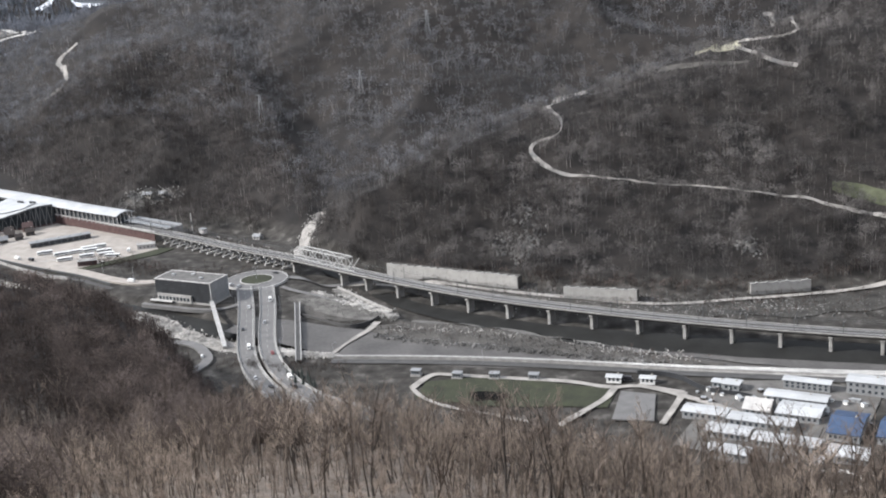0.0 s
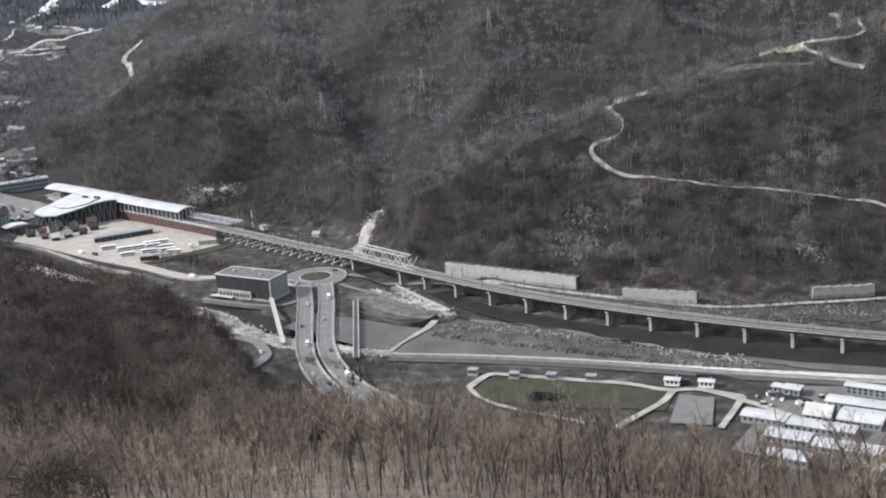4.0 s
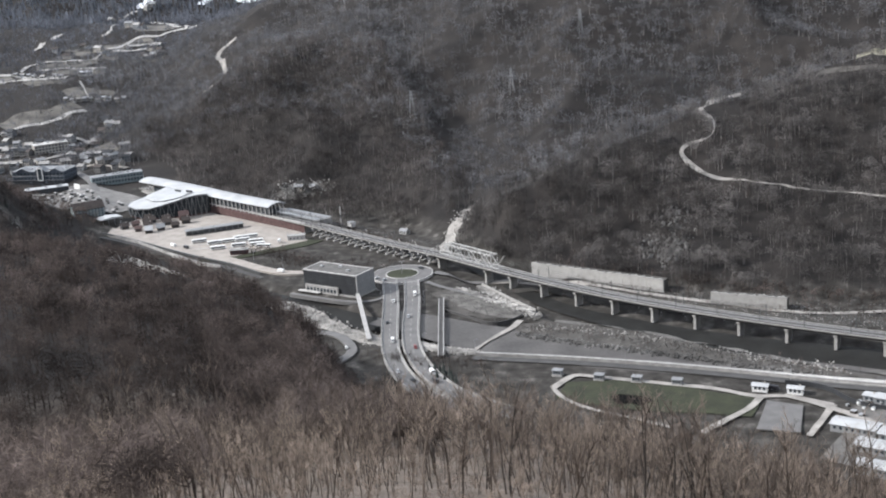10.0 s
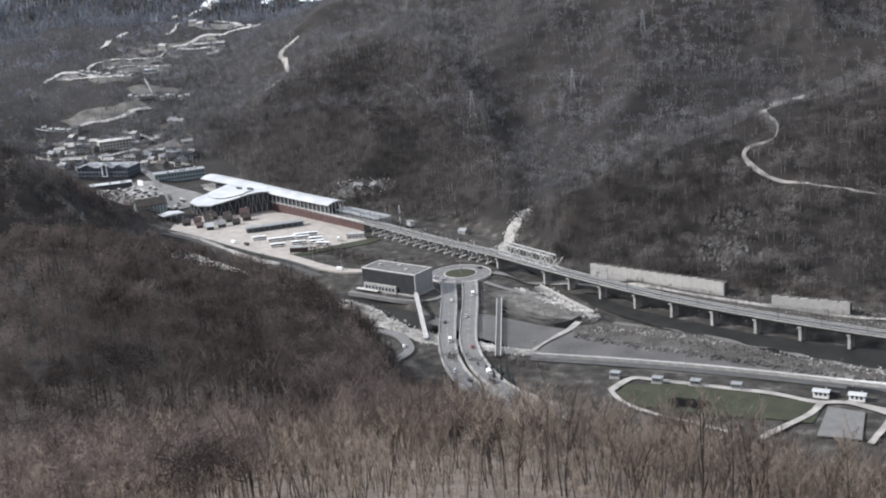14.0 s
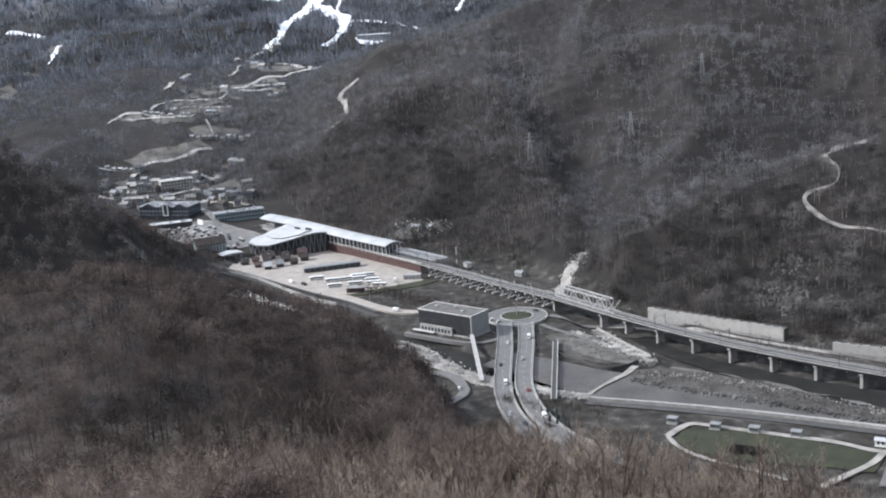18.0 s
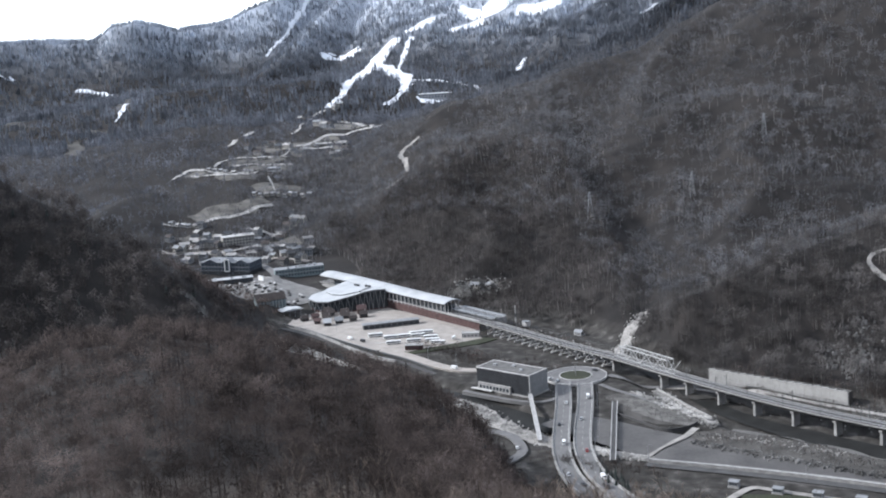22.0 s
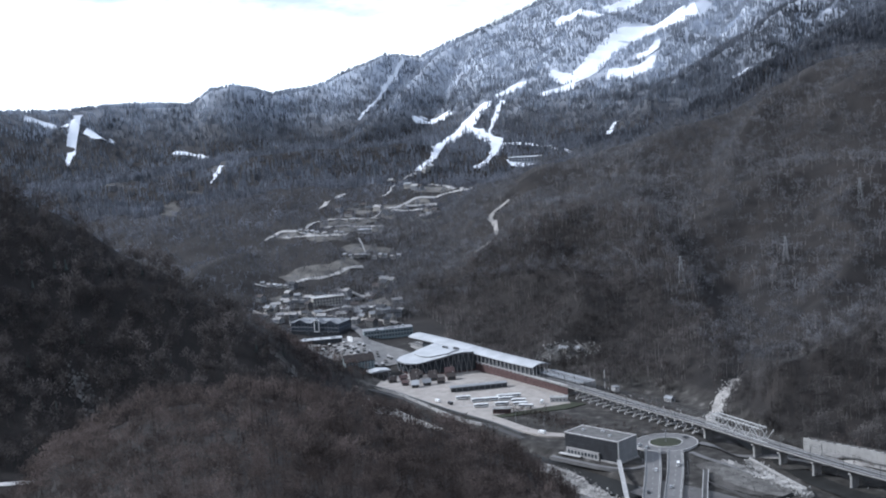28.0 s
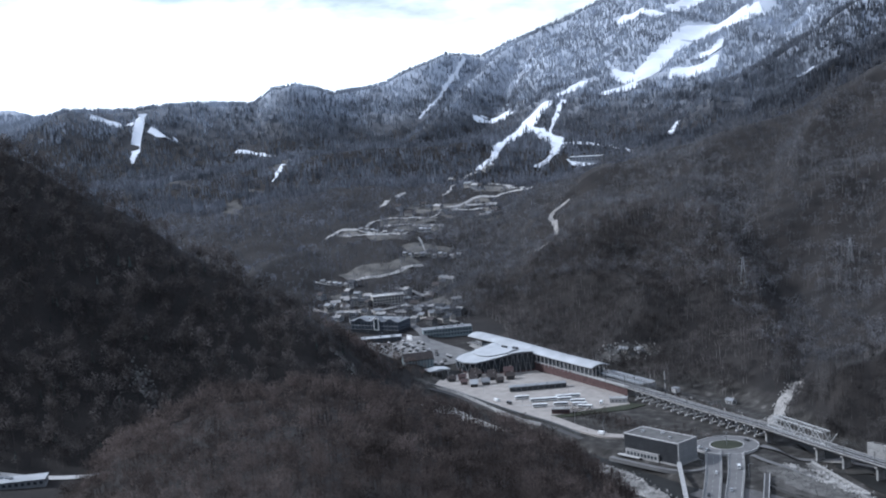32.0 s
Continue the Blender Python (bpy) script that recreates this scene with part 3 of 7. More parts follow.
# ---- lines of roads, pistes and clearings, in plan ----
HILL_BANDS = [ # widths along it, line
    ((5.0, 4.6, 3.8, 3.0, 2.0, 1.8, 1.5, 1.4, 1.4, 1.4, 1.7, 3.4, 5.0, 4.6, 3.2, 3.9, 3.0, 1.2, 1.2, 2.8, 5.0, 5.0, 6.1, 6.9, 5.8, 3.1), [(290, 822), (236, 848), (199, 869), (171, 884), (146, 892), (124, 900), (96, 911), (72, 917), (59, 918), (32, 923), (5, 932), (-15, 936), (-26, 944), (-33, 955), (-38, 963), (-35, 971), (-26, 976), (-17, 980), (-13, 988), (-14, 1004), (-23, 1016), (-25, 1028), (-23, 1196), (-11, 1204), (9, 1220), (18, 1228)]),
    ((10.0, 8.7, 7.8, 6.2, 4.5), [(67, 1058), (82, 1053), (99, 1047), (116, 1042), (137, 1039)]),
    ((20.3, 28.9, 9.3), [(122, 1230), (119, 1077), (132, 1068)]),
    ((4.5, 3.7, 5.3, 4.4), [(129, 1072), (144, 1050), (156, 1032), (171, 1022)]),
    ((8.3, 5.1, 3.6, 2.2, 2.3, 5.4, 2.0), [(134, 1084), (156, 1073), (177, 1070), (181, 1077), (176, 1094), (197, 1301), (184, 1303)]),
]
GORGE_ROAD = [(-219, 924), (-219, 949), (-217, 966), (-213, 983), (-210, 1000)]
SHOULDER_TRACK = [(-615, 1557), (-641, 1537), (-588, 1448), (-598, 1441), (-605, 1412)]
LOWER_TERRACES = [ # widths along it, line
    ((5.8, 8.6, 9.5, 13.6, 13.6, 18.8), [(-967, 1516), (-977, 1562), (-958, 1564), (-937, 1576), (-881, 1526), (-845, 1532)]),
    ((8.5, 5.6, 9.8), [(-954, 1543), (-897, 1507), (-868, 1519)]),
    ((2.8, 5.7, 7.5, 7.8, 10.2), [(-945, 1590), (-959, 1647), (-944, 1665), (-893, 1648), (-854, 1645)]),
    ((12.7, 8.9, 9.8), [(-924, 1612), (-861, 1588), (-824, 1602)]),
    ((2.0, 2.0, 2.0), [(-819, 1515), (-800, 1489), (-775, 1452)]),
    ((13.8, 8.8, 5.9, 5.9, 8.5), [(-803, 1321), (-785, 1350), (-775, 1375), (-771, 1391), (-758, 1407)]),
    ((13.0, 6.9, 6.9, 8.8, 7.5), [(-879, 1723), (-865, 1743), (-883, 1810), (-868, 1822), (-843, 1820)]),
    ((9.0, 6.9, 9.8, 2.4, 9.8, 7.5), [(-877, 1706), (-849, 1729), (-829, 1756), (-830, 1769), (-851, 1799), (-857, 1747)]),
    ((6.9, 12.3, 20.4), [(-843, 1820), (-834, 1833), (-784, 1829)]),
]
UPPER_TERRACES = [
    ((10.2, 10.1, 3.9), [(-950, 2031), (-863, 1921), (-775, 1802)]),
    ((9.2, 4.1, 3.9, 5.1, 7.0, 7.7), [(-934, 1816), (-926, 1825), (-978, 1937), (-1008, 2038), (-1017, 2083), (-1000, 2100)]),
    ((10.4, 8.5), [(-997, 1731), (-1016, 1785)]),
    ((7.3, 6.3), [(-1007, 1795), (-1015, 1845)]),
    ((6.4, 3.7, 2.8), [(-870, 1655), (-867, 1670), (-886, 1719)]),
    ((3.6, 3.5, 3.5), [(-844, 1291), (-824, 1303), (-795, 1302)]),
    ((5.8, 6.6, 4.5, 4.6), [(-762, 1210), (-732, 1215), (-719, 1231), (-706, 1248)]),
    ((3.9, 3.6, 3.0), [(-746, 1313), (-722, 1317), (-690, 1302)]),
    ((4.3, 4.6, 3.9), [(-713, 1322), (-702, 1341), (-699, 1370)]),
]
TERRACES = LOWER_TERRACES + UPPER_TERRACES
SCRUB = [((-1616, 1980), (-1516, 1975), (-1349, 1923)), ((-1242, 1667), (-1365, 1856)), ((-1629, 2419), (-1410, 2056))]
LOWER_PISTES = [ # widths along it, line
    ((79.0, 49.0, 34.9, 17.9, 12.1), [(-1242, 2962), (-1213, 2822), (-1149, 2606), (-1037, 2261), (-1007, 2104)]),
    ((20.5, 42.0, 50.7, 31.4, 14.3), [(-1241, 2845), (-1113, 2652), (-1026, 2506), (-978, 2431), (-924, 2271)]),
    ((6.6, 11.2, 19.4), [(-1070, 2614), (-1149, 2840), (-1170, 2974)]),
    ((21.6, 33.6, 36.9), [(-1209, 3015), (-1178, 3035), (-1162, 3080)]),
    ((15.5, 67.3, 29.5), [(-1476, 3089), (-1457, 3156), (-1369, 3077)]),
    ((49.9, 62.4, 55.1), [(-874, 2222), (-858, 2233), (-831, 2226)]),
    ((36.5, 33.2, 20.5), [(-970, 2434), (-925, 2460), (-873, 2457)]),
    ((5.3, 7.3), [(-865, 2443), (-762, 2297)]),
    ((19.5, 17.0, 6.2), [(-779, 2544), (-797, 2626), (-796, 2655)]),
    ((8.0, 14.8), [(-915, 2158), (-925, 2288)]),
]
HIGH_PISTES = [
    ((89.7, 150.0, 150.0, 80.0, 71.7, 69.1, 63.4, 18.9), [(-780, 3391), (-845, 3364), (-957, 3466), (-998, 3342), (-998, 3192), (-1006, 3093), (-1042, 3076), (-1103, 3140)]),
    ((64.5, 70.0, 62.7, 17.1), [(-938, 3080), (-900, 3088), (-847, 3078), (-833, 3139)]),
    ((11.2, 36.5, 38.8), [(-844, 3219), (-842, 3154), (-894, 3172)]),
    ((38.4, 46.9, 27.9), [(-1010, 3045), (-1041, 3026), (-1075, 2976)]),
    ((47.7, 48.4, 47.9), [(-1104, 3645), (-1056, 3688), (-1000, 3762)]),
    ((46.0, 45.3, 34.8), [(-1266, 3689), (-1192, 3654), (-1108, 3572)]),
    ((8.2, 7.7, 9.4, 10.1, 8.3), [(-1770, 3663), (-1710, 3452), (-1665, 3282), (-1628, 3134), (-1624, 3056)]),
    ((23.6, 27.5, 21.2, 8.1), [(-2240, 2669), (-2180, 2578), (-2160, 2537), (-2096, 2444)]),
    ((17.5, 34.0, 30.5), [(-2158, 2591), (-2112, 2592), (-2099, 2624)]),
    ((10.3, 18.6, 11.3), [(-2337, 2579), (-2288, 2601), (-2205, 2588)]),
    ((17.5, 16.0, 11.9), [(-1904, 2606), (-1854, 2618), (-1760, 2557)]),
    ((5.2, 9.8, 5.4), [(-1610, 2402), (-1399, 2052), (-1368, 1976)]),
    ((36.4, 25.6, 8.4), [(-550, 2737), (-540, 2756), (-522, 2763)]),
]
PISTES = LOWER_PISTES + HIGH_PISTES
CLEAR = [([(-262, 742), (-245, 738), (-233, 722), (-226, 706), (-231, 690), (-238, 672)], 13), (GORGE_ROAD, 9), (SHOULDER_TRACK, 7), ([(-404, 1072), (-396, 1080), (-385, 1088), (-373, 1092), (-363, 1096)], 7)]
TERRACE_FIELDS = [                     # widths along it, line
    ((25.4, 71.2, 47.1, 26.4), [(-819, 1321), (-810, 1354), (-784, 1378), (-766, 1380)]),
    ((20.0, 33.3, 20.0), [(-800, 1379), (-786, 1396), (-774, 1421)]),
    ((34.6, 45.2, 35.1), [(-941, 1625), (-916, 1639), (-854, 1609)]),
    ((18.7, 39.6, 21.6, 13.4), [(-960, 1553), (-909, 1528), (-852, 1506), (-832, 1508)]),
    ((18.0, 42.1, 25.3), [(-875, 1716), (-873, 1779), (-846, 1805)]),
    ((30.5, 50.2, 22.4), [(-889, 1572), (-856, 1577), (-819, 1592)]),
    ((22.3, 33.8, 19.1), [(-813, 1463), (-791, 1484), (-760, 1487)]),
    ((55.1, 92.2, 26.4), [(-910, 1881), (-889, 1900), (-834, 1855)]),
    ((24.3, 71.7, 22.4), [(-946, 1750), (-896, 1700), (-902, 1760)]),
    ((21.8, 31.8, 21.3), [(-801, 1270), (-757, 1260), (-724, 1293)]),
    ((17.9, 21.2, 13.0), [(-716, 1293), (-685, 1274), (-649, 1261)]),
    ((10.1, 28.7, 18.4), [(-784, 1627), (-795, 1692), (-777, 1697)]),
]
FIELD = ((6.5, 13.2, 14.4, 15.0), [(175, 899), (186, 897), (203, 885), (236, 868)])
CLEAR += [(list(l), 14) for l in SCRUB]
BANDS = HILL_BANDS + [FIELD] + TERRACE_FIELDS + TERRACES + PISTES


# ---- forest ----
def limb_mesh(limbs, sides=3, flat_from=9):
    """Quads of limbs: tapered prisms, and flat slivers for the levels past flat_from."""
    V, F = [], []
    for a, b, ra, rb, level in limbs:
        d = (b - a).normalized()
        u = d.orthogonal().normalized()
        w = d.cross(u)
        o = len(V)
        if level >= flat_from:
            V += [a + u * ra, b + u * rb, b - u * rb, a - u * ra]
            F.append((o, o + 1, o + 2, o + 3))
            continue
        for p, r in ((a, ra), (b, rb)):
            for i in range(sides):
                k = 2 * math.pi * i / sides
                V.append(p + (u * math.cos(k) + w * math.sin(k)) * r)
        for i in range(sides):
            F.append((o + i, o + (i + 1) % sides, o + sides + (i + 1) % sides, o + sides + i))
    return np.array(V), np.array(F)


def far_tree(seed, height, spread, trunk, twigs, width, reach=1.0):
    """Quads of a bare tree seen from far off: a slim stem, then sprays of twigs that make a rounded, open crown."""
    rng = np.random.RandomState(seed)
    V, F = limb_mesh([(Vector((0, 0, -1.5)), Vector((rng.normal(0, 0.3), rng.normal(0, 0.3), height * 0.8)), trunk, trunk * 0.5, 0)], 3, 9)
    V, F = [Vector(v) for v in V], [tuple(f) for f in F]
    for k in range(twigs):
        d = Vector(rng.normal(0, 1, 3)).normalized()
        d.z = abs(d.z) if k % 4 else d.z * 0.6
        q = rng.uniform(0.72, 1.0) if k % 3 else rng.uniform(0.2, 0.8)
        p = Vector((d.x * spread * q, d.y * spread * q, height * (0.62 + 0.38 * d.z * q)))
        out = Vector((d.x, d.y, d.z * 0.8 + 0.25)).normalized()
        way = (out.cross(Vector(rng.normal(0, 1, 3))).normalized() + out * rng.uniform(0.1, 0.9) + Vector((0, 0, 0.3))).normalized()
        u = way.cross(out + Vector(rng.normal(0, 0.35, 3))).normalized()
        half, o = spread * rng.uniform(0.2, 0.36) * reach, len(V)
        w = width * rng.uniform(0.6, 1.5)
        V += [p - way * half + u * w * 0.6, p + u * w + way * half * 0.2, p + way * half, p - u * w + way * half * 0.1]
        F.append((o, o + 1, o + 2, o + 3))
    return np.array(V), np.array(F)


def conifer(seed, height, width, sides=5, tiers=((0.06, 0.55, 1.0), (0.32, 0.78, 0.72), (0.58, 1.0, 0.46))):
    """Triangles of a spruce: ragged tiers."""
    rng, V, F = np.random.RandomState(seed), [], []
    for k, (z0, z1, w) in enumerate(tiers):
        o, n = len(V), sides
        for i in range(n):
            a = 6.283 * i / n + k
            q = w * width * rng.uniform(0.75, 1.2)
            V.append((math.cos(a) * q, math.sin(a) * q, z0 * height * rng.uniform(0.85, 1.1)))
        V.append((0, 0, z1 * height))
        F += [(o + i, o + (i + 1) % n, o + n) for i in range(n)]
    return np.array(V), np.array(F)


def scatter(name, template, places, scales, turns, material, label, category, stem=None, stems=3):
    """One joined crowd: a template set down at many places; its first faces may take the stem's material."""
    V, F = template
    c, s = np.cos(turns), np.sin(turns)
    X = (V[None, :, 0] * c[:, None] - V[None, :, 1] * s[:, None]) * scales[:, None]
    Y = (V[None, :, 0] * s[:, None] + V[None, :, 1] * c[:, None]) * scales[:, None]
    Z = V[None, :, 2] * scales[:, None] * np.random.RandomState(len(places)).uniform(0.85, 1.2, len(places))[:, None]
    P = np.stack([X, Y, Z], -1) + places[:, None, :]
    faces = (F[None] + (np.arange(len(places)) * len(V))[:, None, None]).reshape(-1, F.shape[1])
    me = mesh_from(name, P.reshape(-1, 3), faces, material)
    if stem:
        me.materials.append(stem)
        index = np.zeros((len(places), len(F)), np.int32)
        index[:, :stems] = 1
        me.polygons.foreach_set("material_index", index.ravel())
    return tagged(new(name, me), label, category, kind="stuff")


def wooded(rng, count, az0, az1, r0, r1, keep=0.8, k0=None, k1=None, past=0.0, clump=0.0, zmin=-50, zmax=2000):
    """Random places on the slopes of one sector, between two knots of the ground where given."""
    a = rng.uniform(az0, az1, count)
    r = np.sqrt(rng.uniform(r0 * r0, r1 * r1, count))
    kr, _ = knots_at(a)
    ok = np.ones(count, bool)
    if k0 is not None:
        ok &= r > kr[k0]
    if k1 is not None:
        ok &= r < kr[k1] + past
    a, r = np.radians(a[ok]), r[ok]
    x, y = -r * np.sin(a), r * np.cos(a)
    z, hill = relief(x, y)
    ok = (hill > keep) & (z + 30 * waves(x, y, 90, 33, 2) > zmin) & (z + 30 * waves(x, y, 90, 33, 2) < zmax)
    if clump:
        ok &= waves(x, y, 45, 31, 2) + rng.uniform(-1, 1, len(x)) > -clump
    edge = 1 + 0.5 * waves(x, y, 40, 44, 2)
    for line, half in CLEAR:
        ok &= near_line(x, y, line) > half * edge
    stray = rng.rand(len(x)) < 0.22
    for widths, line in BANDS:
        inside = within_band(x, y, widths, line) < 0.85 + 0.3 * waves(x, y, 70, 45, 2)
        ok &= ~inside | (stray if (widths, line) in TERRACE_FIELDS else False)
    return np.stack([x, y, z], -1)[ok]


def crowd(name, templates, seed, material, label, scale, *args, stem=None, stems=3, **kw):
    """A wood of several kinds of tree, one mesh a kind."""
    rng = np.random.RandomState(seed)
    pl = wooded(rng, *args, **kw)
    kind_of = rng.randint(0, len(templates), len(pl))
    for k, t in enumerate(templates):
        p = pl[kind_of == k]
        if len(p):
            scatter(name, t, p, rng.uniform(*scale, len(p)), rng.uniform(0, 6.283, len(p)), material, label, "forest", stem, stems)


def upright_tree(seed, size, boughs, sprays, twigs):
    """A slender beech: one wavy stem, boughs that turn upwards, sprays and fine twigs. Levels 0 to 3."""
    rng, out = np.random.RandomState(seed), []

    def run(p, d, length, rad, level, bits, lift):
        pts = [p]
        for k in range(bits):
            d = (d + Vector((rng.normal(0, 0.10), rng.normal(0, 0.10), lift))).normalized()
            q = p + d * length / bits
            out.append((p, q, rad * (1 - 0.75 * k / bits), rad * (1 - 0.75 * (k + 1) / bits), level))
            p = q
            pts.append(p)
        return pts, d

    def aside(d, spread):
        a = rng.uniform(0, 2 * math.pi)
        side = Vector((math.cos(a), math.sin(a), 0))
        return (d * math.cos(spread) + side * math.sin(spread)).normalized()

    fork = rng.rand() < 0.45
    stem, d = run(Vector((0, 0, -0.6)), Vector((rng.normal(0, 0.05), rng.normal(0, 0.05), 1)).normalized(), size, size * 0.0115, 0, 5, 0.03)
    stems = [stem]
    if fork:
        stems.append(run(stem[2], aside(d, 0.32), size * 0.58, size * 0.008, 0, 4, 0.06)[0])
    for s in range(boughs):
        line = stems[s % len(stems)]
        f = rng.uniform(0.38, 0.97) * (len(line) - 1)
        base = line[int(f)].lerp(line[min(int(f) + 1, len(line) - 1)], f % 1)
        reach = size * rng.uniform(0.16, 0.34) * (1.25 - 0.6 * f / (len(line) - 1))
        bough, bd = run(base, aside(Vector((0, 0, 1)), rng.uniform(0.5, 0.95)), reach, size * 0.0042, 1, 3, 0.16)
        for _ in range(sprays):
            f2 = rng.uniform(0.25, 1.0) * 3
            b2 = bough[min(int(f2), 3)].lerp(bough[min(int(f2) + 1, 3)], f2 % 1)
            spray, sd = run(b2, aside((bd + Vector((0, 0, 0.3))).normalized(), rng.uniform(0.3, 0.9)), reach * rng.uniform(0.3, 0.6), 0.028, 2, 2, 0.10)
            for _ in range(twigs):
                b3 = spray[0].lerp(spray[2], rng.uniform(0.2, 1.0))
                run(b3, aside((sd + Vector((0, 0, 0.25))).normalized(), rng.uniform(0.3, 1.0)), rng.uniform(0.45, 1.0), 0.019, 3, 1, 0.05)
    return out


def near_tree(seed, size, kids):
    limbs = upright_tree(seed, size, *kids)
    thick = [l for l in limbs if l[4] < 2]
    fine = [l for l in limbs if l[4] >= 2]
    return limb_mesh(thick + fine, 3, 2), len(thick) * 3


near_kinds = [near_tree(20 + k, 15.0, (13, 5, 3)) for k in range(5)]
brush_kinds = [near_tree(40 + k, 6.5, (7, 4, 3)) for k in range(4)]
hump_kinds = [far_tree(k, 12.0, 4.6, 0.13, 76, 0.10) for k in range(3)]
close_kinds = [far_tree(80 + k, 11.5, 3.9, 0.12, 80, 0.072) for k in range(3)]
face_kinds = [far_tree(10 + k, 13.5, 4.7, 0.16, 56, 0.18) for k in range(3)]
steep_kinds = [far_tree(70 + k, 13.5, 5.4, 0.13, 84, 0.12) for k in range(4)]
slope_kinds = [far_tree(20 + k, 13, 5.2, 0.16, 32, 0.22) for k in range(3)]
far_kinds = [far_tree(24 + k, 13, 4.8, 0.3, 8, 0.7) for k in range(2)]
spruce_kinds = [conifer(k, 15, 3.0) for k in range(2)]
high_kinds = [conifer(5 + k, 14, 2.0, 4, ((0.04, 1.0, 1.0),)) for k in range(3)]
NEAR_WOOD = "bare grey-brown beech wood on the near slope"
for k, (t, n) in enumerate(near_kinds):
    crowd("near_forest", [t], 50 + k, NEAR_FOREST, NEAR_WOOD, (0.6, 1.08), 150, -16, 17, 140, 430, keep=0.5, stem=NEAR_LIMB, stems=n)
    crowd("near_forest", [t], 60 + k, NEAR_FOREST, NEAR_WOOD, (0.5, 0.8), 55, 17, 38, 140, 275, keep=0.5, stem=NEAR_LIMB, stems=n)
crowd("near_forest", [near_kinds[0][0]], 66, NEAR_FOREST, NEAR_WOOD, (0.9, 1.2), 60, 7.5, 15.5, 320, 430, keep=0.4, stem=NEAR_LIMB, stems=near_kinds[0][1])
for k, (t, n) in enumerate(brush_kinds):
    crowd("near_underwood", [t], 70 + k, NEAR_FOREST, "light brown saplings and brush on the near slope", (0.5, 1.2), 170, -16, 19, 140, 430, keep=0.5, stem=NEAR_LIMB, stems=n)
    crowd("near_underwood", [t], 80 + k, NEAR_FOREST, "light brown saplings and brush on the near slope", (0.5, 1.1), 60, 19, 38, 140, 275, keep=0.5, stem=NEAR_LIMB, stems=n)
for k, (t, n) in enumerate(brush_kinds):
    crowd("near_underwood", [t], 90 + k, NEAR_FOREST, "light brown saplings and brush on the near slope", (0.5, 1.1), 70, -16, 40, 95, 210, keep=0.5, stem=NEAR_LIMB, stems=n)
for seed, kinds, az0, az1, r0, r1, count, k1, past in ((2, hump_kinds, 14, 25, 430, 905, 1900, 4, 14), (15, close_kinds, 14, 25, 240, 430, 1250, 4, 14), (13, hump_kinds, 25, 50, 430, 700, 2000, 3, 45), (16, close_kinds, 25, 50, 150, 430, 1950, 3, 45)):
    crowd("spur_forest", kinds, seed, FOREST, "bare brown wood covering the rounded spur", (0.6, 1.15), round(count * 0.92), az0, az1, r0, r1, keep=0.3, k0=1, k1=k1, past=past, stem=DARK_STEM)
stem_kinds = [far_tree(110 + k, 13.5, 2.6, 0.26, 14, 0.09) for k in range(2)]
crowd("spur_forest", stem_kinds, 98, FOREST, "tall dark-stemmed bare trees on the rounded spur", (0.75, 1.2), 700, 14, 34, 430, 700, keep=0.3, k0=1, k1=3, past=20, stem=DARK_STEM)
crowd("riverside_forest", stem_kinds, 99, STEEP_FOREST, "dark-stemmed bare trees at the spur's edge", (0.75, 1.15), 500, -2, 13, 900, 1100, keep=0.6, k0=5, k1=6, past=6, clump=0.3, stem=DARK_STEM)
crowd("riverside_forest", steep_kinds, 3, STEEP_FOREST, "dark bare wood on the steep spur above the viaduct", (0.5, 1.2), 4600, -17, 13, 820, 1210, keep=0.6, k0=5, k1=6, past=10, clump=1.3, stem=PALE_STEM)
crowd("riverside_forest", [far_tree(77 + k, 13.0, 3.4, 0.20, 30, 0.10) for k in range(2)], 21, STEEP_FOREST, "tall dark-stemmed bare trees along the spur's crest", (0.7, 1.2), 1300, -10, 13, 900, 1110, keep=0.6, k0=5, k1=6, past=6, clump=0.3, stem=DARK_STEM)
crowd("valley_side_forest", slope_kinds, 4, FAR_FOREST, "grey bare wood on the long valley side, haze tinted in", (0.6, 1.3), 11000, -15, 30, 1000, 1850, keep=0.5, k0=6, k1=8, past=10, clump=1.5, stem=PALE_STEM)
crowd("valley_side_foot_forest", slope_kinds, 5, DARK_FOREST, "dark bare wood at the foot of the valley side", (0.6, 1.15), 4300, 12, 26, 1040, 1480, keep=0.6, k0=5, k1=7, clump=1.6, stem=PALE_STEM)
crowd("left_hill_forest", face_kinds, 6, DARK_FOREST, "dark bare wood on the steep hill by the village", (0.8, 1.65), 3300, 28, 52, 900, 1380, keep=0.5, k0=5, k1=6, past=12, stem=DARK_STEM)
crowd("left_hill_spruce", spruce_kinds, 7, DARK_CONIFER, "dark spruces among bare trees on the hill", (0.4, 0.85), 500, 30, 50, 930, 1350, keep=0.6, k0=5, k1=6, clump=-0.4)
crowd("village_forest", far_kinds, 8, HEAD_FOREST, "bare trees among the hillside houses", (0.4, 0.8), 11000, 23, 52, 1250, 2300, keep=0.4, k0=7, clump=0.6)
crowd("far_forest", far_kinds, 9, HEAD_FOREST, "far grey woods at the head of the valley, blued for haze", (0.7, 1.3), 12500, 1, 48, 1830, 3000, keep=0.5, clump=1.2)
crowd("mountain_spruce", high_kinds, 10, CONIFER, "dark spruce forest low on the mountain, haze tinted in", (0.6, 1.2), 42000, 2, 48, 2200, 3700, keep=0.5, clump=0.7, zmax=230)
crowd("high_spruce", high_kinds, 12, SNOWY_CONIFER, "snow-laden spruce forest high on the mountain, paled for haze", (0.6, 1.2), 70000, 16, 48, 2450, 4450, keep=0.5, clump=0.5, zmin=185)
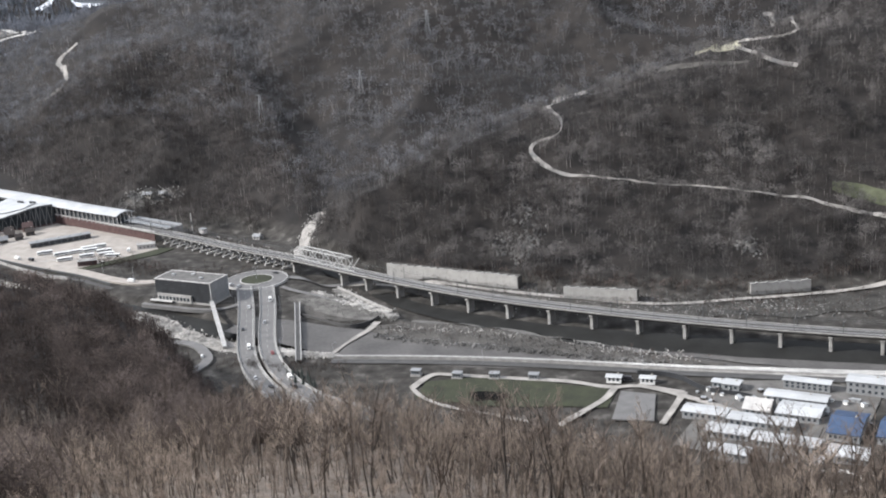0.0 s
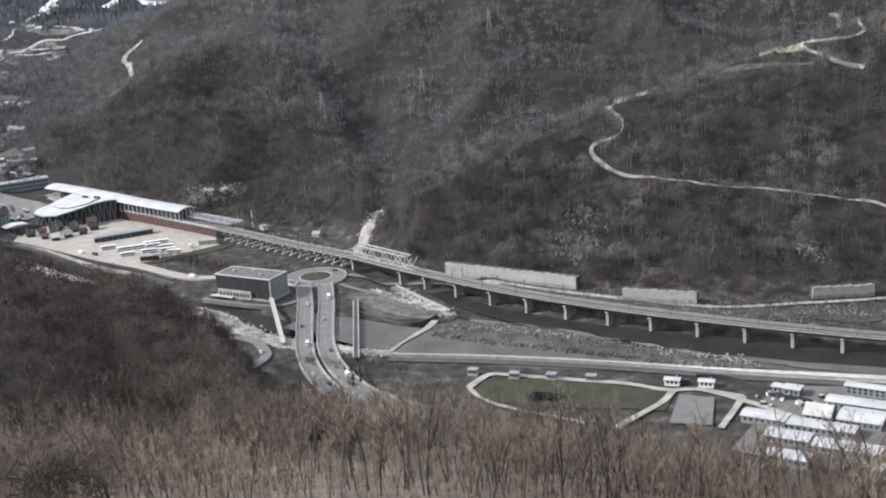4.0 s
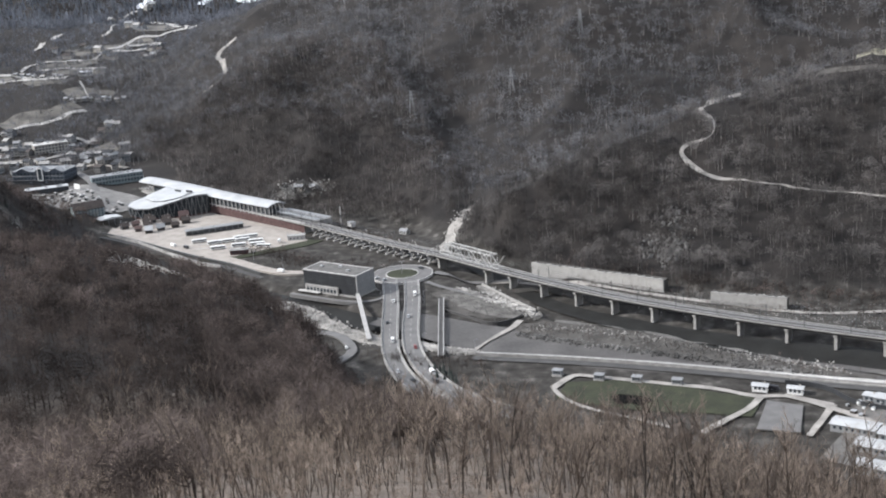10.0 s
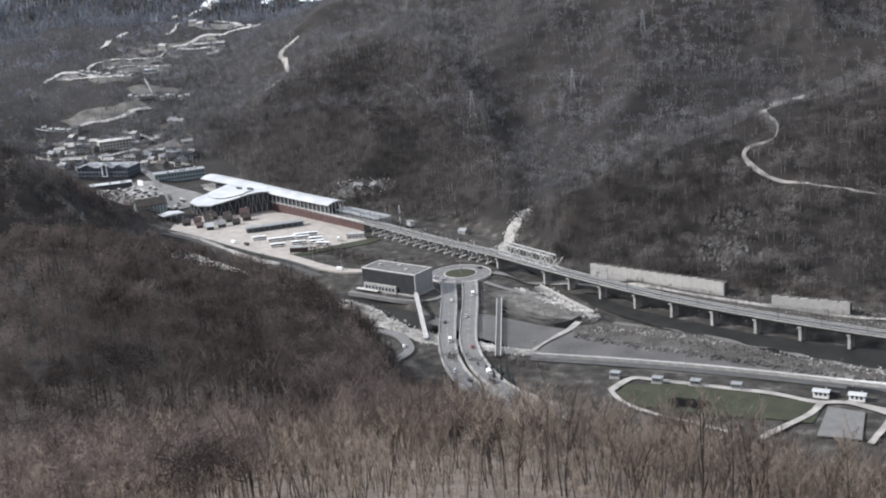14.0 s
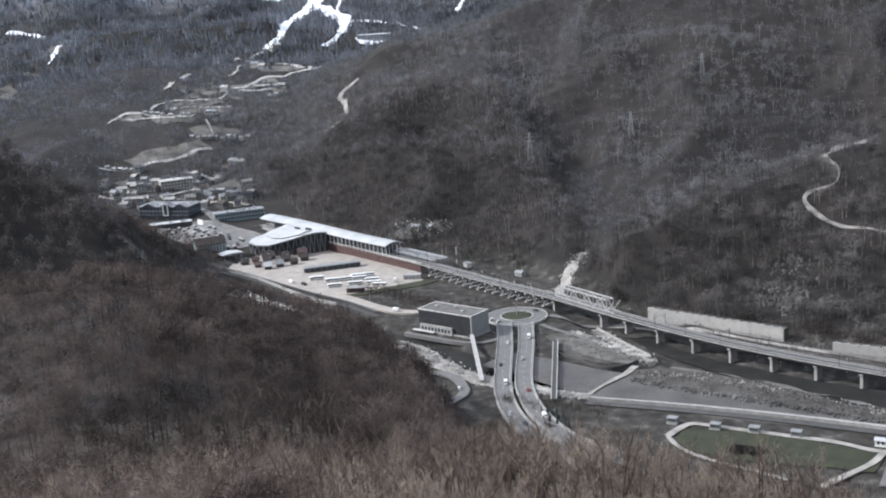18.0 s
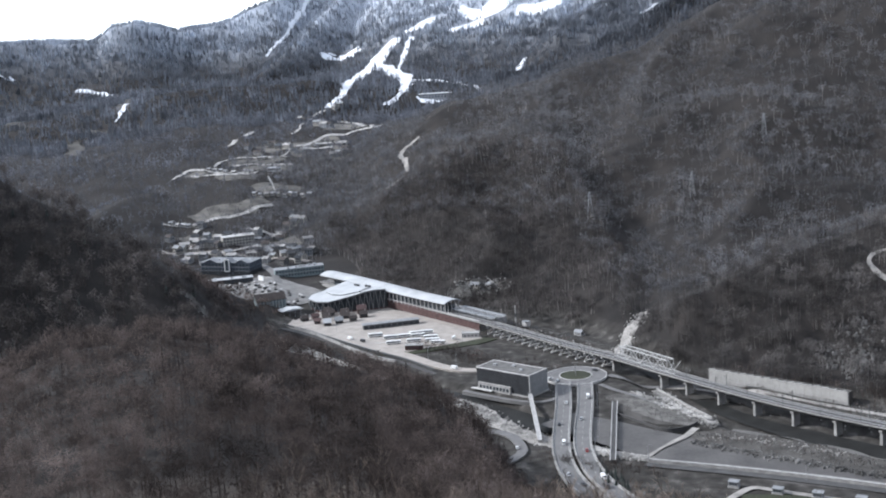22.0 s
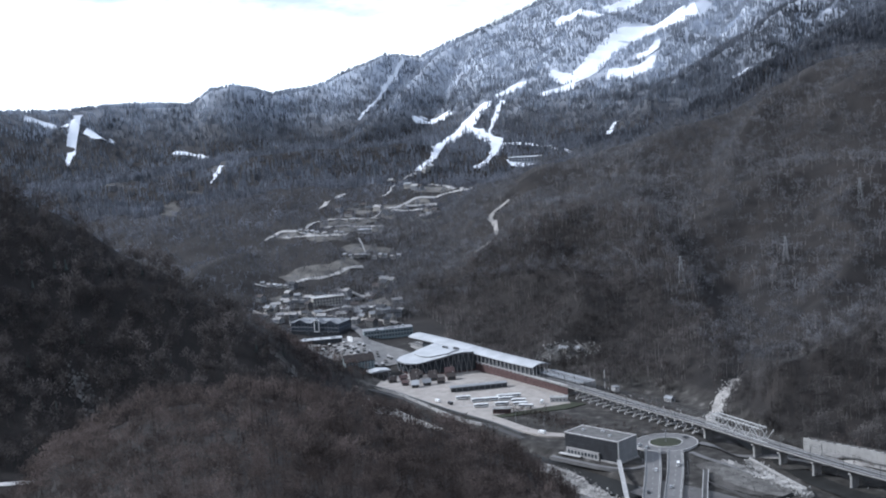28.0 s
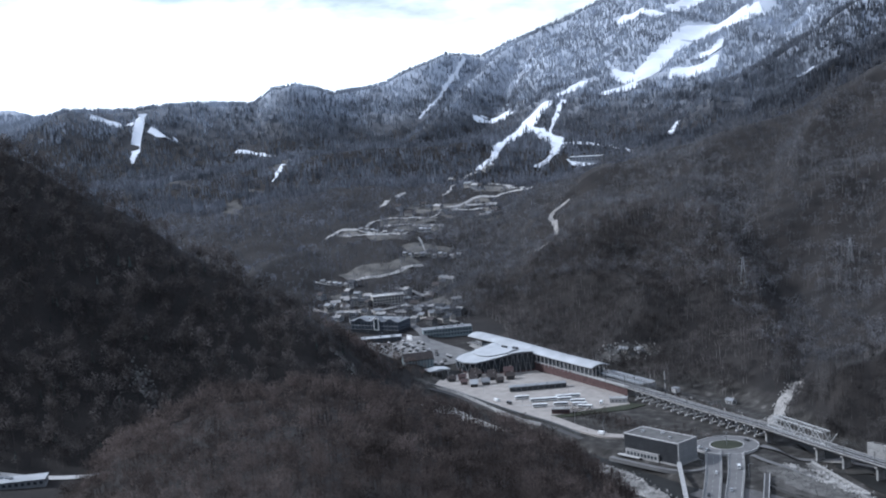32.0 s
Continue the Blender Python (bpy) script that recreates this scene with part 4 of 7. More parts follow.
crowd("high_spruce", high_kinds, 17, SNOWY_CONIFER, "snow-laden spruce forest high on the mountain, paled for haze", (0.6, 1.2), 34000, 5, 16, 3060, 4450, keep=0.5, clump=0.5, zmin=185)
crowd("ridge_spruce", high_kinds, 18, RIDGE_CONIFER, "spruce forest on the nearer mountain ridge, shade in its dark tone", (0.6, 1.2), 15000, 1, 18, 2150, 2620, keep=0.5, clump=1.2)
crowd("ridge_spruce", high_kinds, 19, CONIFER, "spruce forest on the farther mountain ridge, greyed for haze", (0.6, 1.2), 15000, 1, 17.5, 2620, 3080, keep=0.5, clump=1.0, zmin=190)


def bare_tree(seed, size):
    """One bare tree with its trunk and its crown of limbs and twigs as parts."""
    limbs = upright_tree(seed, size, 12, 5, 3)
    return limb_mesh([l for l in limbs if l[4] == 0], 6), limb_mesh([l for l in limbs if l[4] > 0], 3, 2)


TREE_KINDS = []
for seed in range(6):
    stem, crown = bare_tree(100 + seed, 15.0)
    TREE_KINDS.append((mesh_from("trunk", *stem, BARK, True), mesh_from("crown", *crown, TWIGS)))
rng = np.random.RandomState(77)
for n, p in enumerate(wooded(rng, 440, -14, 30, 155, 345, keep=0.5)[:270]):
    t = thing("bare_tree", pose(*p, 0, 0, rng.uniform(0, 360)) @ Matrix.Scale(rng.uniform(0.65, 1.2), 4), "bare grey-brown beech tree on the near slope", "tree", "trees of the near slope")
    for nm, me in zip(("trunk", "crown"), TREE_KINDS[n % 6]):
        new(nm, me).parent = t

for n, p in enumerate(wooded(rng, 80, -15, 6, 165, 290, keep=0.5)):
    t = thing("bare_tree", pose(*p, 0, 0, rng.uniform(0, 360)) @ Matrix.Scale(rng.uniform(1.1, 1.45), 4), "tall bare dark-limbed beech on the near slope", "tree", "trees of the near slope")
    for nm, me in zip(("trunk", "crown"), TREE_KINDS[n % 6]):
        new(nm, me).parent = t


crowd("undergrowth", [far_tree(95 + k, 1.7, 0.9, 0.02, 16, 0.03) for k in range(3)], 97, NEAR_FOREST, "low brown undergrowth on the leaf-covered near slope", (0.6, 1.5), 3600, -16, 40, 100, 300, keep=0.5, stem=NEAR_LIMB)

# ---- roads and tracks on the hills ----
for (w, l), mt, text in zip(HILL_BANDS, (GRAVEL, EARTH, PALE_SOIL, GRAVEL, GRAVEL), ("pale gravel track winding up the wooded spur", "bare earth terrace at the head of the track", "pale sandy clearing at the head of the track", "pale track below the clearing", "pale forest track above the clearing")):
    strip("hill_track", l, w, mt, 0.5, 3, 4, ragged=0.35, label=text)
strip("gorge_road", GORGE_ROAD, (6, 6.5, 8, 7, 4), GRAVEL, 0.5, 3, 6, ragged=2.0, label="white gravel road into the side gorge")
strip("shoulder_track", SHOULDER_TRACK, (5, 7, 5), GRAVEL, 0.9, 6, 3, ragged=0.8, label="pale zigzag track over the shoulder")
strip("hill_field", FIELD[1], FIELD[0], FIELD_GRASS, 0.6, 4, 5, ragged=1.0, label="green terraced field on the spur", category="field")
for n, (w, l) in enumerate(TERRACES):
    strip("hillside_road", l, w, ROAD_GREY, 0.9, 5, 3, ragged=0.5, label="pale road on the terraced hillside", seed=n)
for n, l in enumerate(SCRUB):
    strip("scree", list(l), 20, EARTH, 1.2, 10, 4, ragged=6, label="pale bare earth patch among woods", category="scree", seed=n)
for n, (w, l) in enumerate(PISTES):
    strip("ski_piste", l, w, SNOW, 2.0, 9, 8, ragged=3, label="white snow-covered ski run through spruce forest", category="ski run", seed=n)
for n, (w, l) in enumerate(TERRACE_FIELDS):
    strip("terrace_field", l, w, DRY_GRASS, 0.6, 6, 6, ragged=6, label="dull dry-grass terrace among hillside roads", category="field", seed=n)
# ---- river, banks and flats ----
strip("river", [(-900, 1010), (-640, 1035), (-545, 968), (-480, 925), (-430, 885), (-380, 850), (-320, 818), (-270, 790), (-222, 765), (-180, 752), (-165, 770)], (18, 18, 22, 34, 34, 26, 16), WATER, z=-3.2, step=8, across=4, label="grey-green river water", category="river")
strip("river", CHANNEL, (12, 16, 32, 46, 54, 54), WATER, z=-3.4, step=8, across=4, label="dark river channel under the viaduct", category="river", seed=2)
strip("river_gravel", [(-600, 1000), (-505, 940), (-440, 888), (-380, 850)], (14, 18, 14), WHITE_GRAVEL, z=-2.7, step=4, across=3, ragged=1.2, label="white water and pale stones along the bank", category="gravel")
strip("river_gravel", [(-320, 800), (-297, 800), (-266, 766), (-243, 748), (-214, 729), (-195, 724)], (12, 15, 15, 12), GRAVEL, z=-0.4, step=3, across=4, ragged=1.4, label="pale boulder bank of the river", category="gravel", seed=3)
strip("river_gravel", [(-189, 724), (-175, 715), (-153, 711)], (9, 8, 6), GRAVEL, z=0.5, step=3, across=3, ragged=0.8, label="pale stones below the road bridge", category="gravel", seed=4)
strip("creek_gravel", [(-171, 842), (-154, 816), (-140, 797), (-126, 781)], (3, 5, 6, 8), GRAVEL, z=-1.0, step=3, across=3, ragged=1.0, label="white stones along the side creek", category="gravel", seed=5)
strip("flat", [(-225, 775), (-190, 758), (-150, 735), (-80, 714), (0, 696), (90, 677), (200, 657)], (30, 44, 50, 32, 20, 12), STILL_WATER, z=0.2, step=5, across=5, ragged=0.5, label="still dark grey river water held by a stone weir", category="river")
strip("flat", [(-196, 832), (-178, 812), (-160, 795), (-144, 776)], (20, 38, 44, 18), EARTH, 0.5, 2, 8, ragged=0.9, label="rough pale earth by the creek", category="ground", seed=6)
strip("gravel_island", [(-132, 756), (-100, 750), (-64, 736), (-40, 726), (-4, 706), (34, 690), (75, 678)], (12, 34, 30, 24, 16, 10, 5), EARTH, z=0.7, step=2, across=8, ragged=1.0, label="stony island with dead scrub", category="ground", seed=7)
strip("river_gravel", [(-110, 768), (-64, 752), (-30, 735), (10, 713), (60, 690), (110, 672)], (3, 2, 2, 1.5, 1), CAMP, z=0.95, step=3, across=2, ragged=1.2, label="pale washed gravel on the island's upper edge", category="gravel", seed=9)
strip("flat_path", [(-153, 711), (-146, 733), (-137, 750), (-132, 768)], (2.5, 3, 5), GRAVEL, z=0.9, step=3, across=2, ragged=0.4, label="pale stone path across the flat", category="path")
strip("railside_bank", [(-150, 850), (-90, 826), (-40, 802), (20, 778), (80, 768), (150, 770), (300, 785)], (14, 20, 24, 28, 28), DARK_EARTH, 0.5, 6, 6, ragged=2.5, label="rough earth bank below the hill road", category="ground", seed=8)
strip("foot_road", [(-170, 862), (-141, 855), (-92, 834), (-48, 814), (0, 795), (40, 780), (75, 782), (105, 785), (150, 789), (220, 806), (330, 818)], 4.2, GRAVEL, 1.0, 5, 3, ragged=0.4, label="pale gravel road along the hill's foot")


def rubble(name, count, seed, line, spread, size, material, label, z=None):
    """A scatter of angular stones along a line, joined."""
    rng = np.random.RandomState(seed)
    pts, _ = resample(line, 2.0)
    p = pts[rng.randint(0, len(pts), count)][:, :2] + rng.normal(0, spread, (count, 2))
    zz = relief(p[:, 0], p[:, 1])[0] if z is None else np.full(count, z)
    V = np.array([(x, y, w) for w in (-0.5, 0.5) for x, y in ((-0.7, -0.5), (0.6, -0.6), (0.5, 0.6), (-0.5, 0.5))])
    V[4:, :2] *= 0.6
    F = np.array([(0, 1, 5, 4), (1, 2, 6, 5), (2, 3, 7, 6), (3, 0, 4, 7), (4, 5, 6, 7)])
    return scatter(name, (V, F), np.stack([p[:, 0], p[:, 1], zz + 0.2], -1), rng.uniform(size * 0.4, size, count), rng.uniform(0, 6.28, count), material, label, "stones")


STONE = island_mat("river_stone", (0.33, 0.32, 0.305), 0.4)
ROCK = island_mat("scarp_rock", (0.15, 0.147, 0.143), 0.4)
rubble("boulders", 1300, 1, [(-320, 800), (-297, 800), (-266, 766), (-243, 748), (-214, 729)], 4.2, 1.1, STONE, "pale boulders on the river bank", -0.5)
rubble("boulders", 350, 2, [(-189, 724), (-175, 715), (-153, 711)], 1.6, 1.4, STONE, "pale boulders below the road bridge", 0.5)
rubble("boulders", 300, 3, [(-128, 752), (-100, 750), (-64, 736), (-4, 706), (60, 684)], 4, 0.9, ROCK, "grey stones on the gravel island", 0.7)
rubble("boulders", 700, 7, [(-128, 742), (-100, 732), (-64, 720), (-40, 712), (-4, 698), (34, 686)], 2.5, 1.3, ROCK, "dark rubble along the island's lower edge", 0.5)
rubble("boulders", 500, 4, [(-171, 842), (-154, 816), (-126, 781)], 3, 1.1, STONE, "pale stones along the side creek", -0.8)
rubble("boulders", 900, 5, [(-90, 836), (-40, 812), (20, 790), (80, 780), (150, 785)], 9, 1.2, ROCK, "grey rubble on the bank below the road")
rubble("boulders", 500, 6, [(-600, 1000), (-505, 940), (-440, 888)], 3, 1.6, STONE, "white stones in the river", -2.6)
rubble("boulders", 420, 9, GORGE_ROAD, 3.6, 1.2, STONE, "pale boulders beside the gorge road")
rubble("boulders", 600, 8, [(60, 772), (130, 764), (200, 772), (300, 785)], 10, 1.3, ROCK, "grey rubble on the bank beyond the viaduct")


def brush(name, count, seed, line, spread, size, label, z=None):
    rng = np.random.RandomState(seed)
    pts, _ = resample(line, 2.0)
    p = pts[rng.randint(0, len(pts), count)][:, :2] + rng.normal(0, spread, (count, 2))
    zz = relief(p[:, 0], p[:, 1])[0] if z is None else np.full(count, z)
    return scatter(name, far_tree(seed, 4, 1.4, 0.08, 16, 0.10), np.stack([p[:, 0], p[:, 1], zz], -1), rng.uniform(0.4, 1.0, count) * size, rng.uniform(0, 6.28, count), FOREST, label, "bushes")


brush("bushes", 260, 41, [(-125, 750), (-64, 736), (-4, 706), (60, 684)], 5, 1.0, "dead scrub on the gravel island", 0.7)
brush("bushes", 420, 42, [(-90, 840), (-40, 815), (20, 793), (80, 783), (150, 788)], 8, 1.1, "brown scrub on the bank")
brush("riverside_trees", 520, 47, [(-120, 864), (-60, 844), (0, 822), (60, 804), (120, 806), (200, 822), (280, 826)], 5, 2.3, "bare trees at the foot of the wooded spur")
brush("bushes", 380, 51, [(40, 776), (100, 766), (160, 766), (240, 776), (320, 786)], 11, 1.3, "brown scrub beyond the viaduct")
brush("bushes", 320, 48, [(-150, 856), (-90, 832), (-40, 810), (20, 786), (80, 776), (150, 780), (250, 798)], 9, 1.2, "brown scrub below the gravel road")
brush("riverside_trees", 240, 49, [(-650, 1080), (-610, 1045), (-572, 1012), (-545, 994)], 7, 2.2, "bare trees on the bank below the plaza")
brush("hillside_trees", 460, 50, [(-655, 1045), (-605, 990), (-575, 955), (-550, 928)], 13, 2.9, "bare trees on the flank of the steep hill")
brush("bushes", 200, 43, [(-340, 900), (-290, 885), (-255, 890)], 9, 1.3, "brown scrub below the viaduct")
brush("bushes", 260, 44, [(-210, 700), (-170, 690), (-140, 690)], 5, 1.2, "brown scrub by the road bridge")
brush("riverside_trees", 260, 45, [(-520, 940), (-450, 880), (-390, 845), (-330, 800)], 6, 2.6, "bare trees along the river bank")
brush("riverside_trees", 200, 46, [(-380, 930), (-345, 915), (-310, 895)], 6, 1.8, "bare trees by the bus park")


strip("yard", [(-194, 825), (-180, 816), (-162, 795), (-146, 786), (-133, 776)], (10, 22, 26, 22, 10), SILT, z=0.75, step=2, across=8, ragged=1.0, label="pale silty yard by the creek", category="ground", seed=14)
rubble("boulders", 420, 34, [(-185, 835), (-166, 815), (-146, 798), (-131, 789), (-123, 774)], 1.8, 1.3, STONE, "white boulders along the side creek", 0.6)
rubble("boulders", 160, 35, [(-194, 825), (-180, 816), (-162, 795), (-146, 786), (-133, 776)], 7, 0.7, ROCK, "grey stones scattered over the silty yard", 0.75)
rubble("boulders", 380, 36, [(-128, 752), (-100, 756), (-64, 744), (-30, 728), (10, 708), (60, 688)], 3.2, 0.8, STONE, "pale stones on the island's upper edge", 0.8)
rubble("boulders", 800, 37, [(-60, 812), (-20, 792), (30, 776), (90, 770), (150, 772)], 6, 0.9, STONE, "pale stones on the bank below the road")
rubble("boulders", 500, 38, [(-188, 722), (-178, 716), (-165, 712), (-152, 710)], 2.2, 1.2, STONE, "pale boulders below the road bridge", 0.5)


def young_spruce(x, y, s):
    root = thing("young_spruce", pose(x, y, height(x, y), 0, 0, s * 400) @ Matrix.Scale(s, 4), "dark young spruce planted beside the road", "tree", "young spruces by the road")
    new("crown", SPRUCE_CROWN).parent = root
    new("trunk", SPRUCE_TRUNK).parent = root


SPRUCE_CROWN = mesh_from("crown", *conifer(91, 6.0, 1.3, 7, ((0.10, 0.45, 1.0), (0.28, 0.66, 0.8), (0.46, 0.84, 0.58), (0.64, 1.0, 0.36))), DARK_CONIFER)
SPRUCE_TRUNK = mesh_from("trunk", *limb_mesh([(Vector((0, 0, -0.3)), Vector((0, 0, 1.4)), 0.14, 0.10, 0)], 5), BARK)
for k, (x, y) in enumerate([(-173, 682), (-169, 679), (-166, 679), (-163, 676), (-159, 673), (-169, 671), (-165, 667), (-160, 664), (-156, 665), (-153, 662)]):
    young_spruce(x, y, 0.8 + 0.12 * (k * 3 % 5))

# ---- embankment of pale blocks along the flat ----
def embankment():
    """A sloped revetment of slabs with recessed joints, and its coping wall."""
    line = [(-150, 706), (-93, 701), (-35, 692), (20, 680), (47, 673), (100, 663), (148, 654), (260, 636)]
    pts, t = resample(line, 2.4)
    root = thing("embankment", Matrix(), "pale stone-slab river embankment with low wall", "embankment", kind="structure")
    V, F = [], []
    for i in range(len(pts) - 1):
        wide = np.interp(pts[i, 0], (-150, -40, 60, 150), (3.0, 4.0, 8.0, 10.0))
        rows = 2 if wide < 6 else 4
        for k in range(rows):
            o = len(V)
            for q, e in ((i, 0.06), (i + 1, -0.06)):
                nx, ny = -t[q, 1], t[q, 0]
                for u in ((k + 0.04) / rows, (k + 0.96) / rows):
                    V.append((pts[q, 0] + nx * u * wide + t[q, 0] * e, pts[q, 1] + ny * u * wide + t[q, 1] * e, 1.9 - 1.3 * u))
            F.append((o, o + 1, o + 3, o + 2))
    me = mesh_from("slabs", V, np.array(F)[:, ::-1], PALE_SLAB)
    slabs = new("slabs", me)
    slabs.parent = root
    slabs["kind"] = "stuff"
    bed = strip("bedding", [(x - 0.5, y + 2.5) for x, y in line], (4, 5, 9, 11), CONCRETE, z=1.0, step=5, across=1, thick=0.8)
    bed.parent = root
    wall = strip("coping_wall", line, 0.8, CONCRETE, z=2.1, step=4, across=1, thick=2.2)
    wall.parent = root
    path = strip("promenade", [(x - 1, y - 5.5) for x, y in line], 6, DARK_ASPHALT, z=0.9, step=5, across=1, thick=0.5)
    path.parent = root


PALE_SLAB = island_mat("pale_slab", (0.52, 0.51, 0.49), 0.22, 0.85)
embankment()

# ---- roads of the valley ----
ROAD_A = [(-240, 850), (-226, 800), (-219, 770), (-209, 728), (-203, 708), (-192, 680), (-176, 654), (-160, 635), (-120, 610)]
ROAD_B = [(-224, 850), (-211, 800), (-205, 770), (-196, 730), (-190, 711), (-178, 684), (-162, 658), (-146, 640), (-108, 616)]


def road_bridge(name, line, label):
    root = thing(name, Matrix(), label, "bridge")
    strip("deck", line, 11.2, CONCRETE, z=1.35, step=5, across=1, thick=1.3).parent = root
    strip("carriageway", line, 9.6, ASPHALT, z=1.5, step=5, across=2, thick=0.1).parent = root
    pts, t = resample(line, 5)
    for side in (-1, 1):
        edge = [(p[0] - q[1] * side * 5.3, p[1] + q[0] * side * 5.3) for p, q in zip(pts[::4], t[::4])]
        strip("parapet", edge, 0.4, CONCRETE, z=2.3, step=5, across=1, thick=1.0).parent = root
        strip("edge_line", [(p[0] - q[1] * side * 4.3, p[1] + q[0] * side * 4.3) for p, q in zip(pts[::4], t[::4])], 0.28, WORN_PAINT, z=1.54, step=5, across=1, thick=0.03).parent = root
    dash = boxes((-1.6, -0.12, 0, 1.6, 0.12, 0.03))
    first = part("lane_mark", dash, WORN_PAINT, root)
    first.matrix_basis = pose(pts[1][0], pts[1][1], 1.51, 0, 0, math.degrees(math.atan2(t[1][1], t[1][0])))
    for p, q in list(zip(pts, t))[3::2]:
        share(first, root, p[0], p[1], 1.51, math.degrees(math.atan2(q[1], q[0])))
    for s in (0.3, 0.42, 0.54):
        k = int(s * len(pts))
        pier = part("pier", boxes((-0.8, -4, -8, 0.8, 4, 0.2), bevel=0.15), CONCRETE, root)
        pier.matrix_basis = pose(pts[k][0], pts[k][1], 0, 0, 0, math.degrees(math.atan2(t[k][1], t[k][0])))


road_bridge("road_bridge", ROAD_A, "grey asphalt road bridge with pale parapets")
road_bridge("road_bridge", ROAD_B, "grey asphalt road bridge with pale parapets")


def disc(r, z0, z1, n=40, inner=0.0):
    bm = bmesh.new()
    rings = []
    for z in (z0, z1):
        rings.append([bm.verts.new((r * math.cos(6.28319 * i / n), r * math.sin(6.28319 * i / n), z)) for i in range(n)])
    if inner:
        for z in (z0, z1):
            rings.append([bm.verts.new((inner * math.cos(6.28319 * i / n), inner * math.sin(6.28319 * i / n), z)) for i in range(n)])
    for i in range(n):
        j = (i + 1) % n
        bm.faces.new((rings[0][i], rings[0][j], rings[1][j], rings[1][i]))
        if inner:
            bm.faces.new((rings[3][i], rings[1][i], rings[1][j], rings[3][j]))
            bm.faces.new((rings[2][j], rings[2][i], rings[3][i], rings[3][j]))
    if not inner:
        bm.faces.new(rings[1])
    return bm


roundabout = thing("roundabout", pose(-235, 867, 0), "grey asphalt roundabout with a grass island", "road", kind="structure")
part("ring_road", disc(22, -1, 1.42, 48, 11.5), ASPHALT, roundabout)
part("kerb", disc(12, 0, 1.75, 48, 11.4), PALE_CONCRETE, roundabout)
part("island", disc(11.4, 0, 1.6, 48), GRASS, roundabout)
part("outer_kerb", disc(22.5, -1, 1.6, 48, 22.0), PALE_CONCRETE, roundabout)
strip("valley_road", [(-262, 876), (-290, 880), (-320, 868), (-350, 882), (-381, 905), (-420, 925), (-470, 958), (-520, 992), (-580, 1020), (-640, 1060)], (9, 9, 11, 14, 16, 15), LOT, z=1.3, step=5, across=3, thick=1.3, label="grey concrete road by the bus park")
strip("river_parapet", [(-345, 868), (-376, 892), (-414, 912), (-463, 944), (-513, 977), (-575, 1006)], 0.6, DARK_STEEL, z=2.5, step=5, across=1, thick=1.3, label="dark railing along the river road", category="railing")
# stone wall in shade: the shade is given by the dark material
strip("river_wall", [(-342, 862), (-373, 886), (-411, 906), (-460, 938), (-510, 971), (-573, 1000)], 5.0, DARK_ASPHALT, z=0.0, step=5, across=2, thick=3.4, label="stone river wall below the road, shade in its dark colour", category="river wall")
strip("valley_road", [(-212, 872), (-190, 862), (-168, 862), (-140, 862), (-100, 846)], 6, ASPHALT, 1.2, 5, 3, label="asphalt lane to the hill's foot")
strip("service_road", [(-213, 850), (-200, 838), (-180, 826), (-160, 808)], 4, ASPHALT, 0.9, 4, 2, label="narrow service lane by the creek")
strip("service_road", [(-262, 742), (-245, 738), (-233, 722), (-226, 706), (-231, 690), (-238, 672)], 6.5, ASPHALT, z=1.4, step=3, across=2, thick=1.0, label="narrow asphalt loop below the spur")
strip("service_road", [(-305, 822), (-280, 812), (-255, 803), (-238, 806), (-232, 824), (-238, 842)], 3.5, ASPHALT, z=1.1, step=3, across=2, thick=2.4, label="narrow lane round the dark building")


# ---- railway viaduct ----
DECK = [(-560, 1132), (-466, 1070), (-343.6, 988), (-267, 931), (-210.5, 895), (-165, 858.5), (-96, 808.6), (-46, 779.6), (34.5, 742.3), (137.5, 705), (303, 662), (523, 627)]
TOP = 8.0
viaduct = thing("railway_viaduct", Matrix(), "long grey concrete double-track railway viaduct", "viaduct")
strip("deck", DECK, 11.5, DECK_GREY, z=TOP, step=6, across=1, thick=0.45).parent = viaduct
dp, dt = resample(DECK, 1.0)


def along(s, off=0.0):
    """Place and direction s metres along the deck, off metres to its far side."""
    k = int(min(max(s, 0), len(dp) - 1))
    return dp[k, 0] - dt[k, 1] * off, dp[k, 1] + dt[k, 0] * off, math.degrees(math.atan2(dt[k, 1], dt[k, 0]))


def beside(off, step=14):
    return [along(s, off)[:2] for s in range(0, len(dp), step)]


S_TRUSS = int(np.argmin(np.hypot(dp[:, 0] + 210.5, dp[:, 1] - 895)))
for off in (-5.6, 5.6):
    strip("parapet", beside(off), 0.35, CONCRETE, z=TOP + 0.55, step=6, across=1, thick=0.7).parent = viaduct
for off in (-2.4, 2.4):
    strip("ballast", beside(off), 4.6, BALLAST, z=TOP + 0.35, step=8, across=1, thick=0.4).parent = viaduct
    for g in (-0.76, 0.76):
        strip("rail", beside(off + g), 0.16, STEEL, z=TOP + 0.6, step=8, across=1, thick=0.25).parent = viaduct
for off in (-2.6, 2.6):
    strip("girder", beside(off)[max(0, S_TRUSS // 14 - 1):], 1.6, DECK_GREY, z=TOP - 0.55, step=8, across=1, thick=1.7).parent = viaduct
pier_bm = boxes((-1.0, -3.2, -9, 1.0, 3.2, TOP - 3.2), (-1.3, -4.6, TOP - 3.2, 1.3, 4.6, TOP - 2.25), bevel=0.2)
pier = part("pier", pier_bm, CONCRETE, viaduct)
x, y, a = along(S_TRUSS)
pier.matrix_basis = pose(x, y, 0, 0, 0, a)
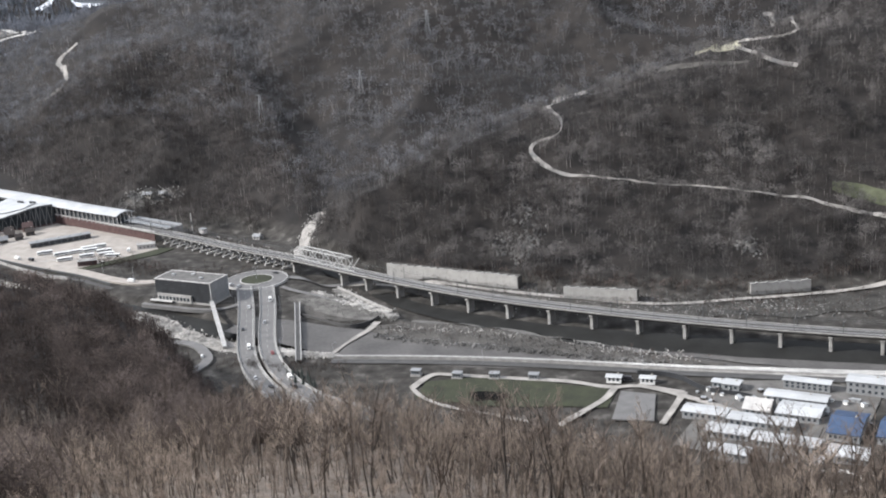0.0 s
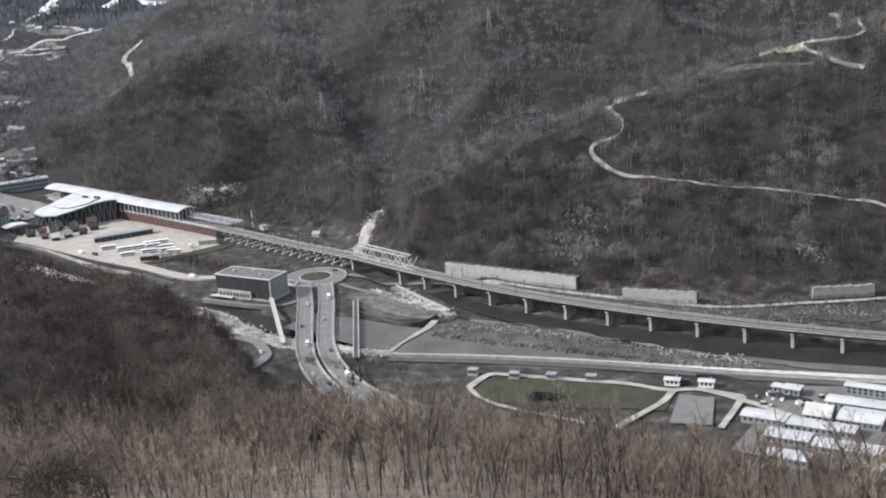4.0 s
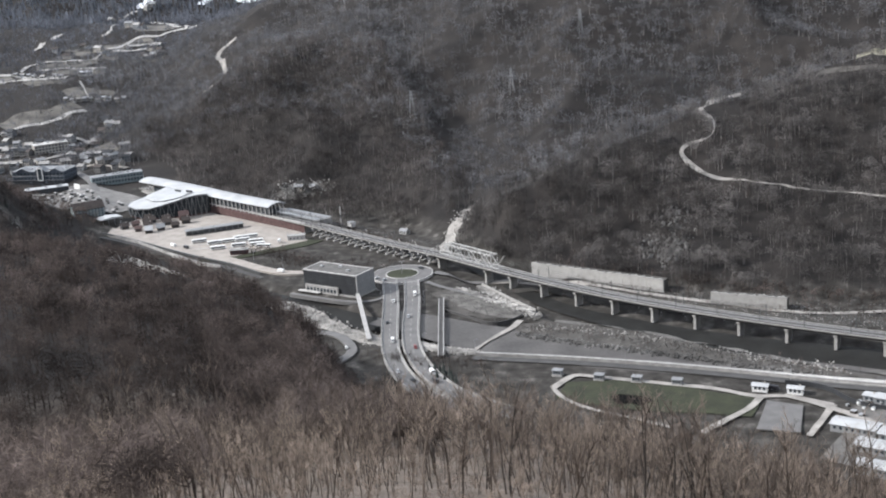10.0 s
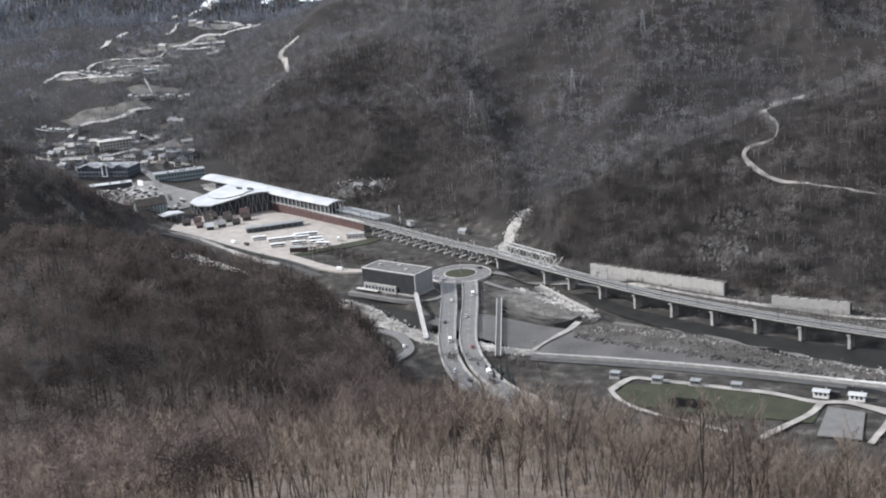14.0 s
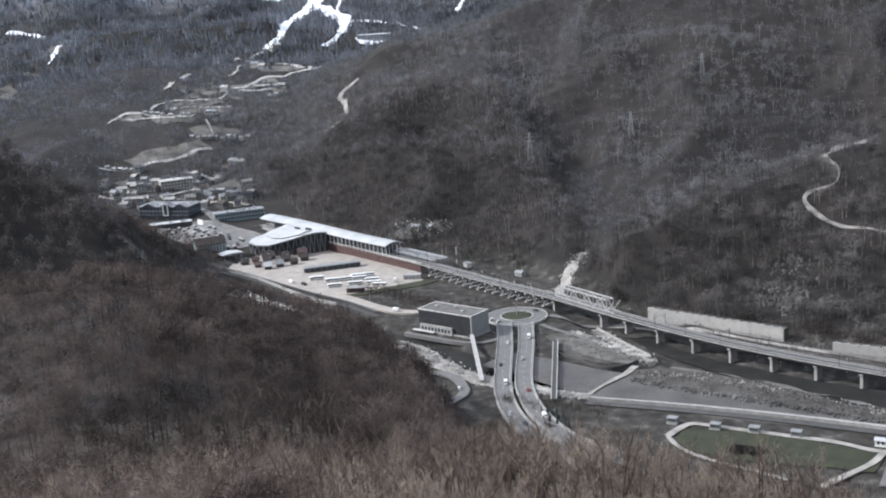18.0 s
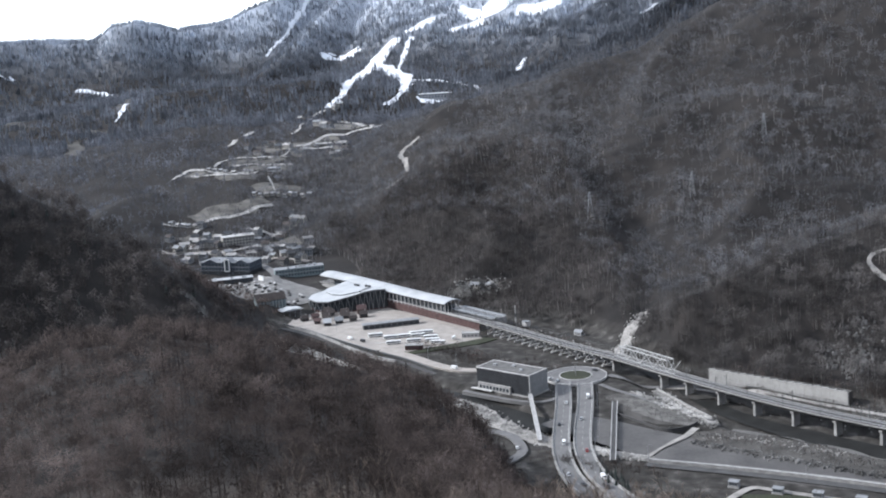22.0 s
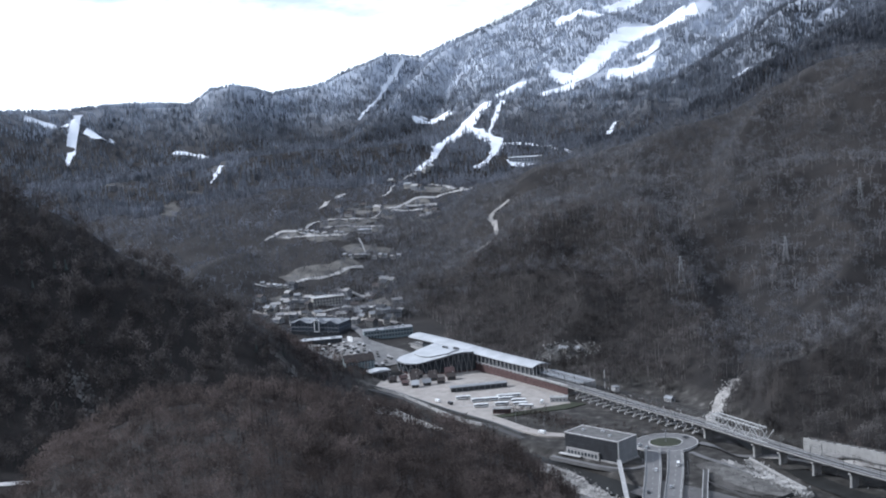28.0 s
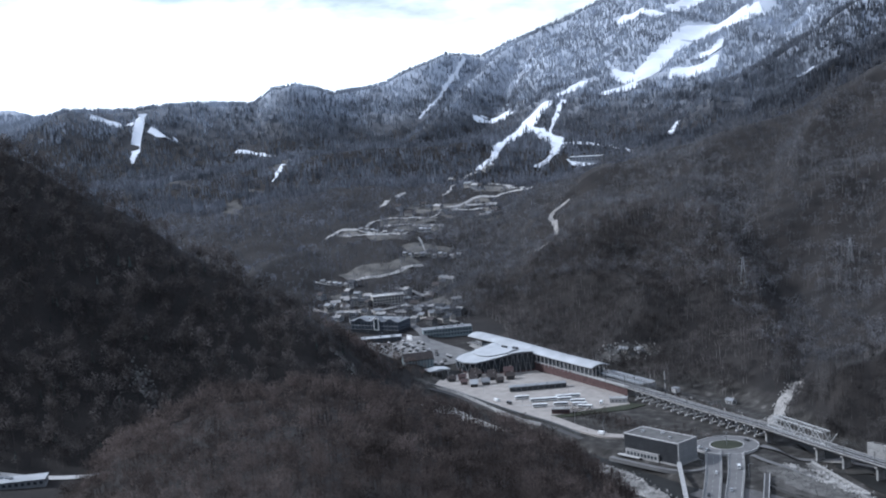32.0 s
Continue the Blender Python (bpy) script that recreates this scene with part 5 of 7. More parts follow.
for px in [-170, -150, -126, -100.5, -75, -49, -22, 4.6] + [32 + 26.6 * i for i in range(18)]:
    k = int(np.argmin(np.abs(dp[:, 0] - px)))
    if k < len(dp) - 3:
        x, y, a = along(k)
        share(pier, viaduct, x, y, 0, a)
cap = post = strut = footing = None
for k in range(16):
    x, y, a = along(S_TRUSS - 10.0 - k * 9.4)
    c, s = math.cos(radians(a)), math.sin(radians(a))
    if cap is None:
        cap = part("cap_beam", boxes((-0.7, -5.6, TOP - 2.0, 0.7, 5.6, TOP - 0.9), bevel=0.08), PALE_CONCRETE, viaduct)
        footing = part("footing", boxes((-0.9, -5.4, -3, 0.9, 5.4, 0.9), bevel=0.08), PALE_CONCRETE, viaduct)
        post = part("post", bars([((0, 0, -1), (0, 0, TOP - 1.9))], 0.85, 4), PALE_CONCRETE, viaduct)
        strut = part("strut", bars([((0, -4.6, 0.7), (0, 0, TOP - 2.1))], 0.6, 4), PALE_CONCRETE, viaduct)
        cap.matrix_basis = footing.matrix_basis = strut.matrix_basis = pose(x, y, 0, 0, 0, a)
        post.matrix_basis = pose(x, y, 0, 0, 0, a)
    else:
        for piece in (cap, footing, strut, post):
            share(piece, viaduct, x, y, 0, a)
    for off in (-4.6, 4.6):
        share(post, viaduct, x - s * off, y + c * off, 0, a)


def truss_bridge():
    x, y, a = along(S_TRUSS + 30, 3.0)
    root = thing("truss_bridge", pose(x, y, TOP, 0, 0, a), "grey steel through-truss railway span", "bridge")
    L, Hh, n = 66.0, 8.5, 9
    xs = [-L / 2 + L * i / n for i in range(n + 1)]
    for yy in (-3.0, 3.0):
        part("bottom_chord", bars([((xs[0], yy, 0.3), (xs[-1], yy, 0.3))], 0.9), TRUSS_PAINT, root)
        part("top_chord", bars([((xs[1], yy, Hh), (xs[-2], yy, Hh))], 0.8), TRUSS_PAINT, root)
        for i in range(n):
            up = ((xs[i], yy, 0.3), (xs[i + 1], yy, Hh)) if i % 2 == 0 else ((xs[i], yy, Hh), (xs[i + 1], yy, 0.3))
            part("diagonal", bars([up], 0.6), TRUSS_PAINT, root)
        for i in range(1, n):
            part("post", bars([((xs[i], yy, 0.3), (xs[i], yy, Hh))], 0.35), TRUSS_PAINT, root)
    for i in range(1, n):
        part("cross_beam", bars([((xs[i], -3.0, Hh), (xs[i], 3.0, Hh))], 0.4), TRUSS_PAINT, root)
    for i in range(1, n - 1):
        part("brace", bars([((xs[i], -3.0, Hh), (xs[i + 1], 3.0, Hh))], 0.25), TRUSS_PAINT, root)


truss_bridge()


def catenary_mast(m):
    root = thing("catenary_mast", m, "grey steel railway mast with a bracket", "mast", "masts along the railway")
    part("pole", bars([((0, 0, 0), (0, 0, 8.5))], 0.42, 6), DARK_STEEL, root)
    bracket = part("bracket", bars([((0, 0, 7.4), (0, 3.4, 7.6)), ((0, 0, 6.2), (0, 3.0, 7.0))], 0.16), DARK_STEEL, root)
    part("insulator", bars([((0, 3.0, 6.6), (0, 3.4, 7.5))], 0.22), PALE_CONCRETE, bracket)
    return root


x, y, a = along(120, -5.1)
mast = catenary_mast(pose(x, y, TOP, 0, 0, a))
for k in range(1, 40):
    s = 120 + k * 27.3
    if s < len(dp) - 2 and abs(s - S_TRUSS - 30) > 34:
        x, y, a = along(s, -5.1)
        copy_thing(mast, pose(x, y, TOP, 0, 0, a))
        if k % 2:
            x, y, a = along(s, 5.1)
            copy_thing(mast, pose(x, y, TOP, 0, 0, a + 180))
wires = thing("catenary_wires", Matrix(), "thin dark overhead railway wires", "wires")
for off in (-2.0, 2.0):
    pp = [along(120 + k * 27.3, off)[:2] for k in range(0, 32)]
    for hgt in (6.4, 7.6):
        strip("wire", pp, 0.07, DARK_STEEL, z=TOP + hgt, step=12, across=1, thick=0.07).parent = wires


# ---- retaining walls at the hill's foot ----
def retaining_wall(ax, ay, bx, by, z, high, label):
    L = math.hypot(bx - ax, by - ay)
    root = thing("retaining_wall", pose(ax, ay, z, 0, 0, bearing(ax, ay, bx, by)), label, "wall", "walls at the hill's foot", "structure")
    n = max(3, round(L / 6.0))
    w = L / n
    rng = random.Random(round(L))
    panel = part("panel", boxes((0.06, 0, 0, w - 0.06, 1.0, high), bevel=0.05), WALL_WHITE, root)
    cap = part("capping", boxes((0.1, -0.15, high, w * 0.45, 1.1, high + 0.3), (w * 0.5, -0.15, high, w * 0.72, 1.1, high + 0.75), bevel=0.06), WALL_WHITE, root)
    for i in range(1, n):
        lift = rng.uniform(-0.55, 0.25)
        share(panel, root, i * w, 0.0, lift)
        share(cap, root, i * w, 0.0, lift)
    part("backing", boxes((0, 0.2, -2, L, 1.6, high - 0.7)), CONCRETE, root)
    part("rock_fill", boxes((0, 1.6, -2, L, 7, high - 0.8)), EARTH, root)


retaining_wall(-138.6, 860, -44.8, 819.5, 4.6, 7.0, "long pale concrete retaining wall with uneven top")
retaining_wall(-14, 796.6, 32.7, 785.6, 4.8, 5.5, "pale concrete retaining wall below the wood")
retaining_wall(104.4, 790.4, 142.6, 794.5, 4.8, 5.5, "short pale concrete retaining wall below the wood")


# ---- buildings ----
def windows(root, x0, x1, z0, z1, y, nx, nz, w, h, material=None, depth=0.12, label=""):
    """A grid of panes, each a part, set proud of the wall at y."""
    first = None
    for i in range(nx):
        for k in range(nz):
            px = x0 + (x1 - x0) * (i + 0.5) / nx
            pz = z0 + (z1 - z0) * (k + 0.5) / nz
            if first is None:
                first = part("window", boxes((-w / 2, -depth, -h / 2, w / 2, 0.05, h / 2)), material or GLASS, root, label)
                first.matrix_basis = pose(px, y, pz)
            else:
                share(first, root, px, y, pz)


def side_windows(root, y0, y1, z0, z1, x, ny, nz, w, h, turn):
    first = None
    for i in range(ny):
        for k in range(nz):
            py, pz = y0 + (y1 - y0) * (i + 0.5) / ny, z0 + (z1 - z0) * (k + 0.5) / nz
            if first is None:
                first = part("window", boxes((-w / 2, -0.12, -h / 2, w / 2, 0.05, h / 2)), GLASS, root)
                first.matrix_basis = pose(x, py, pz, 0, 0, turn)
            else:
                share(first, root, x, py, pz, turn)


def dark_building():
    W, D, Hh = 47.0, 20.0, 16.0
    root = thing("power_building", pose(-298, 832, 0, 0, 0, bearing(-298, 832, -254, 815)), "dark panelled block with pale end wall and flat roof", "building")
    part("plinth", boxes((-1, -1, -4, W + 1, D + 1, 1.0)), CONCRETE, root)
    part("body", boxes((0, 0, 1.0, W, D, Hh - 0.6)), DARK_CLAD, root)
    part("end_wall", boxes((W, -0.3, 1.0, W + 0.5, D + 0.3, Hh)), PALE_CONCRETE, root)
    part("roof", boxes((0.6, 0.6, Hh - 0.6, W - 0.1, D - 0.6, Hh - 0.25)), DECK_GREY, root)
    part("parapet", boxes((-0.3, -0.3, Hh - 0.6, W, 0.6, Hh), (-0.3, D - 0.6, Hh - 0.6, W, D + 0.3, Hh), (-0.3, 0.6, Hh - 0.6, 0.6, D - 0.6, Hh), (W - 0.1, -0.3, Hh, W + 0.7, D + 0.3, Hh + 0.3)), PALE_CONCRETE, root)
    panel = part("cladding_panel", boxes((0.08, -0.1, 0, 3.84, 0, 2.9)), DARK_CLAD, root)
    panel.matrix_basis = pose(0, -0.02, 6.4)
    for i in range(12):
        for k in range(3):
            if i + k:
                share(panel, root, i * 3.91, -0.02, 6.4 + k * 3.0)
    part("entrance_block", boxes((2, -1.6, 0, 31, -0.02, 5.6)), CONCRETE, root)
    windows(root, 3, 30, 0.8, 4.8, -1.6, 9, 1, 1.9, 2.4)
    part("canopy", boxes((-3, -4.5, 0.9, 16, -1.7, 1.3)), PALE_CONCRETE, root)
    side = part("side_panel", boxes((0.0, 0.05, 0, 0.08, 4.9, 4.8)), GREY_CLAD, root)
    side.matrix_basis = pose(W + 0.5, 0, 1.1)
    for i in range(4):
        for k in range(3):
            if i + k:
                share(side, root, W + 0.5, i * 5.0, 1.1 + k * 4.9)
    for x0, y0 in ((8, 9), (22, 13), (33, 7)):
        part("roof_unit", boxes((x0, y0, Hh - 0.25, x0 + 2.4, y0 + 1.6, Hh + 1.0), bevel=0.1), STEEL, root)


dark_building()


def footbridge(name, ax, ay, az, bx, by, bz, wide, deep, material, label, rails=True):
    L = math.hypot(bx - ax, by - ay)
    root = thing(name, pose(ax, ay, az, 0, 0, bearing(ax, ay, bx, by)) @ pose(0, 0, 0, 0, -math.degrees(math.atan2(bz - az, L)), 0), label, "bridge")
    part("deck", boxes((0, -wide / 2, -deep, L, wide / 2, 0)), material, root)
    if rails:
        for yy in (-wide / 2, wide / 2):
            part("railing", bars([((0, yy, 1.1), (L, yy, 1.1)), ((0, yy, 0.6), (L, yy, 0.6))], 0.12), STEEL, root)
            part("edge_beam", boxes((0, yy - 0.25, -deep - 0.2, L, yy + 0.25, 0.25)), PALE_CONCRETE, root)
    for s in (0.04, 0.5, 0.96):
        part("pier", boxes((L * s - 0.6, -wide / 2 + 0.2, -9, L * s + 0.6, wide / 2 - 0.2, -deep)), CONCRETE, root)


footbridge("footbridge", -253, 812, 4.0, -222, 728, 2.0, 2.2, 1.0, PALE_CONCRETE, "narrow pale footbridge from the dark building")
footbridge("pipe_bridge", -193, 808, 2.2, -170, 700, 2.2, 3.2, 0.9, DARK_ASPHALT, "narrow bridge with pale edge beams over the flat")


def low_wall(name, line, high, material, label, z=None, thick=0.5, base=0.0):
    return strip(name, line, thick, material, z=base + high, step=3, across=1, thick=high + 1.5, label=label, category="wall")


low_wall("low_wall", [(-190, 790), (-170, 775), (-150, 759), (-137, 768), (-133, 778)], 1.8, DARK_ASPHALT, "dark sheet-pile wall round the earth yard")
low_wall("low_wall", [(-172, 846), (-140, 806), (-126, 790)], 1.0, CONCRETE, "low concrete wall along the creek")
low_wall("river_wall", [(-585, 1012), (-503, 972), (-460, 938), (-420, 907), (-404, 896), (-385, 888)], 2.2, CONCRETE, "grey river wall with posts along the road", thick=0.8)


def bus(m, body_mat):
    root = thing("bus", m, "white city bus with dark windows parked on the lot", "bus", "buses on the lot")
    part("body", boxes((-6, -1.28, 0.45, 6, 1.28, 3.05), bevel=0.22), body_mat, root)
    for yy in (-1.3, 1.3):
        part("window_band", boxes((-5.6, yy - 0.03, 1.5, 5.5, yy + 0.03, 2.5)), GLASS, root)
    part("windscreen", boxes((5.97, -1.1, 1.2, 6.04, 1.1, 2.6)), GLASS, root)
    part("roof_unit", boxes((-3, -0.8, 3.05, 1, 0.8, 3.35), bevel=0.1), WHITE, root)
    for wx in (-3.8, 3.6):
        for yy in (-1.15, 1.15):
            w = part("wheel", disc(0.5, -0.15, 0.15, 14), RUBBER, root)
            w.matrix_basis = pose(wx, yy, 0.5, 90, 0, 0)
            part("rim", disc(0.28, -0.17, 0.17, 10), STEEL, w)
    return root


CAR_PAINTS = [mat("car_paint_white", (0.75, 0.75, 0.75), 0.3, 0.03, 1), mat("car_paint_black", (0.03, 0.03, 0.035), 0.3, 0.1, 1), mat("car_paint_silver", (0.42, 0.43, 0.45), 0.3, 0.05, 1), mat("car_paint_red", (0.28, 0.05, 0.05), 0.3, 0.1, 1)]


def car(m, k, van=False):
    name = ("white", "black", "silver", "dark red")[k]
    root = thing("van" if van else "car", m, name + (" delivery van on the road" if van else " passenger car on the road"), "van" if van else "car", "vehicles on the roads")
    if van:
        part("body", boxes((-2.8, -1.0, 0.35, 2.4, 1.0, 2.5), (2.4, -1.0, 0.35, 3.1, 1.0, 1.3), bevel=0.15), CAR_PAINTS[k], root)
        part("windscreen", boxes((2.42, -0.85, 1.4, 2.5, 0.85, 2.2)), GLASS, root)
    else:
        part("body", boxes((-2.2, -0.9, 0.3, 2.2, 0.9, 0.95), bevel=0.15), CAR_PAINTS[k], root)
        part("cabin", prism([(-1.7, 0.93), (1.2, 0.93), (0.55, 1.48), (-1.2, 1.48)], 1.6, "y", -0.8), GLASS, root)
        part("roof", boxes((-1.15, -0.78, 1.47, 0.5, 0.78, 1.53)), CAR_PAINTS[k], root)
    for wx in (-1.35, 1.35):
        for yy in (-0.82, 0.82):
            w = part("wheel", disc(0.33, -0.12, 0.12, 12), RUBBER, root)
            w.matrix_basis = pose(wx, yy, 0.33, 90, 0, 0)
            part("rim", disc(0.2, -0.14, 0.14, 10), STEEL, w)
    return root


def on_road(line, s, off):
    pts, t = resample(line, 1.0)
    k = int(s * (len(pts) - 1))
    return pose(pts[k, 0] - t[k, 1] * off, pts[k, 1] + t[k, 0] * off, 1.52, 0, 0, math.degrees(math.atan2(t[k, 1], t[k, 0])))


for line, s, off, k, van in ((ROAD_A, 0.18, 1.8, 0, 0), (ROAD_A, 0.34, -1.8, 1, 0), (ROAD_A, 0.47, 1.9, 0, 1), (ROAD_A, 0.66, -1.7, 2, 0), (ROAD_A, 0.72, 1.8, 1, 0), (ROAD_B, 0.13, 1.8, 0, 1), (ROAD_B, 0.30, -1.8, 2, 0), (ROAD_B, 0.52, 1.8, 3, 0), (ROAD_B, 0.69, 1.8, 0, 1), (ROAD_B, 0.74, -1.6, 1, 1)):
    car(on_road(line, s, off), k, bool(van))
for x, y, a, k, van in ((-251, 855, 60, 0, 0), (-244, 850, 70, 2, 0), (-224, 880, 150, 1, 0), (-448, 944, 145, 0, 1), (-434, 938, 145, 1, 1), (-360, 955, 100, 0, 1), (-330, 872, 160, 0, 1), (-232, 712, 110, 0, 0)):
    car(pose(x, y, 1.45, 0, 0, a), k, bool(van))


# ---- scarps on the wooded spur ----
rubble("scree_blocks", 240, 21, [(-41, 903), (-39, 881), (-36, 855), (-57, 880)], 5, 2.0, ROCK, "broken grey rock on the scarp above the wall")
rubble("scree_blocks", 90, 22, [(110, 859), (112, 847)], 4, 2.0, ROCK, "grey rock outcrop in the wood")
OUTCROP = island_mat("pale_outcrop_rock", (0.15, 0.146, 0.14), 0.45)
rubble("rock_outcrop", 110, 23, [(-579, 902), (-571, 903), (-560, 897), (-551, 896)], 3.0, 2.2, OUTCROP, "pale rock rib on the steep hill's edge")
rubble("rock_outcrop", 150, 24, [(-682, 777), (-667, 767), (-650, 757), (-639, 751)], 4.0, 2.2, OUTCROP, "pale broken rock in the hollow")


# ---- railway station ----
SX, SY, SR = -558.5, 1121.0, bearing(0, 0, 0.842, -0.54)


def to_station(x, y):
    """World place in the station's own axes."""
    dx, dy = x - SX, y - SY
    return dx * 0.842 - dy * 0.54, dx * 0.54 + dy * 0.842


def loft(a_line, b_line, steps, bulge=0.0, thick=0.5):
    """A bmesh sheet between two lines of equal count, with thickness."""
    bm = bmesh.new()
    rows = []
    for dz in (0.0, -thick):
        grid = []
        for a, b in zip(a_line, b_line):
            a, b = Vector(a), Vector(b)
            grid.append([bm.verts.new(a.lerp(b, k / steps) + Vector((0, 0, dz + bulge * math.sin(math.pi * k / steps)))) for k in range(steps + 1)])
        rows.append(grid)
    n = len(a_line)
    for top, grid in ((True, rows[0]), (False, rows[1])):
        for i in range(n - 1):
            for k in range(steps):
                q = (grid[i][k], grid[i + 1][k], grid[i + 1][k + 1], grid[i][k + 1])
                bm.faces.new(q if top else q[::-1])
    for i in range(n - 1):
        for k in (0, steps):
            bm.faces.new((rows[0][i][k], rows[0][i + 1][k], rows[1][i + 1][k], rows[1][i][k]))
    for k in range(steps):
        for i in (0, n - 1):
            bm.faces.new((rows[0][i][k], rows[0][i][k + 1], rows[1][i][k + 1], rows[1][i][k]))
    bmesh.ops.recalc_face_normals(bm, faces=bm.faces[:])
    return bm


def station():
    root = thing("railway_station", pose(SX, SY, 0, 0, 0, SR), "long white-roofed railway station with a curved wing", "station")
    part("platform_block", boxes((0, 0.45, -1, 250, 30, 7.2)), CONCRETE, root)
    panel = part("wall_panel", boxes((0.05, 0, 0, 5.95, 0.5, 8.4), bevel=0.04), RUSTY, root, "brown-red cladding panel")
    panel.matrix_basis = pose(94, -0.1, 0)
    for i in range(1, 26):
        share(panel, root, 94 + 6 * i, -0.1, 0)
    part("wall_coping", boxes((94, -0.4, 8.4, 250, 0.7, 8.9)), PALE_CONCRETE, root)
    ys = [-2 + 19 * k / 10 for k in range(11)]
    arch = [17.2 + 2.3 * math.sin(math.pi * k / 10) ** 0.8 for k in range(11)]
    bm = bmesh.new()
    xs = [2 + 203 * i / 34 for i in range(35)]
    up = [[bm.verts.new((x, y, z + 0.5 * math.sin(x * 0.03))) for y, z in zip(ys, arch)] for x in xs]
    dn = [[bm.verts.new((x, y, z - 0.7 + 0.5 * math.sin(x * 0.03))) for y, z in zip(ys, arch)] for x in xs]
    for i in range(34):
        for k in range(10):
            bm.faces.new((up[i][k], up[i + 1][k], up[i + 1][k + 1], up[i][k + 1]))
            bm.faces.new((dn[i][k + 1], dn[i + 1][k + 1], dn[i + 1][k], dn[i][k]))
        bm.faces.new((up[i][0], dn[i][0], dn[i + 1][0], up[i + 1][0]))
        bm.faces.new((up[i][10], up[i + 1][10], dn[i + 1][10], dn[i][10]))
    for k in range(10):
        for i in (0, 34):
            bm.faces.new((up[i][k], up[i][k + 1], dn[i][k + 1], dn[i][k]))
    bmesh.ops.recalc_face_normals(bm, faces=bm.faces[:])
    part("roof", bm, ROOF_WHITE, root, "white curved sheet-metal roof")
    seam = part("roof_seam", loft([(0.0, y, z + 0.12) for y, z in zip(ys, arch)], [(0.25, y, z + 0.12) for y, z in zip(ys, arch)], 1, 0, 0.1), PALE_CONCRETE, root)
    seam.matrix_basis = pose(8, 0, 0.0)
    for i in range(1, 25):
        share(seam, root, 8 + 8 * i, 0, 0.5 * math.sin((8 + 8 * i) * 0.03))
    col = part("column", bars([((0, 0, 7.2), (0, 0, 17.0))], 0.7, 6), PALE_CONCRETE, root)
    col.matrix_basis = pose(108, -0.6, 0)
    for i in range(1, 17):
        share(col, root, 108 + 6 * i, -0.6, 0)
    for i in range(34):
        share(col, root, 5 + 6 * i, 15.5, 0)
    for y in (3.5, 7.5, 11.5):
        share(col, root, 203, y, 0)
    part("concourse", boxes((20, 3, 7.2, 200, 14, 13.5)), GLASS, root, "dark glazed concourse under the roof")
    rib = part("glazing_bar", boxes((-0.12, 2.8, 7.2, 0.12, 3.0, 13.6)), STEEL, root)
    rib.matrix_basis = pose(104, 0, 0)
    for i in range(1, 32):
        share(rib, root, 104 + 3 * i, 0, 0)
    # the curved wing
    eave = [(-462, 1056, 18.2), (-470, 1049, 19), (-477, 1044, 18.4), (-486, 1039, 16), (-499, 1036, 12.8), (-509, 1033, 10.8), (-523, 1035, 10.2), (-536, 1045, 10.6), (-538, 1056, 11.8), (-530, 1072, 13), (-521, 1084, 15), (-514, 1094, 17)]
    E = [(*to_station(x, y), z) for x, y, z in eave]
    inner = [(112 - 5.4 * i, -1.6, 17.4) for i in range(len(E))]
    part("wing_roof", loft(E, inner, 8, 0.8, 0.6), ROOF_WHITE, root, "white sweeping wave-shaped roof of the wing")
    tier_out = [Vector(a).lerp(Vector(b), 0.34) + Vector((0, 0, 1.9)) for a, b in zip(E[3:11], inner[3:11])]
    tier_in = [Vector(a).lerp(Vector(b), 0.86) + Vector((0, 0, 1.2)) for a, b in zip(E[3:11], inner[3:11])]
    part("upper_roof", loft(tier_out, tier_in, 5, 0.6, 0.5), ROOF_WHITE, root, "white raised upper tier of the wing roof")
    part("clerestory", loft([v + Vector((0.0, 0.9, -2.6)) for v in tier_out], [v + Vector((0.0, 0.9, -0.4)) for v in tier_out], 1, 0, 0.1), GLASS, root, "dark glazed strip under the upper roof")
    for i in range(len(E) - 1):
        a, b = E[i], E[i + 1]
        for q, (f, g) in enumerate(((0.05, 0.28), (0.5, 0.28), (0.5, 0.72), (0.95, 0.72))):
            lo = (a[0] + (b[0] - a[0]) * g, a[1] + (b[1] - a[1]) * g + 0.8, 0.5)
            hi = (a[0] + (b[0] - a[0]) * f, a[1] + (b[1] - a[1]) * f + 0.6, a[2] + (b[2] - a[2]) * f - 0.6)
            part("strut", bars([(lo, hi)], 0.55), GREY_CLAD, root)
    glass_top = [(x, y + 2.0, z - 0.7) for x, y, z in E]
    part("wing_glazing", loft([(x, y, 0.2) for x, y, z in glass_top], glass_top, 3, 0, 0.2), GLASS, root, "dark glazed front of the wing")
    part("wing_plinth", loft([(x, y - 0.4, 2.2) for x, y, z in glass_top], [(x, y + 0.8, 2.2) for x, y, z in glass_top], 1, 0, 2.4), RUSTY, root)
    for x0, y0, z0 in ((62, -18, 15.2), (50, -14, 15.6), (74, -9, 17.9), (88, -6, 18.4)):
        part("roof_unit", boxes((x0, y0, z0 - 1.0, x0 + 7, y0 + 2.2, z0 + 1.1), bevel=0.15), DARK_CLAD, root)
    part("roof_rim", loft([(x, y, z + 0.5) for x, y, z in E], [(x, y + 0.6, z + 0.5) for x, y, z in E], 1, 0, 1.1), GREY_CLAD, root)
    for yy in (5, 15):
        part("platform_canopy", boxes((206, yy, 11.6, 262, yy + 5, 11.9), bevel=0.05), GREY_CLAD, root)
        for i in range(8):
            part("canopy_post", bars([((209 + 7 * i, yy + 2.5, 7.2), (209 + 7 * i, yy + 2.5, 11.6))], 0.3), STEEL, root)


station()

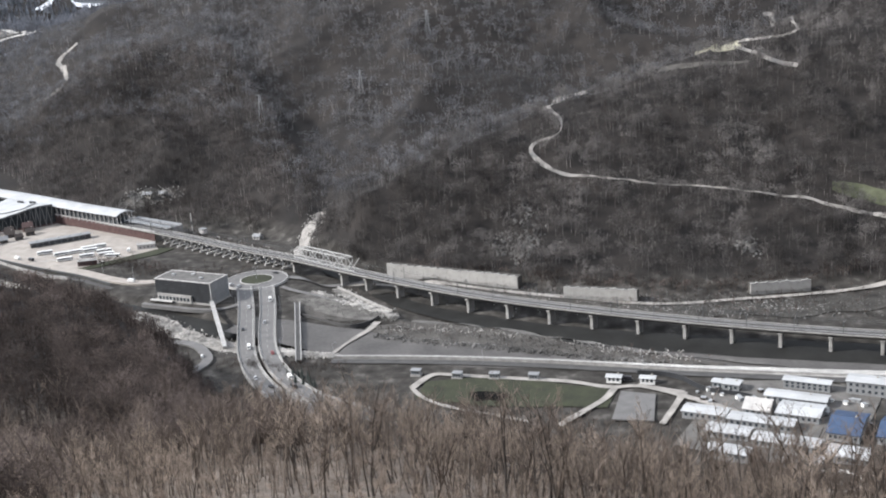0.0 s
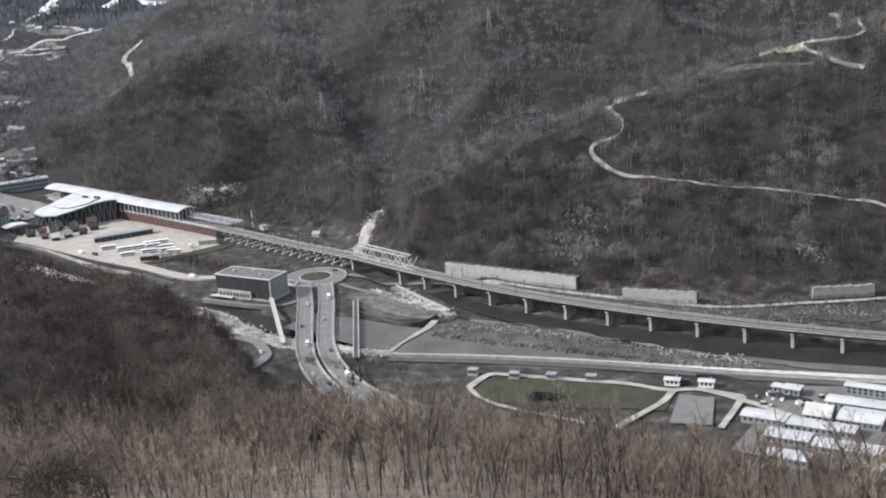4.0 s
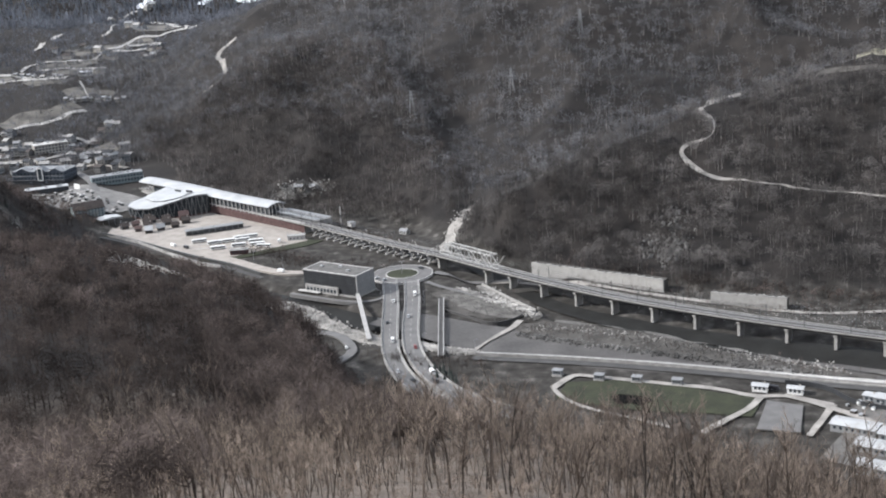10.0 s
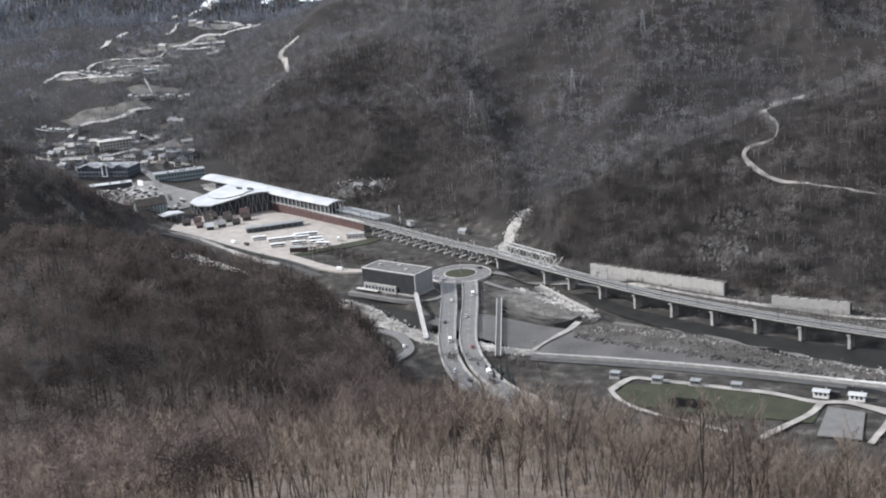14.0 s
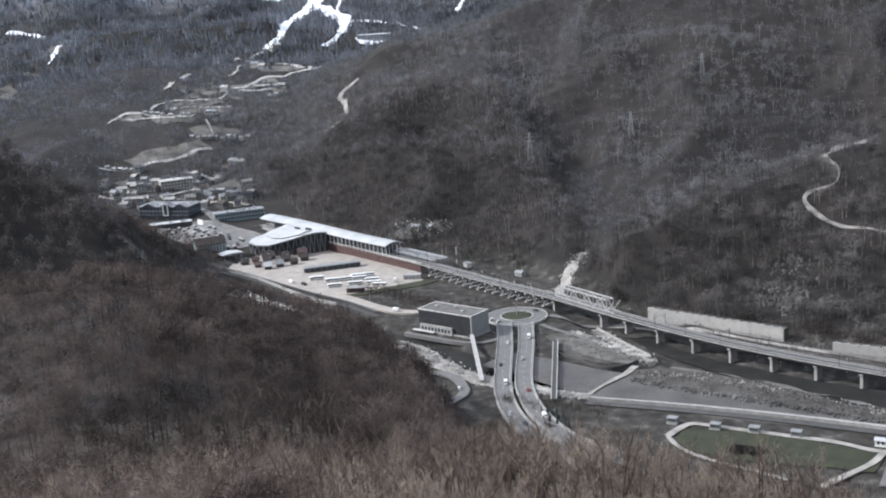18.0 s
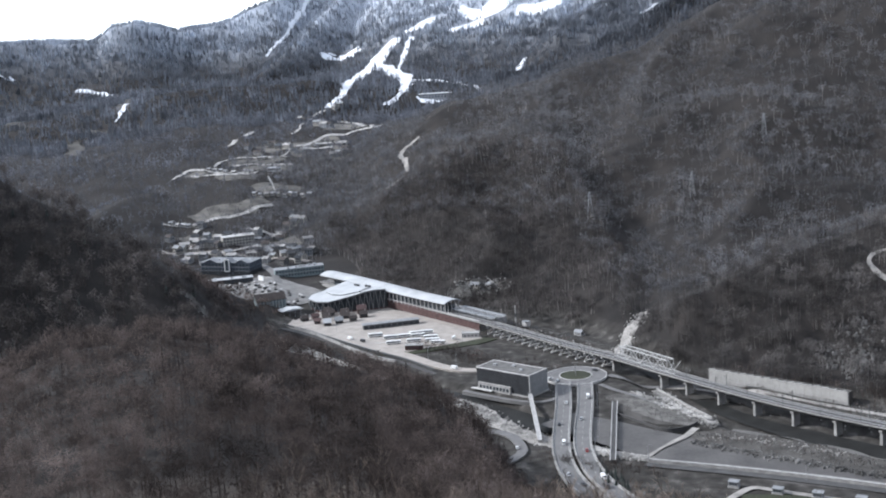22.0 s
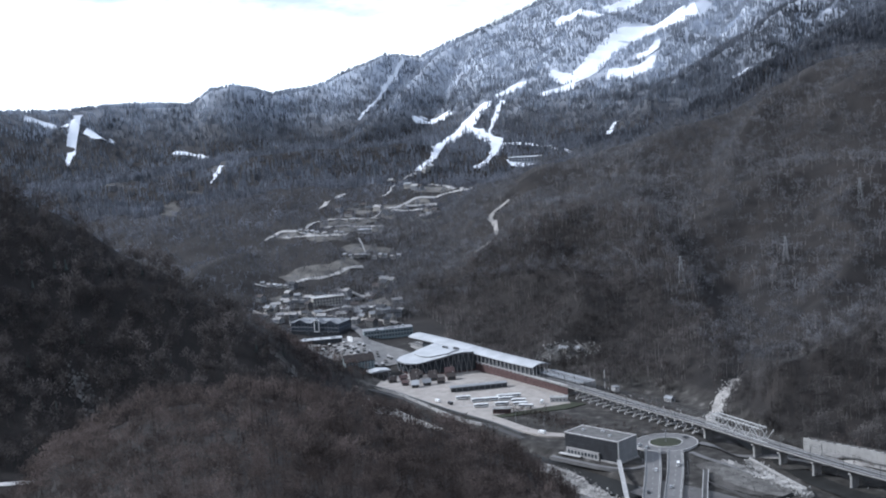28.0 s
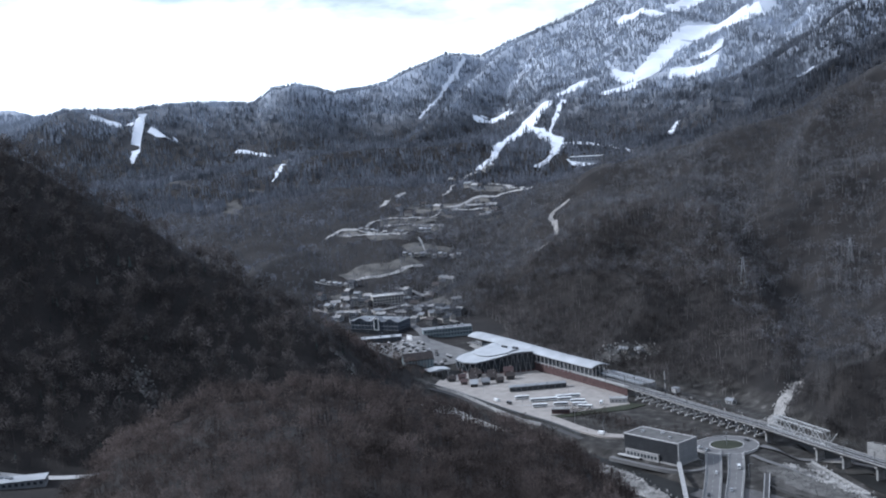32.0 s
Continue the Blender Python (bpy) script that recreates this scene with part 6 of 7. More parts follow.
# ---- bus park ----
lot = thing("bus_park", Matrix(), "pale concrete bus park in front of the station", "car park", kind="structure")
part("paving", prism([(-552, 998), (-470, 951), (-410, 914), (-385, 917), (-338, 962), (-352, 988), (-470, 1066), (-540, 1034)], 2.2, "z", -1.5), LOT, lot)
bay = part("bay_line", boxes((-6, -0.12, 0, 6, 0.12, 0.03)), WORN_PAINT, lot)
bay.matrix_basis = pose(-440, 950, 0.704, 0, 0, 28)
for i in range(1, 22):
    share(bay, lot, -436 + 3.8 * (i % 11) + (i // 11) * 6, 950 - 0.6 * (i % 11) - 14 * (i // 11) + (i % 11) * 1.8, 0.704, 28)
verge = thing("verge", Matrix(), "dull grass bank below the bus park", "verge", kind="structure")
part("bank", prism([(-410, 905), (-388, 905), (-335, 945), (-325, 962), (-338, 965), (-386, 918)], 1.6, "z", -1.0), GRASS, verge)


def shelter():
    root = thing("bus_station_building", pose(-451, 977, 0.7, 0, 0, bearing(-451, 977, -408, 1004)), "long low bus station with a pale flat roof", "building")
    part("body", boxes((0.8, 0.8, 0, 49.4, 6.4, 3.6)), DARK_CLAD, root)
    part("roof", boxes((0, -0.6, 3.6, 50, 7.4, 4.3), bevel=0.1), GREY_CLAD, root, "pale flat roof slab")
    windows(root, 1.5, 49, 0.4, 3.4, 0.8, 16, 1, 2.2, 1.9)
    for i in range(11):
        part("post", bars([((0.6 + 4.9 * i, -0.3, 0), (0.6 + 4.9 * i, -0.3, 3.6))], 0.25), STEEL, root)
    for i in range(5):
        part("roof_unit", boxes((5 + 9 * i, 3, 4.3, 7 + 9 * i, 4.4, 4.9)), STEEL, root)


shelter()
first_bus = bus(pose(-431, 958, 0.72, 0, 0, 27), WHITE)
for x, y, a in ((-415, 953, 29), (-405, 958, 29), (-406, 937, 24), (-398, 968, 27), (-391, 972, 25), (-394, 961, 26), (-391, 945, 24), (-381, 957, 22), (-369, 942, 2), (-376, 948, 20)):
    copy_thing(first_bus, pose(x, y, 0.72, 0, 0, a))


def house(name, x, y, a, w, d, h, wall, roof, label, category="house", z=None, pitch=0.55, nx=3, nz=2, gable_front=False, group=""):
    """A gabled house with its walls, two roof slopes, windows, door and chimney as parts."""
    z = height(x, y) if z is None else z
    root = thing(name, pose(x, y, z, 0, 0, a), label, category, group)
    rise = d * 0.5 * pitch
    part("body", boxes((-w / 2, -d / 2, -3, w / 2, d / 2, h)), wall, root)
    part("gable", prism([(-d / 2, h), (d / 2, h), (0, h + rise)], w - 0.1, "y", -(w - 0.1) / 2), wall, root).matrix_basis = pose(0, 0, 0, 0, 0, 90)
    o = 0.6
    for sgn in (-1, 1):
        slope = bmesh.new()
        e, k = d / 2 + o, h - o * pitch
        pts = [(-w / 2 - o, sgn * e, k), (w / 2 + o, sgn * e, k), (w / 2 + o, 0, h + rise), (-w / 2 - o, 0, h + rise)]
        lo = [slope.verts.new(p) for p in pts]
        hi = [slope.verts.new((p[0], p[1], p[2] + 0.3)) for p in pts]
        slope.faces.new(lo), slope.faces.new(hi[::-1])
        for i in range(4):
            slope.faces.new((lo[i], hi[i], hi[(i + 1) % 4], lo[(i + 1) % 4]))
        bmesh.ops.recalc_face_normals(slope, faces=slope.faces[:])
        part("roof_slope", slope, roof, root)
    windows(root, -w / 2 + 0.6, w / 2 - 0.6, 0.5, h - 0.2, -d / 2, nx, nz, min(1.4, w / nx * 0.5), min(1.5, h / nz * 0.55))
    side_windows(root, -d / 2 + 1, d / 2 - 1, 0.5, h - 0.2, w / 2, 2, nz, 1.1, min(1.4, h / nz * 0.5), 90)
    part("chimney", boxes((w * 0.2, 0.6, h + rise * 0.4, w * 0.2 + 0.8, 1.4, h + rise + 0.9)), CREAM, root)
    return root


for x, y, a, w, d, h, roof in ((-505, 1018, 30, 7, 6, 3, BROWN_ROOF), (-491, 991, 25, 6, 7, 3.2, ROOF_WHITE), (-484, 1000, 30, 6.5, 6, 3, GREY_CLAD), (-486, 1017, 28, 8, 6, 3, BROWN_ROOF), (-478, 1036, 32, 8, 8, 4.5, RED), (-513, 1012, 40, 6, 5, 3, RED), (-498, 1006, 20, 6, 6, 3, BROWN_ROOF), (-520, 1004, 35, 7, 5, 3, BROWN_ROOF), (-503, 996, 15, 5, 5, 2.8, RED), (-504, 1026, 30, 6, 6, 3, BROWN_ROOF), (-474, 1008, 35, 6, 5, 3, BROWN_ROOF), (-492, 1030, 25, 7, 6, 3.2, BROWN_ROOF), (-470, 1022, 30, 7, 6, 3.6, BROWN_ROOF), (-511, 1033, 20, 6, 6, 3, BROWN_ROOF), (-495, 1044, 32, 8, 7, 3.8, BROWN_ROOF)):
    house("market_chalet", x, y, a, w, d, h, RED if roof is RED else BROWN_ROOF, roof, "small wooden market chalet with a pitched roof", "chalet", 0.7, 0.8, 2, 1, group="chalets of the market")


def block(name, x, y, a, w, d, h, wall, roof, label, nx, nz, z=None, category="hotel", base=None, clutter=3, seed=1):
    """A flat-roofed block: walls, base, parapet, storey bands, windows, roof units."""
    z = height(x, y) if z is None else z
    root = thing(name, pose(x, y, z, 0, 0, a), label, category)
    part("body", boxes((0, 0, -6, w, d, h)), wall, root)
    part("roof", boxes((-0.5, -0.5, h, w + 0.5, d + 0.5, h + 0.5), bevel=0.1), roof, root)
    if base:
        part("ground_storey", boxes((-0.3, -0.3, -6, w + 0.3, d + 0.3, h / nz)), base, root)
    windows(root, 0.5, w - 0.5, 0.3, h - 0.2, -0.3, nx, nz, w / nx * 0.5, h / nz * 0.5)
    side_windows(root, 0.5, d - 0.5, 0.3, h - 0.2, w + 0.3, max(2, int(d / 4)), nz, 1.4, h / nz * 0.5, 90)
    for k in range(1, nz):
        part("storey_band", boxes((-0.12, -0.12, h * k / nz - 0.15, w + 0.12, -0.0, h * k / nz + 0.15)), PALE_CONCRETE, root)
    rr = np.random.RandomState(seed)
    for _ in range(clutter):
        px, py = rr.uniform(2, w - 4), rr.uniform(1, d - 3)
        part("roof_unit", boxes((px, py, h + 0.5, px + 2.4, py + 1.8, h + 1.9), bevel=0.1), STEEL, root)
    return root


SLATE = mat("slate_blue_cladding", (0.085, 0.10, 0.125), 0.6, 0.2, 0.3, 8)
AQUA = mat("pale_aqua_plaster", (0.22, 0.265, 0.275), 0.8, 0.1, 0.3, 8)


def great_hotel():
    root = block("mountain_hotel", -711, 1150, bearing(-711, 1150, -658, 1149), 58, 26, 13, SLATE, GREY_CLAD, "dark slate-blue hotel with pale roof and gables", 14, 3, z=9, base=DARK_CLAD, clutter=7, seed=4)
    for x0, w, up in ((4, 16, 3.2), (26, 12, 4.6), (42, 14, 3.2)):
        g = part("gable", prism([(x0, 13), (x0 + w, 13), (x0 + w / 2, 13 + up)], 8, "y", -0.6), SLATE, root)
        part("gable_roof", loft([(x0 - 0.6, -1.2, 13.2), (x0 + w / 2, -1.2, 13.6 + up), (x0 + w + 0.6, -1.2, 13.2)], [(x0 - 0.6, 8, 13.2), (x0 + w / 2, 8, 13.6 + up), (x0 + w + 0.6, 8, 13.2)], 1, 0, 0.4), GREY_CLAD, root)
    part("bay_window", boxes((29, -1.4, 4, 35, -0.3, 17)), WHITE, root)
    part("bay_glass", boxes((30, -1.55, 5, 34, -1.4, 16)), GLASS, root)


great_hotel()
block("terrace_building", -668, 1091, bearing(-665, 1089, -631, 1111), 44, 10, 5, DARK_CLAD, ROOF_WHITE, "low dark building with a white terrace roof", 12, 1, z=10, category="building", clutter=4, seed=6)
block("block_hotel", -734, 1238, bearing(-732, 1235, -707, 1256), 36, 14, 13, CREAM, PALE_CONCRETE, "pale hotel block with dark vertical bays", 10, 4, z=18, seed=7)
block("long_hotel", -614, 1131, bearing(-612, 1129, -572, 1157), 50, 12, 8, AQUA, GREY_CLAD, "long greenish hotel with dormers", 16, 2, z=10, clutter=8, seed=8)
block("long_hotel", -703, 1246, 2, 40, 10, 6, GREY_CLAD, PALE_CONCRETE, "low grey hotel wing behind the large one", 11, 2, z=14, clutter=4, seed=9)
house("steep_roofed_hotel", -563, 1022, 40, 27, 13, 9.5, AQUA, BROWN_ROOF, "pale aqua hotel with a steep brown roof", "hotel", 6.5, 0.8, 9, 4)
tent = thing("event_tent", pose(-540, 1016, 4.5, 0, 0, 50), "white event tent beside the hotel", "tent")
part("canopy", prism([(-10, 3.4), (10, 3.4), (10, 3.8), (0, 5.0), (-10, 3.8)], 13, "y", -6.5), ROOF_WHITE, tent)
for i in range(4):
    part("post", bars([((-8 + 5.3 * i, -5.2, -5), (-8 + 5.3 * i, -5.2, 3.6))], 0.25), STEEL, tent)
strip("plaza", [(-665, 1112), (-615, 1090), (-575, 1070), (-548, 1052)], (44, 72, 84, 70), PLAZA, 0.8, 6, 6, ragged=0.6, label="pale paved plaza with market stalls", category="plaza")
strip("village_road", [(-690, 1215), (-660, 1186), (-640, 1165), (-612, 1128), (-596, 1104)], 7, ASPHALT, 0.9, 5, 3, label="pale curved road through the village")
strip("village_road", [(-790, 1200), (-740, 1222), (-700, 1222), (-660, 1212), (-610, 1200)], 7, LOT, 0.8, 5, 3, label="pale road behind the hotels", seed=3)
screen = thing("outdoor_screen", pose(-616, 1104, 11, 0, 0, -25), "pale outdoor screen on a stand", "screen")
part("panel", boxes((-4, 0, 3, 4, 0.6, 8)), WHITE, screen)
part("stand", bars([((-3, 0.3, -1), (-3, 0.3, 3)), ((3, 0.3, -1), (3, 0.3, 3))], 0.4), DARK_STEEL, screen)
stall_rng = np.random.RandomState(12)
for i in range(48):
    x, y = -645 + stall_rng.uniform(0, 95), 1096 - stall_rng.uniform(0, 40)
    y += (-600 - x) * 0.45
    z = height(x, y) + 0.8
    st = thing("market_stall", pose(x, y, z, 0, 0, stall_rng.uniform(0, 60)), "small dark market stall with a pale awning", "stall", "stalls on the plaza")
    part("counter", boxes((-1.4, -1, -0.5, 1.4, 1, 1.1)), DARK_CLAD, st)
    part("awning", prism([(-1.8, 2.2), (1.8, 2.2), (0, 3.0)], 2.8, "y", -1.4), PALE_CONCRETE if i % 3 else BROWN_ROOF, st)

hr = np.random.RandomState(5)
TOWN = [(-780, 1215), (-772, 1216), (-774, 1210), (-778, 1250), (-765, 1234), (-760, 1242), (-752, 1242), (-742, 1239), (-699, 1309), (-688, 1297), (-695, 1293), (-642, 1235), (-623, 1236), (-642, 1217), (-688, 1252), (-711, 1275), (-748, 1188), (-705, 1205)] + [(-777, 1212), (-762, 1220), (-757, 1237), (-805, 1242), (-687, 1232), (-648, 1234), (-625, 1230), (-705, 1338), (-796, 1300), (-647, 1214), (-690, 1290)]
TOWN += [(-690, 1222), (-621, 1196), (-783, 1260), (-776, 1226), (-705, 1282), (-679, 1242), (-748, 1239), (-725, 1206), (-734, 1270), (-750, 1257), (-623, 1226), (-746, 1273), (-694, 1201), (-734, 1293), (-662, 1219), (-670, 1228), (-716, 1216), (-646, 1273), (-727, 1307), (-788, 1276), (-759, 1219), (-725, 1178), (-638, 1214), (-659, 1198), (-700, 1267), (-737, 1199), (-631, 1182), (-647, 1236), (-622, 1209), (-769, 1264), (-745, 1180)]
CABINS = [(-796, 1432), (-787, 1432), (-782, 1439), (-778, 1446), (-772, 1449), (-765, 1453), (-761, 1464), (-756, 1466), (-746, 1467), (-742, 1478), (-838, 1299), (-830, 1300), (-824, 1304), (-817, 1303), (-808, 1304), (-800, 1304), (-941, 1570), (-934, 1574), (-927, 1578), (-887, 1522), (-878, 1528), (-864, 1536), (-854, 1532)]
UPPER = [(-1014, 2000), (-1007, 2003), (-1011, 2028), (-998, 2017), (-920, 1885), (-901, 1872), (-894, 1872), (-820, 1743), (-818, 1757), (-798, 1722), (-792, 1685), (-798, 1678), (-809, 1686), (-781, 1690), (-935, 1757), (-946, 1750), (-903, 1715), (-887, 1710), (-854, 1668), (-843, 1660), (-918, 1675), (-718, 1378), (-709, 1370), (-700, 1365), (-702, 1355), (-704, 1340), (-962, 1724)] + [(-1013, 2009), (-997, 2017), (-991, 2106), (-987, 2121)]
WALLS, ROOFS = (CREAM, DECK_GREY, GREY_CLAD, CREAM), (BROWN_ROOF, DARK_CLAD, CONCRETE, BROWN_ROOF, GREY_CLAD)
for i, (x, y) in enumerate(TOWN):
    k, q = hr.randint(len(WALLS)), hr.randint(len(ROOFS))
    house("village_house", x, y, hr.uniform(-25, 45), hr.uniform(6.5, 11), hr.uniform(6, 8.5), hr.uniform(3.5, 6.5), WALLS[k], ROOFS[q], "plastered village house with a %s roof" % ("brown", "grey", "pale", "brown", "grey")[q], group="houses of the village")
for i, (x, y) in enumerate(UPPER):
    k, q = hr.randint(len(WALLS)), hr.randint(len(ROOFS))
    house("hillside_house", x, y, hr.uniform(-30, 30), hr.uniform(8, 14), hr.uniform(7, 10), hr.uniform(4, 6.5), WALLS[k], ROOFS[q], "hillside house with a %s roof" % ("brown", "grey", "pale", "brown", "grey")[q], group="houses on the terraces")
for i, (x, y) in enumerate(CABINS):
    house("hillside_cabin", x, y, hr.uniform(-20, 20), hr.uniform(4.5, 6.5), hr.uniform(4, 5), hr.uniform(2.6, 3.4), (CREAM, PALE_CONCRETE)[i % 2], (ROOF_WHITE, GREY_CLAD, CONCRETE)[i % 3], "small pale cabin on the terraced hillside", "cabin", nx=2, nz=1, group="cabins on the terraces")
block("terrace_lodge", -835, 1543, -2, 17, 8, 4, PALE_CONCRETE, SNOW, "low white-roofed lodge on the terraced hillside", 5, 1, category="lodge", clutter=0)
block("terrace_lodge", -888, 1614, -4, 13, 8, 5, CREAM, PALE_CONCRETE, "pale lodge on the terraced hillside", 5, 2, category="lodge", clutter=1)
block("ski_lodge", -880, 2236, 12, 60, 26, 8, GREY_CLAD, ROOF_WHITE, "ski base lodge with a snow-covered roof", 10, 2, category="lodge", seed=11)
block("riverside_depot", -668, 606, 35, 34, 14, 4, GREY_CLAD, ROOF_WHITE, "pale depot in the hollow behind the spur", 8, 1, category="depot", seed=12)
strip("hollow_road", [(-730, 590), (-690, 628), (-640, 640), (-600, 690)], 8, PALE_CONCRETE, 0.8, 6, 3, label="pale road in the hollow behind the spur")

# ---- meadow, huts and camp ----
strip("meadow", [(-92, 655), (-60, 650), (-20, 642), (12, 634)], (24, 40, 34, 22), GRASS, z=0.55, step=4, across=8, ragged=0.8, label="green winter lawn ringed by a path", category="lawn")
strip("meadow_path", [(-97, 656), (-94, 664), (-87, 677), (-77, 674), (-27, 663), (-10, 660), (12, 648), (26, 652), (50, 640)], 4.2, GRAVEL, z=0.85, step=3, across=2, ragged=0.2, label="pale gravel path round the lawn", category="path")
strip("meadow_path", [(-97, 656), (-90, 641), (-75, 628), (-51, 617), (-31, 607)], 2.6, GRAVEL, z=0.9, step=3, across=2, ragged=0.2, label="narrow pale path below the lawn", category="path")
strip("meadow_path", [(14, 648), (8, 632), (-8, 612), (-16, 600)], 4.0, GRAVEL, z=0.95, step=3, across=2, ragged=0.2, label="pale gravel path to the wood", category="path")
strip("meadow_path", [(50, 640), (44, 622), (36, 600)], 3.6, GRAVEL, z=0.95, step=3, across=2, ragged=0.2, label="pale gravel path by the court", category="path")
strip("meadow_path", [(26, 652), (44, 640), (64, 622), (74, 612)], 4.5, GRAVEL, z=1.0, step=3, across=2, ragged=0.2, label="pale gravel path to the camp", category="path")
court = thing("sports_court", Matrix(), "grey hard court beside the lawn", "court", kind="structure")
part("slab", prism([(17, 644), (35, 638), (32, 604), (11, 607)], 0.6, "z", 0.3), ASPHALT, court)
tarp = thing("tarpaulin", Matrix(), "black tarpaulin spread on the lawn", "tarpaulin")
part("sheet", prism([(-65, 646), (-60, 649), (-53, 648), (-44, 645), (-42, 641), (-47, 634), (-53, 637), (-60, 635)], 0.16, "z", 0.56), mat("black_tarpaulin", (0.007, 0.007, 0.007), 0.95, 0.3, 0.3, 5, spec=0.05), tarp)
for x, y, a in ((-97, 676, -10), (-73, 670, -10), (-52, 668, -10), (-30, 665, -10)):
    hut = thing("garden_pavilion", pose(x, y, 0.8, 0, 0, a), "small grey pavilion with a flat roof on the path", "pavilion", "pavilions along the path")
    part("base", boxes((-3, -2.2, -0.8, 3, 2.2, 0.3)), CONCRETE, hut)
    part("body", boxes((-2.6, -1.8, 0.3, 2.6, 1.8, 2.7)), GREY_CLAD, hut)
    part("roof", boxes((-3, -2.3, 2.7, 3, 2.3, 3.1), bevel=0.1), GREY_CLAD, hut)
    windows(hut, -2.2, 2.2, 0.8, 2.4, -1.8, 3, 1, 0.9, 1.0)
for x, y in ((14, 659), (32, 656)):
    house("site_hut", x, y, -12, 8, 4.5, 2.8, WHITE, ROOF_WHITE, "small white site hut by the embankment", "hut", 0.6, 0.3, 3, 1)
car(pose(21, 659, 0.7, 0, 0, -10), 1, True)
low_wall("camp_fence", [(27, 668), (48, 664), (60, 641), (79, 634), (84, 630)], 2.2, DARK_CLAD, "dark fence round the camp", thick=0.3, base=0.6)
strip("camp_ground", [(62, 640), (100, 622), (140, 606)], (36, 70, 60), CAMP, z=0.5, step=4, across=8, ragged=0.8, label="grey trodden camp yard", category="yard")
strip("camp_ground", [(48, 596), (80, 582), (110, 566)], (46, 50, 40), CAMP, z=0.6, step=4, across=8, ragged=0.8, label="grey trodden camp yard", category="yard", seed=5)


def shed(x, y, L, D, a, h, roof, label, pitch=0.16, nx=7, nz=1, wall=None):
    """A long low shed: far-left roof corner, length along a, depth towards the mast."""
    c, s = math.cos(radians(a)), math.sin(radians(a))
    cx, cy = x + c * L / 2 + s * D / 2, y + s * L / 2 - c * D / 2
    return house("camp_shed", cx, cy, a, L, D, h, wall or GREY_CLAD, roof, label, "shed", 0.5, pitch, nx, nz, group="sheds of the camp")


WHITE_SHED = "long camp shed with a white sheet roof"
for x, y, L, D, h, nz in ((93, 634, 31, 9, 3.6, 1), (98, 618, 21, 16, 3.6, 1), (50, 618, 22, 10, 3.4, 1), (71, 606, 32, 9, 3.6, 1), (59, 594, 21, 10, 3.4, 1), (80, 582, 31, 10, 3.6, 1), (57, 571, 20, 9, 3.4, 1), (90, 558, 17, 8, 3.4, 1), (104, 649, 24, 6, 4.5, 2), (136, 643, 20, 10, 7, 2)):
    shed(x, y, L, D, -22, h, ROOF_WHITE, WHITE_SHED, 0.16, int(L / 3), nz)
shed(67, 651, 6, 5, -22, 3.2, ROOF_WHITE, "small white camp cabin", 0.1, 2)
shed(73, 649, 8.5, 7, -22, 3.6, ROOF_WHITE, "small white camp cabin", 0.1, 3)
shed(82, 623, 13, 14, -22, 3.4, PALE_CONCRETE, "pale gabled camp tent", 0.5, 4)
shed(122, 603, 15, 27, -22, 4.0, BLUE, "large camp hall with a blue sheet roof", 0.22, 6)
shed(143, 594, 15, 24, -22, 4.0, BLUE, "large camp hall with a blue sheet roof", 0.22, 5)
shed(112, 566, 18, 12, -22, 3.4, ROOF_WHITE, WHITE_SHED, 0.16, 5)
heap = thing("spoil_heap", pose(108, 533, 0.4, 0, 0, -20), "dark heap of spoil behind a pale kerb wall", "heap")
hv = [(0.0, 0.0, 5.2)] + [(q * 11 * math.cos(0.5236 * k) * (1 + 0.1 * math.sin(2.1 * k)), q * 7.5 * math.sin(0.5236 * k), 5.0 * (1 - q ** 1.4) - 0.2) for q in (0.35, 0.7, 1.0) for k in range(12)]
hb = bmesh.new()
hverts = [hb.verts.new(v) for v in hv]
for k in range(12):
    hb.faces.new((hverts[0], hverts[1 + k], hverts[1 + (k + 1) % 12]))
    for ring in (1, 13):
        hb.faces.new((hverts[ring + k], hverts[ring + 12 + k], hverts[ring + 12 + (k + 1) % 12], hverts[ring + (k + 1) % 12]))
part("mound", hb, DARK_EARTH, heap)
part("kerb_wall", disc(11.5, 0, 1.4, 24, 10.9), PALE_CONCRETE, heap)
cr = np.random.RandomState(9)
for i in range(46):
    x, y = cr.uniform(56, 140), cr.uniform(0, 1)
    y = 655 - (x - 60) * 0.42 - y * 34
    box = thing("crate", pose(x, y, 0.5, 0, 0, cr.uniform(0, 90)), "stacked crate in the camp yard", "crate", "crates in the camp")
    w = cr.uniform(0.6, 1.4)
    part("box", boxes((-w, -w, 0, w, w, w * 1.4), bevel=0.06), (GREY_CLAD, BROWN_ROOF, WHITE)[i % 3], box)
    part("lid", boxes((-w - 0.06, -w - 0.06, w * 1.4, w + 0.06, w + 0.06, w * 1.4 + 0.12)), STEEL, box)


strip("cutting", [(-404, 1072), (-396, 1080), (-385, 1088), (-373, 1092), (-363, 1096)], (10, 16, 20, 16, 8), EARTH, 0.7, 3, 6, ragged=2.5, label="pale dug-out slope behind the station", category="ground", seed=12)
rubble("boulders", 420, 31, [(-404, 1072), (-396, 1080), (-385, 1088), (-373, 1092), (-363, 1096)], 5.0, 1.7, STONE, "pale rubble heaps on the dug-out slope")
rubble("boulders", 240, 32, [(-330, 1000), (-290, 975), (-255, 945), (-235, 925)], 6.0, 1.1, STONE, "pale rubble behind the railway")
brush("bushes", 240, 33, [(-340, 1008), (-290, 975), (-250, 940)], 8, 1.2, "brown scrub behind the railway")


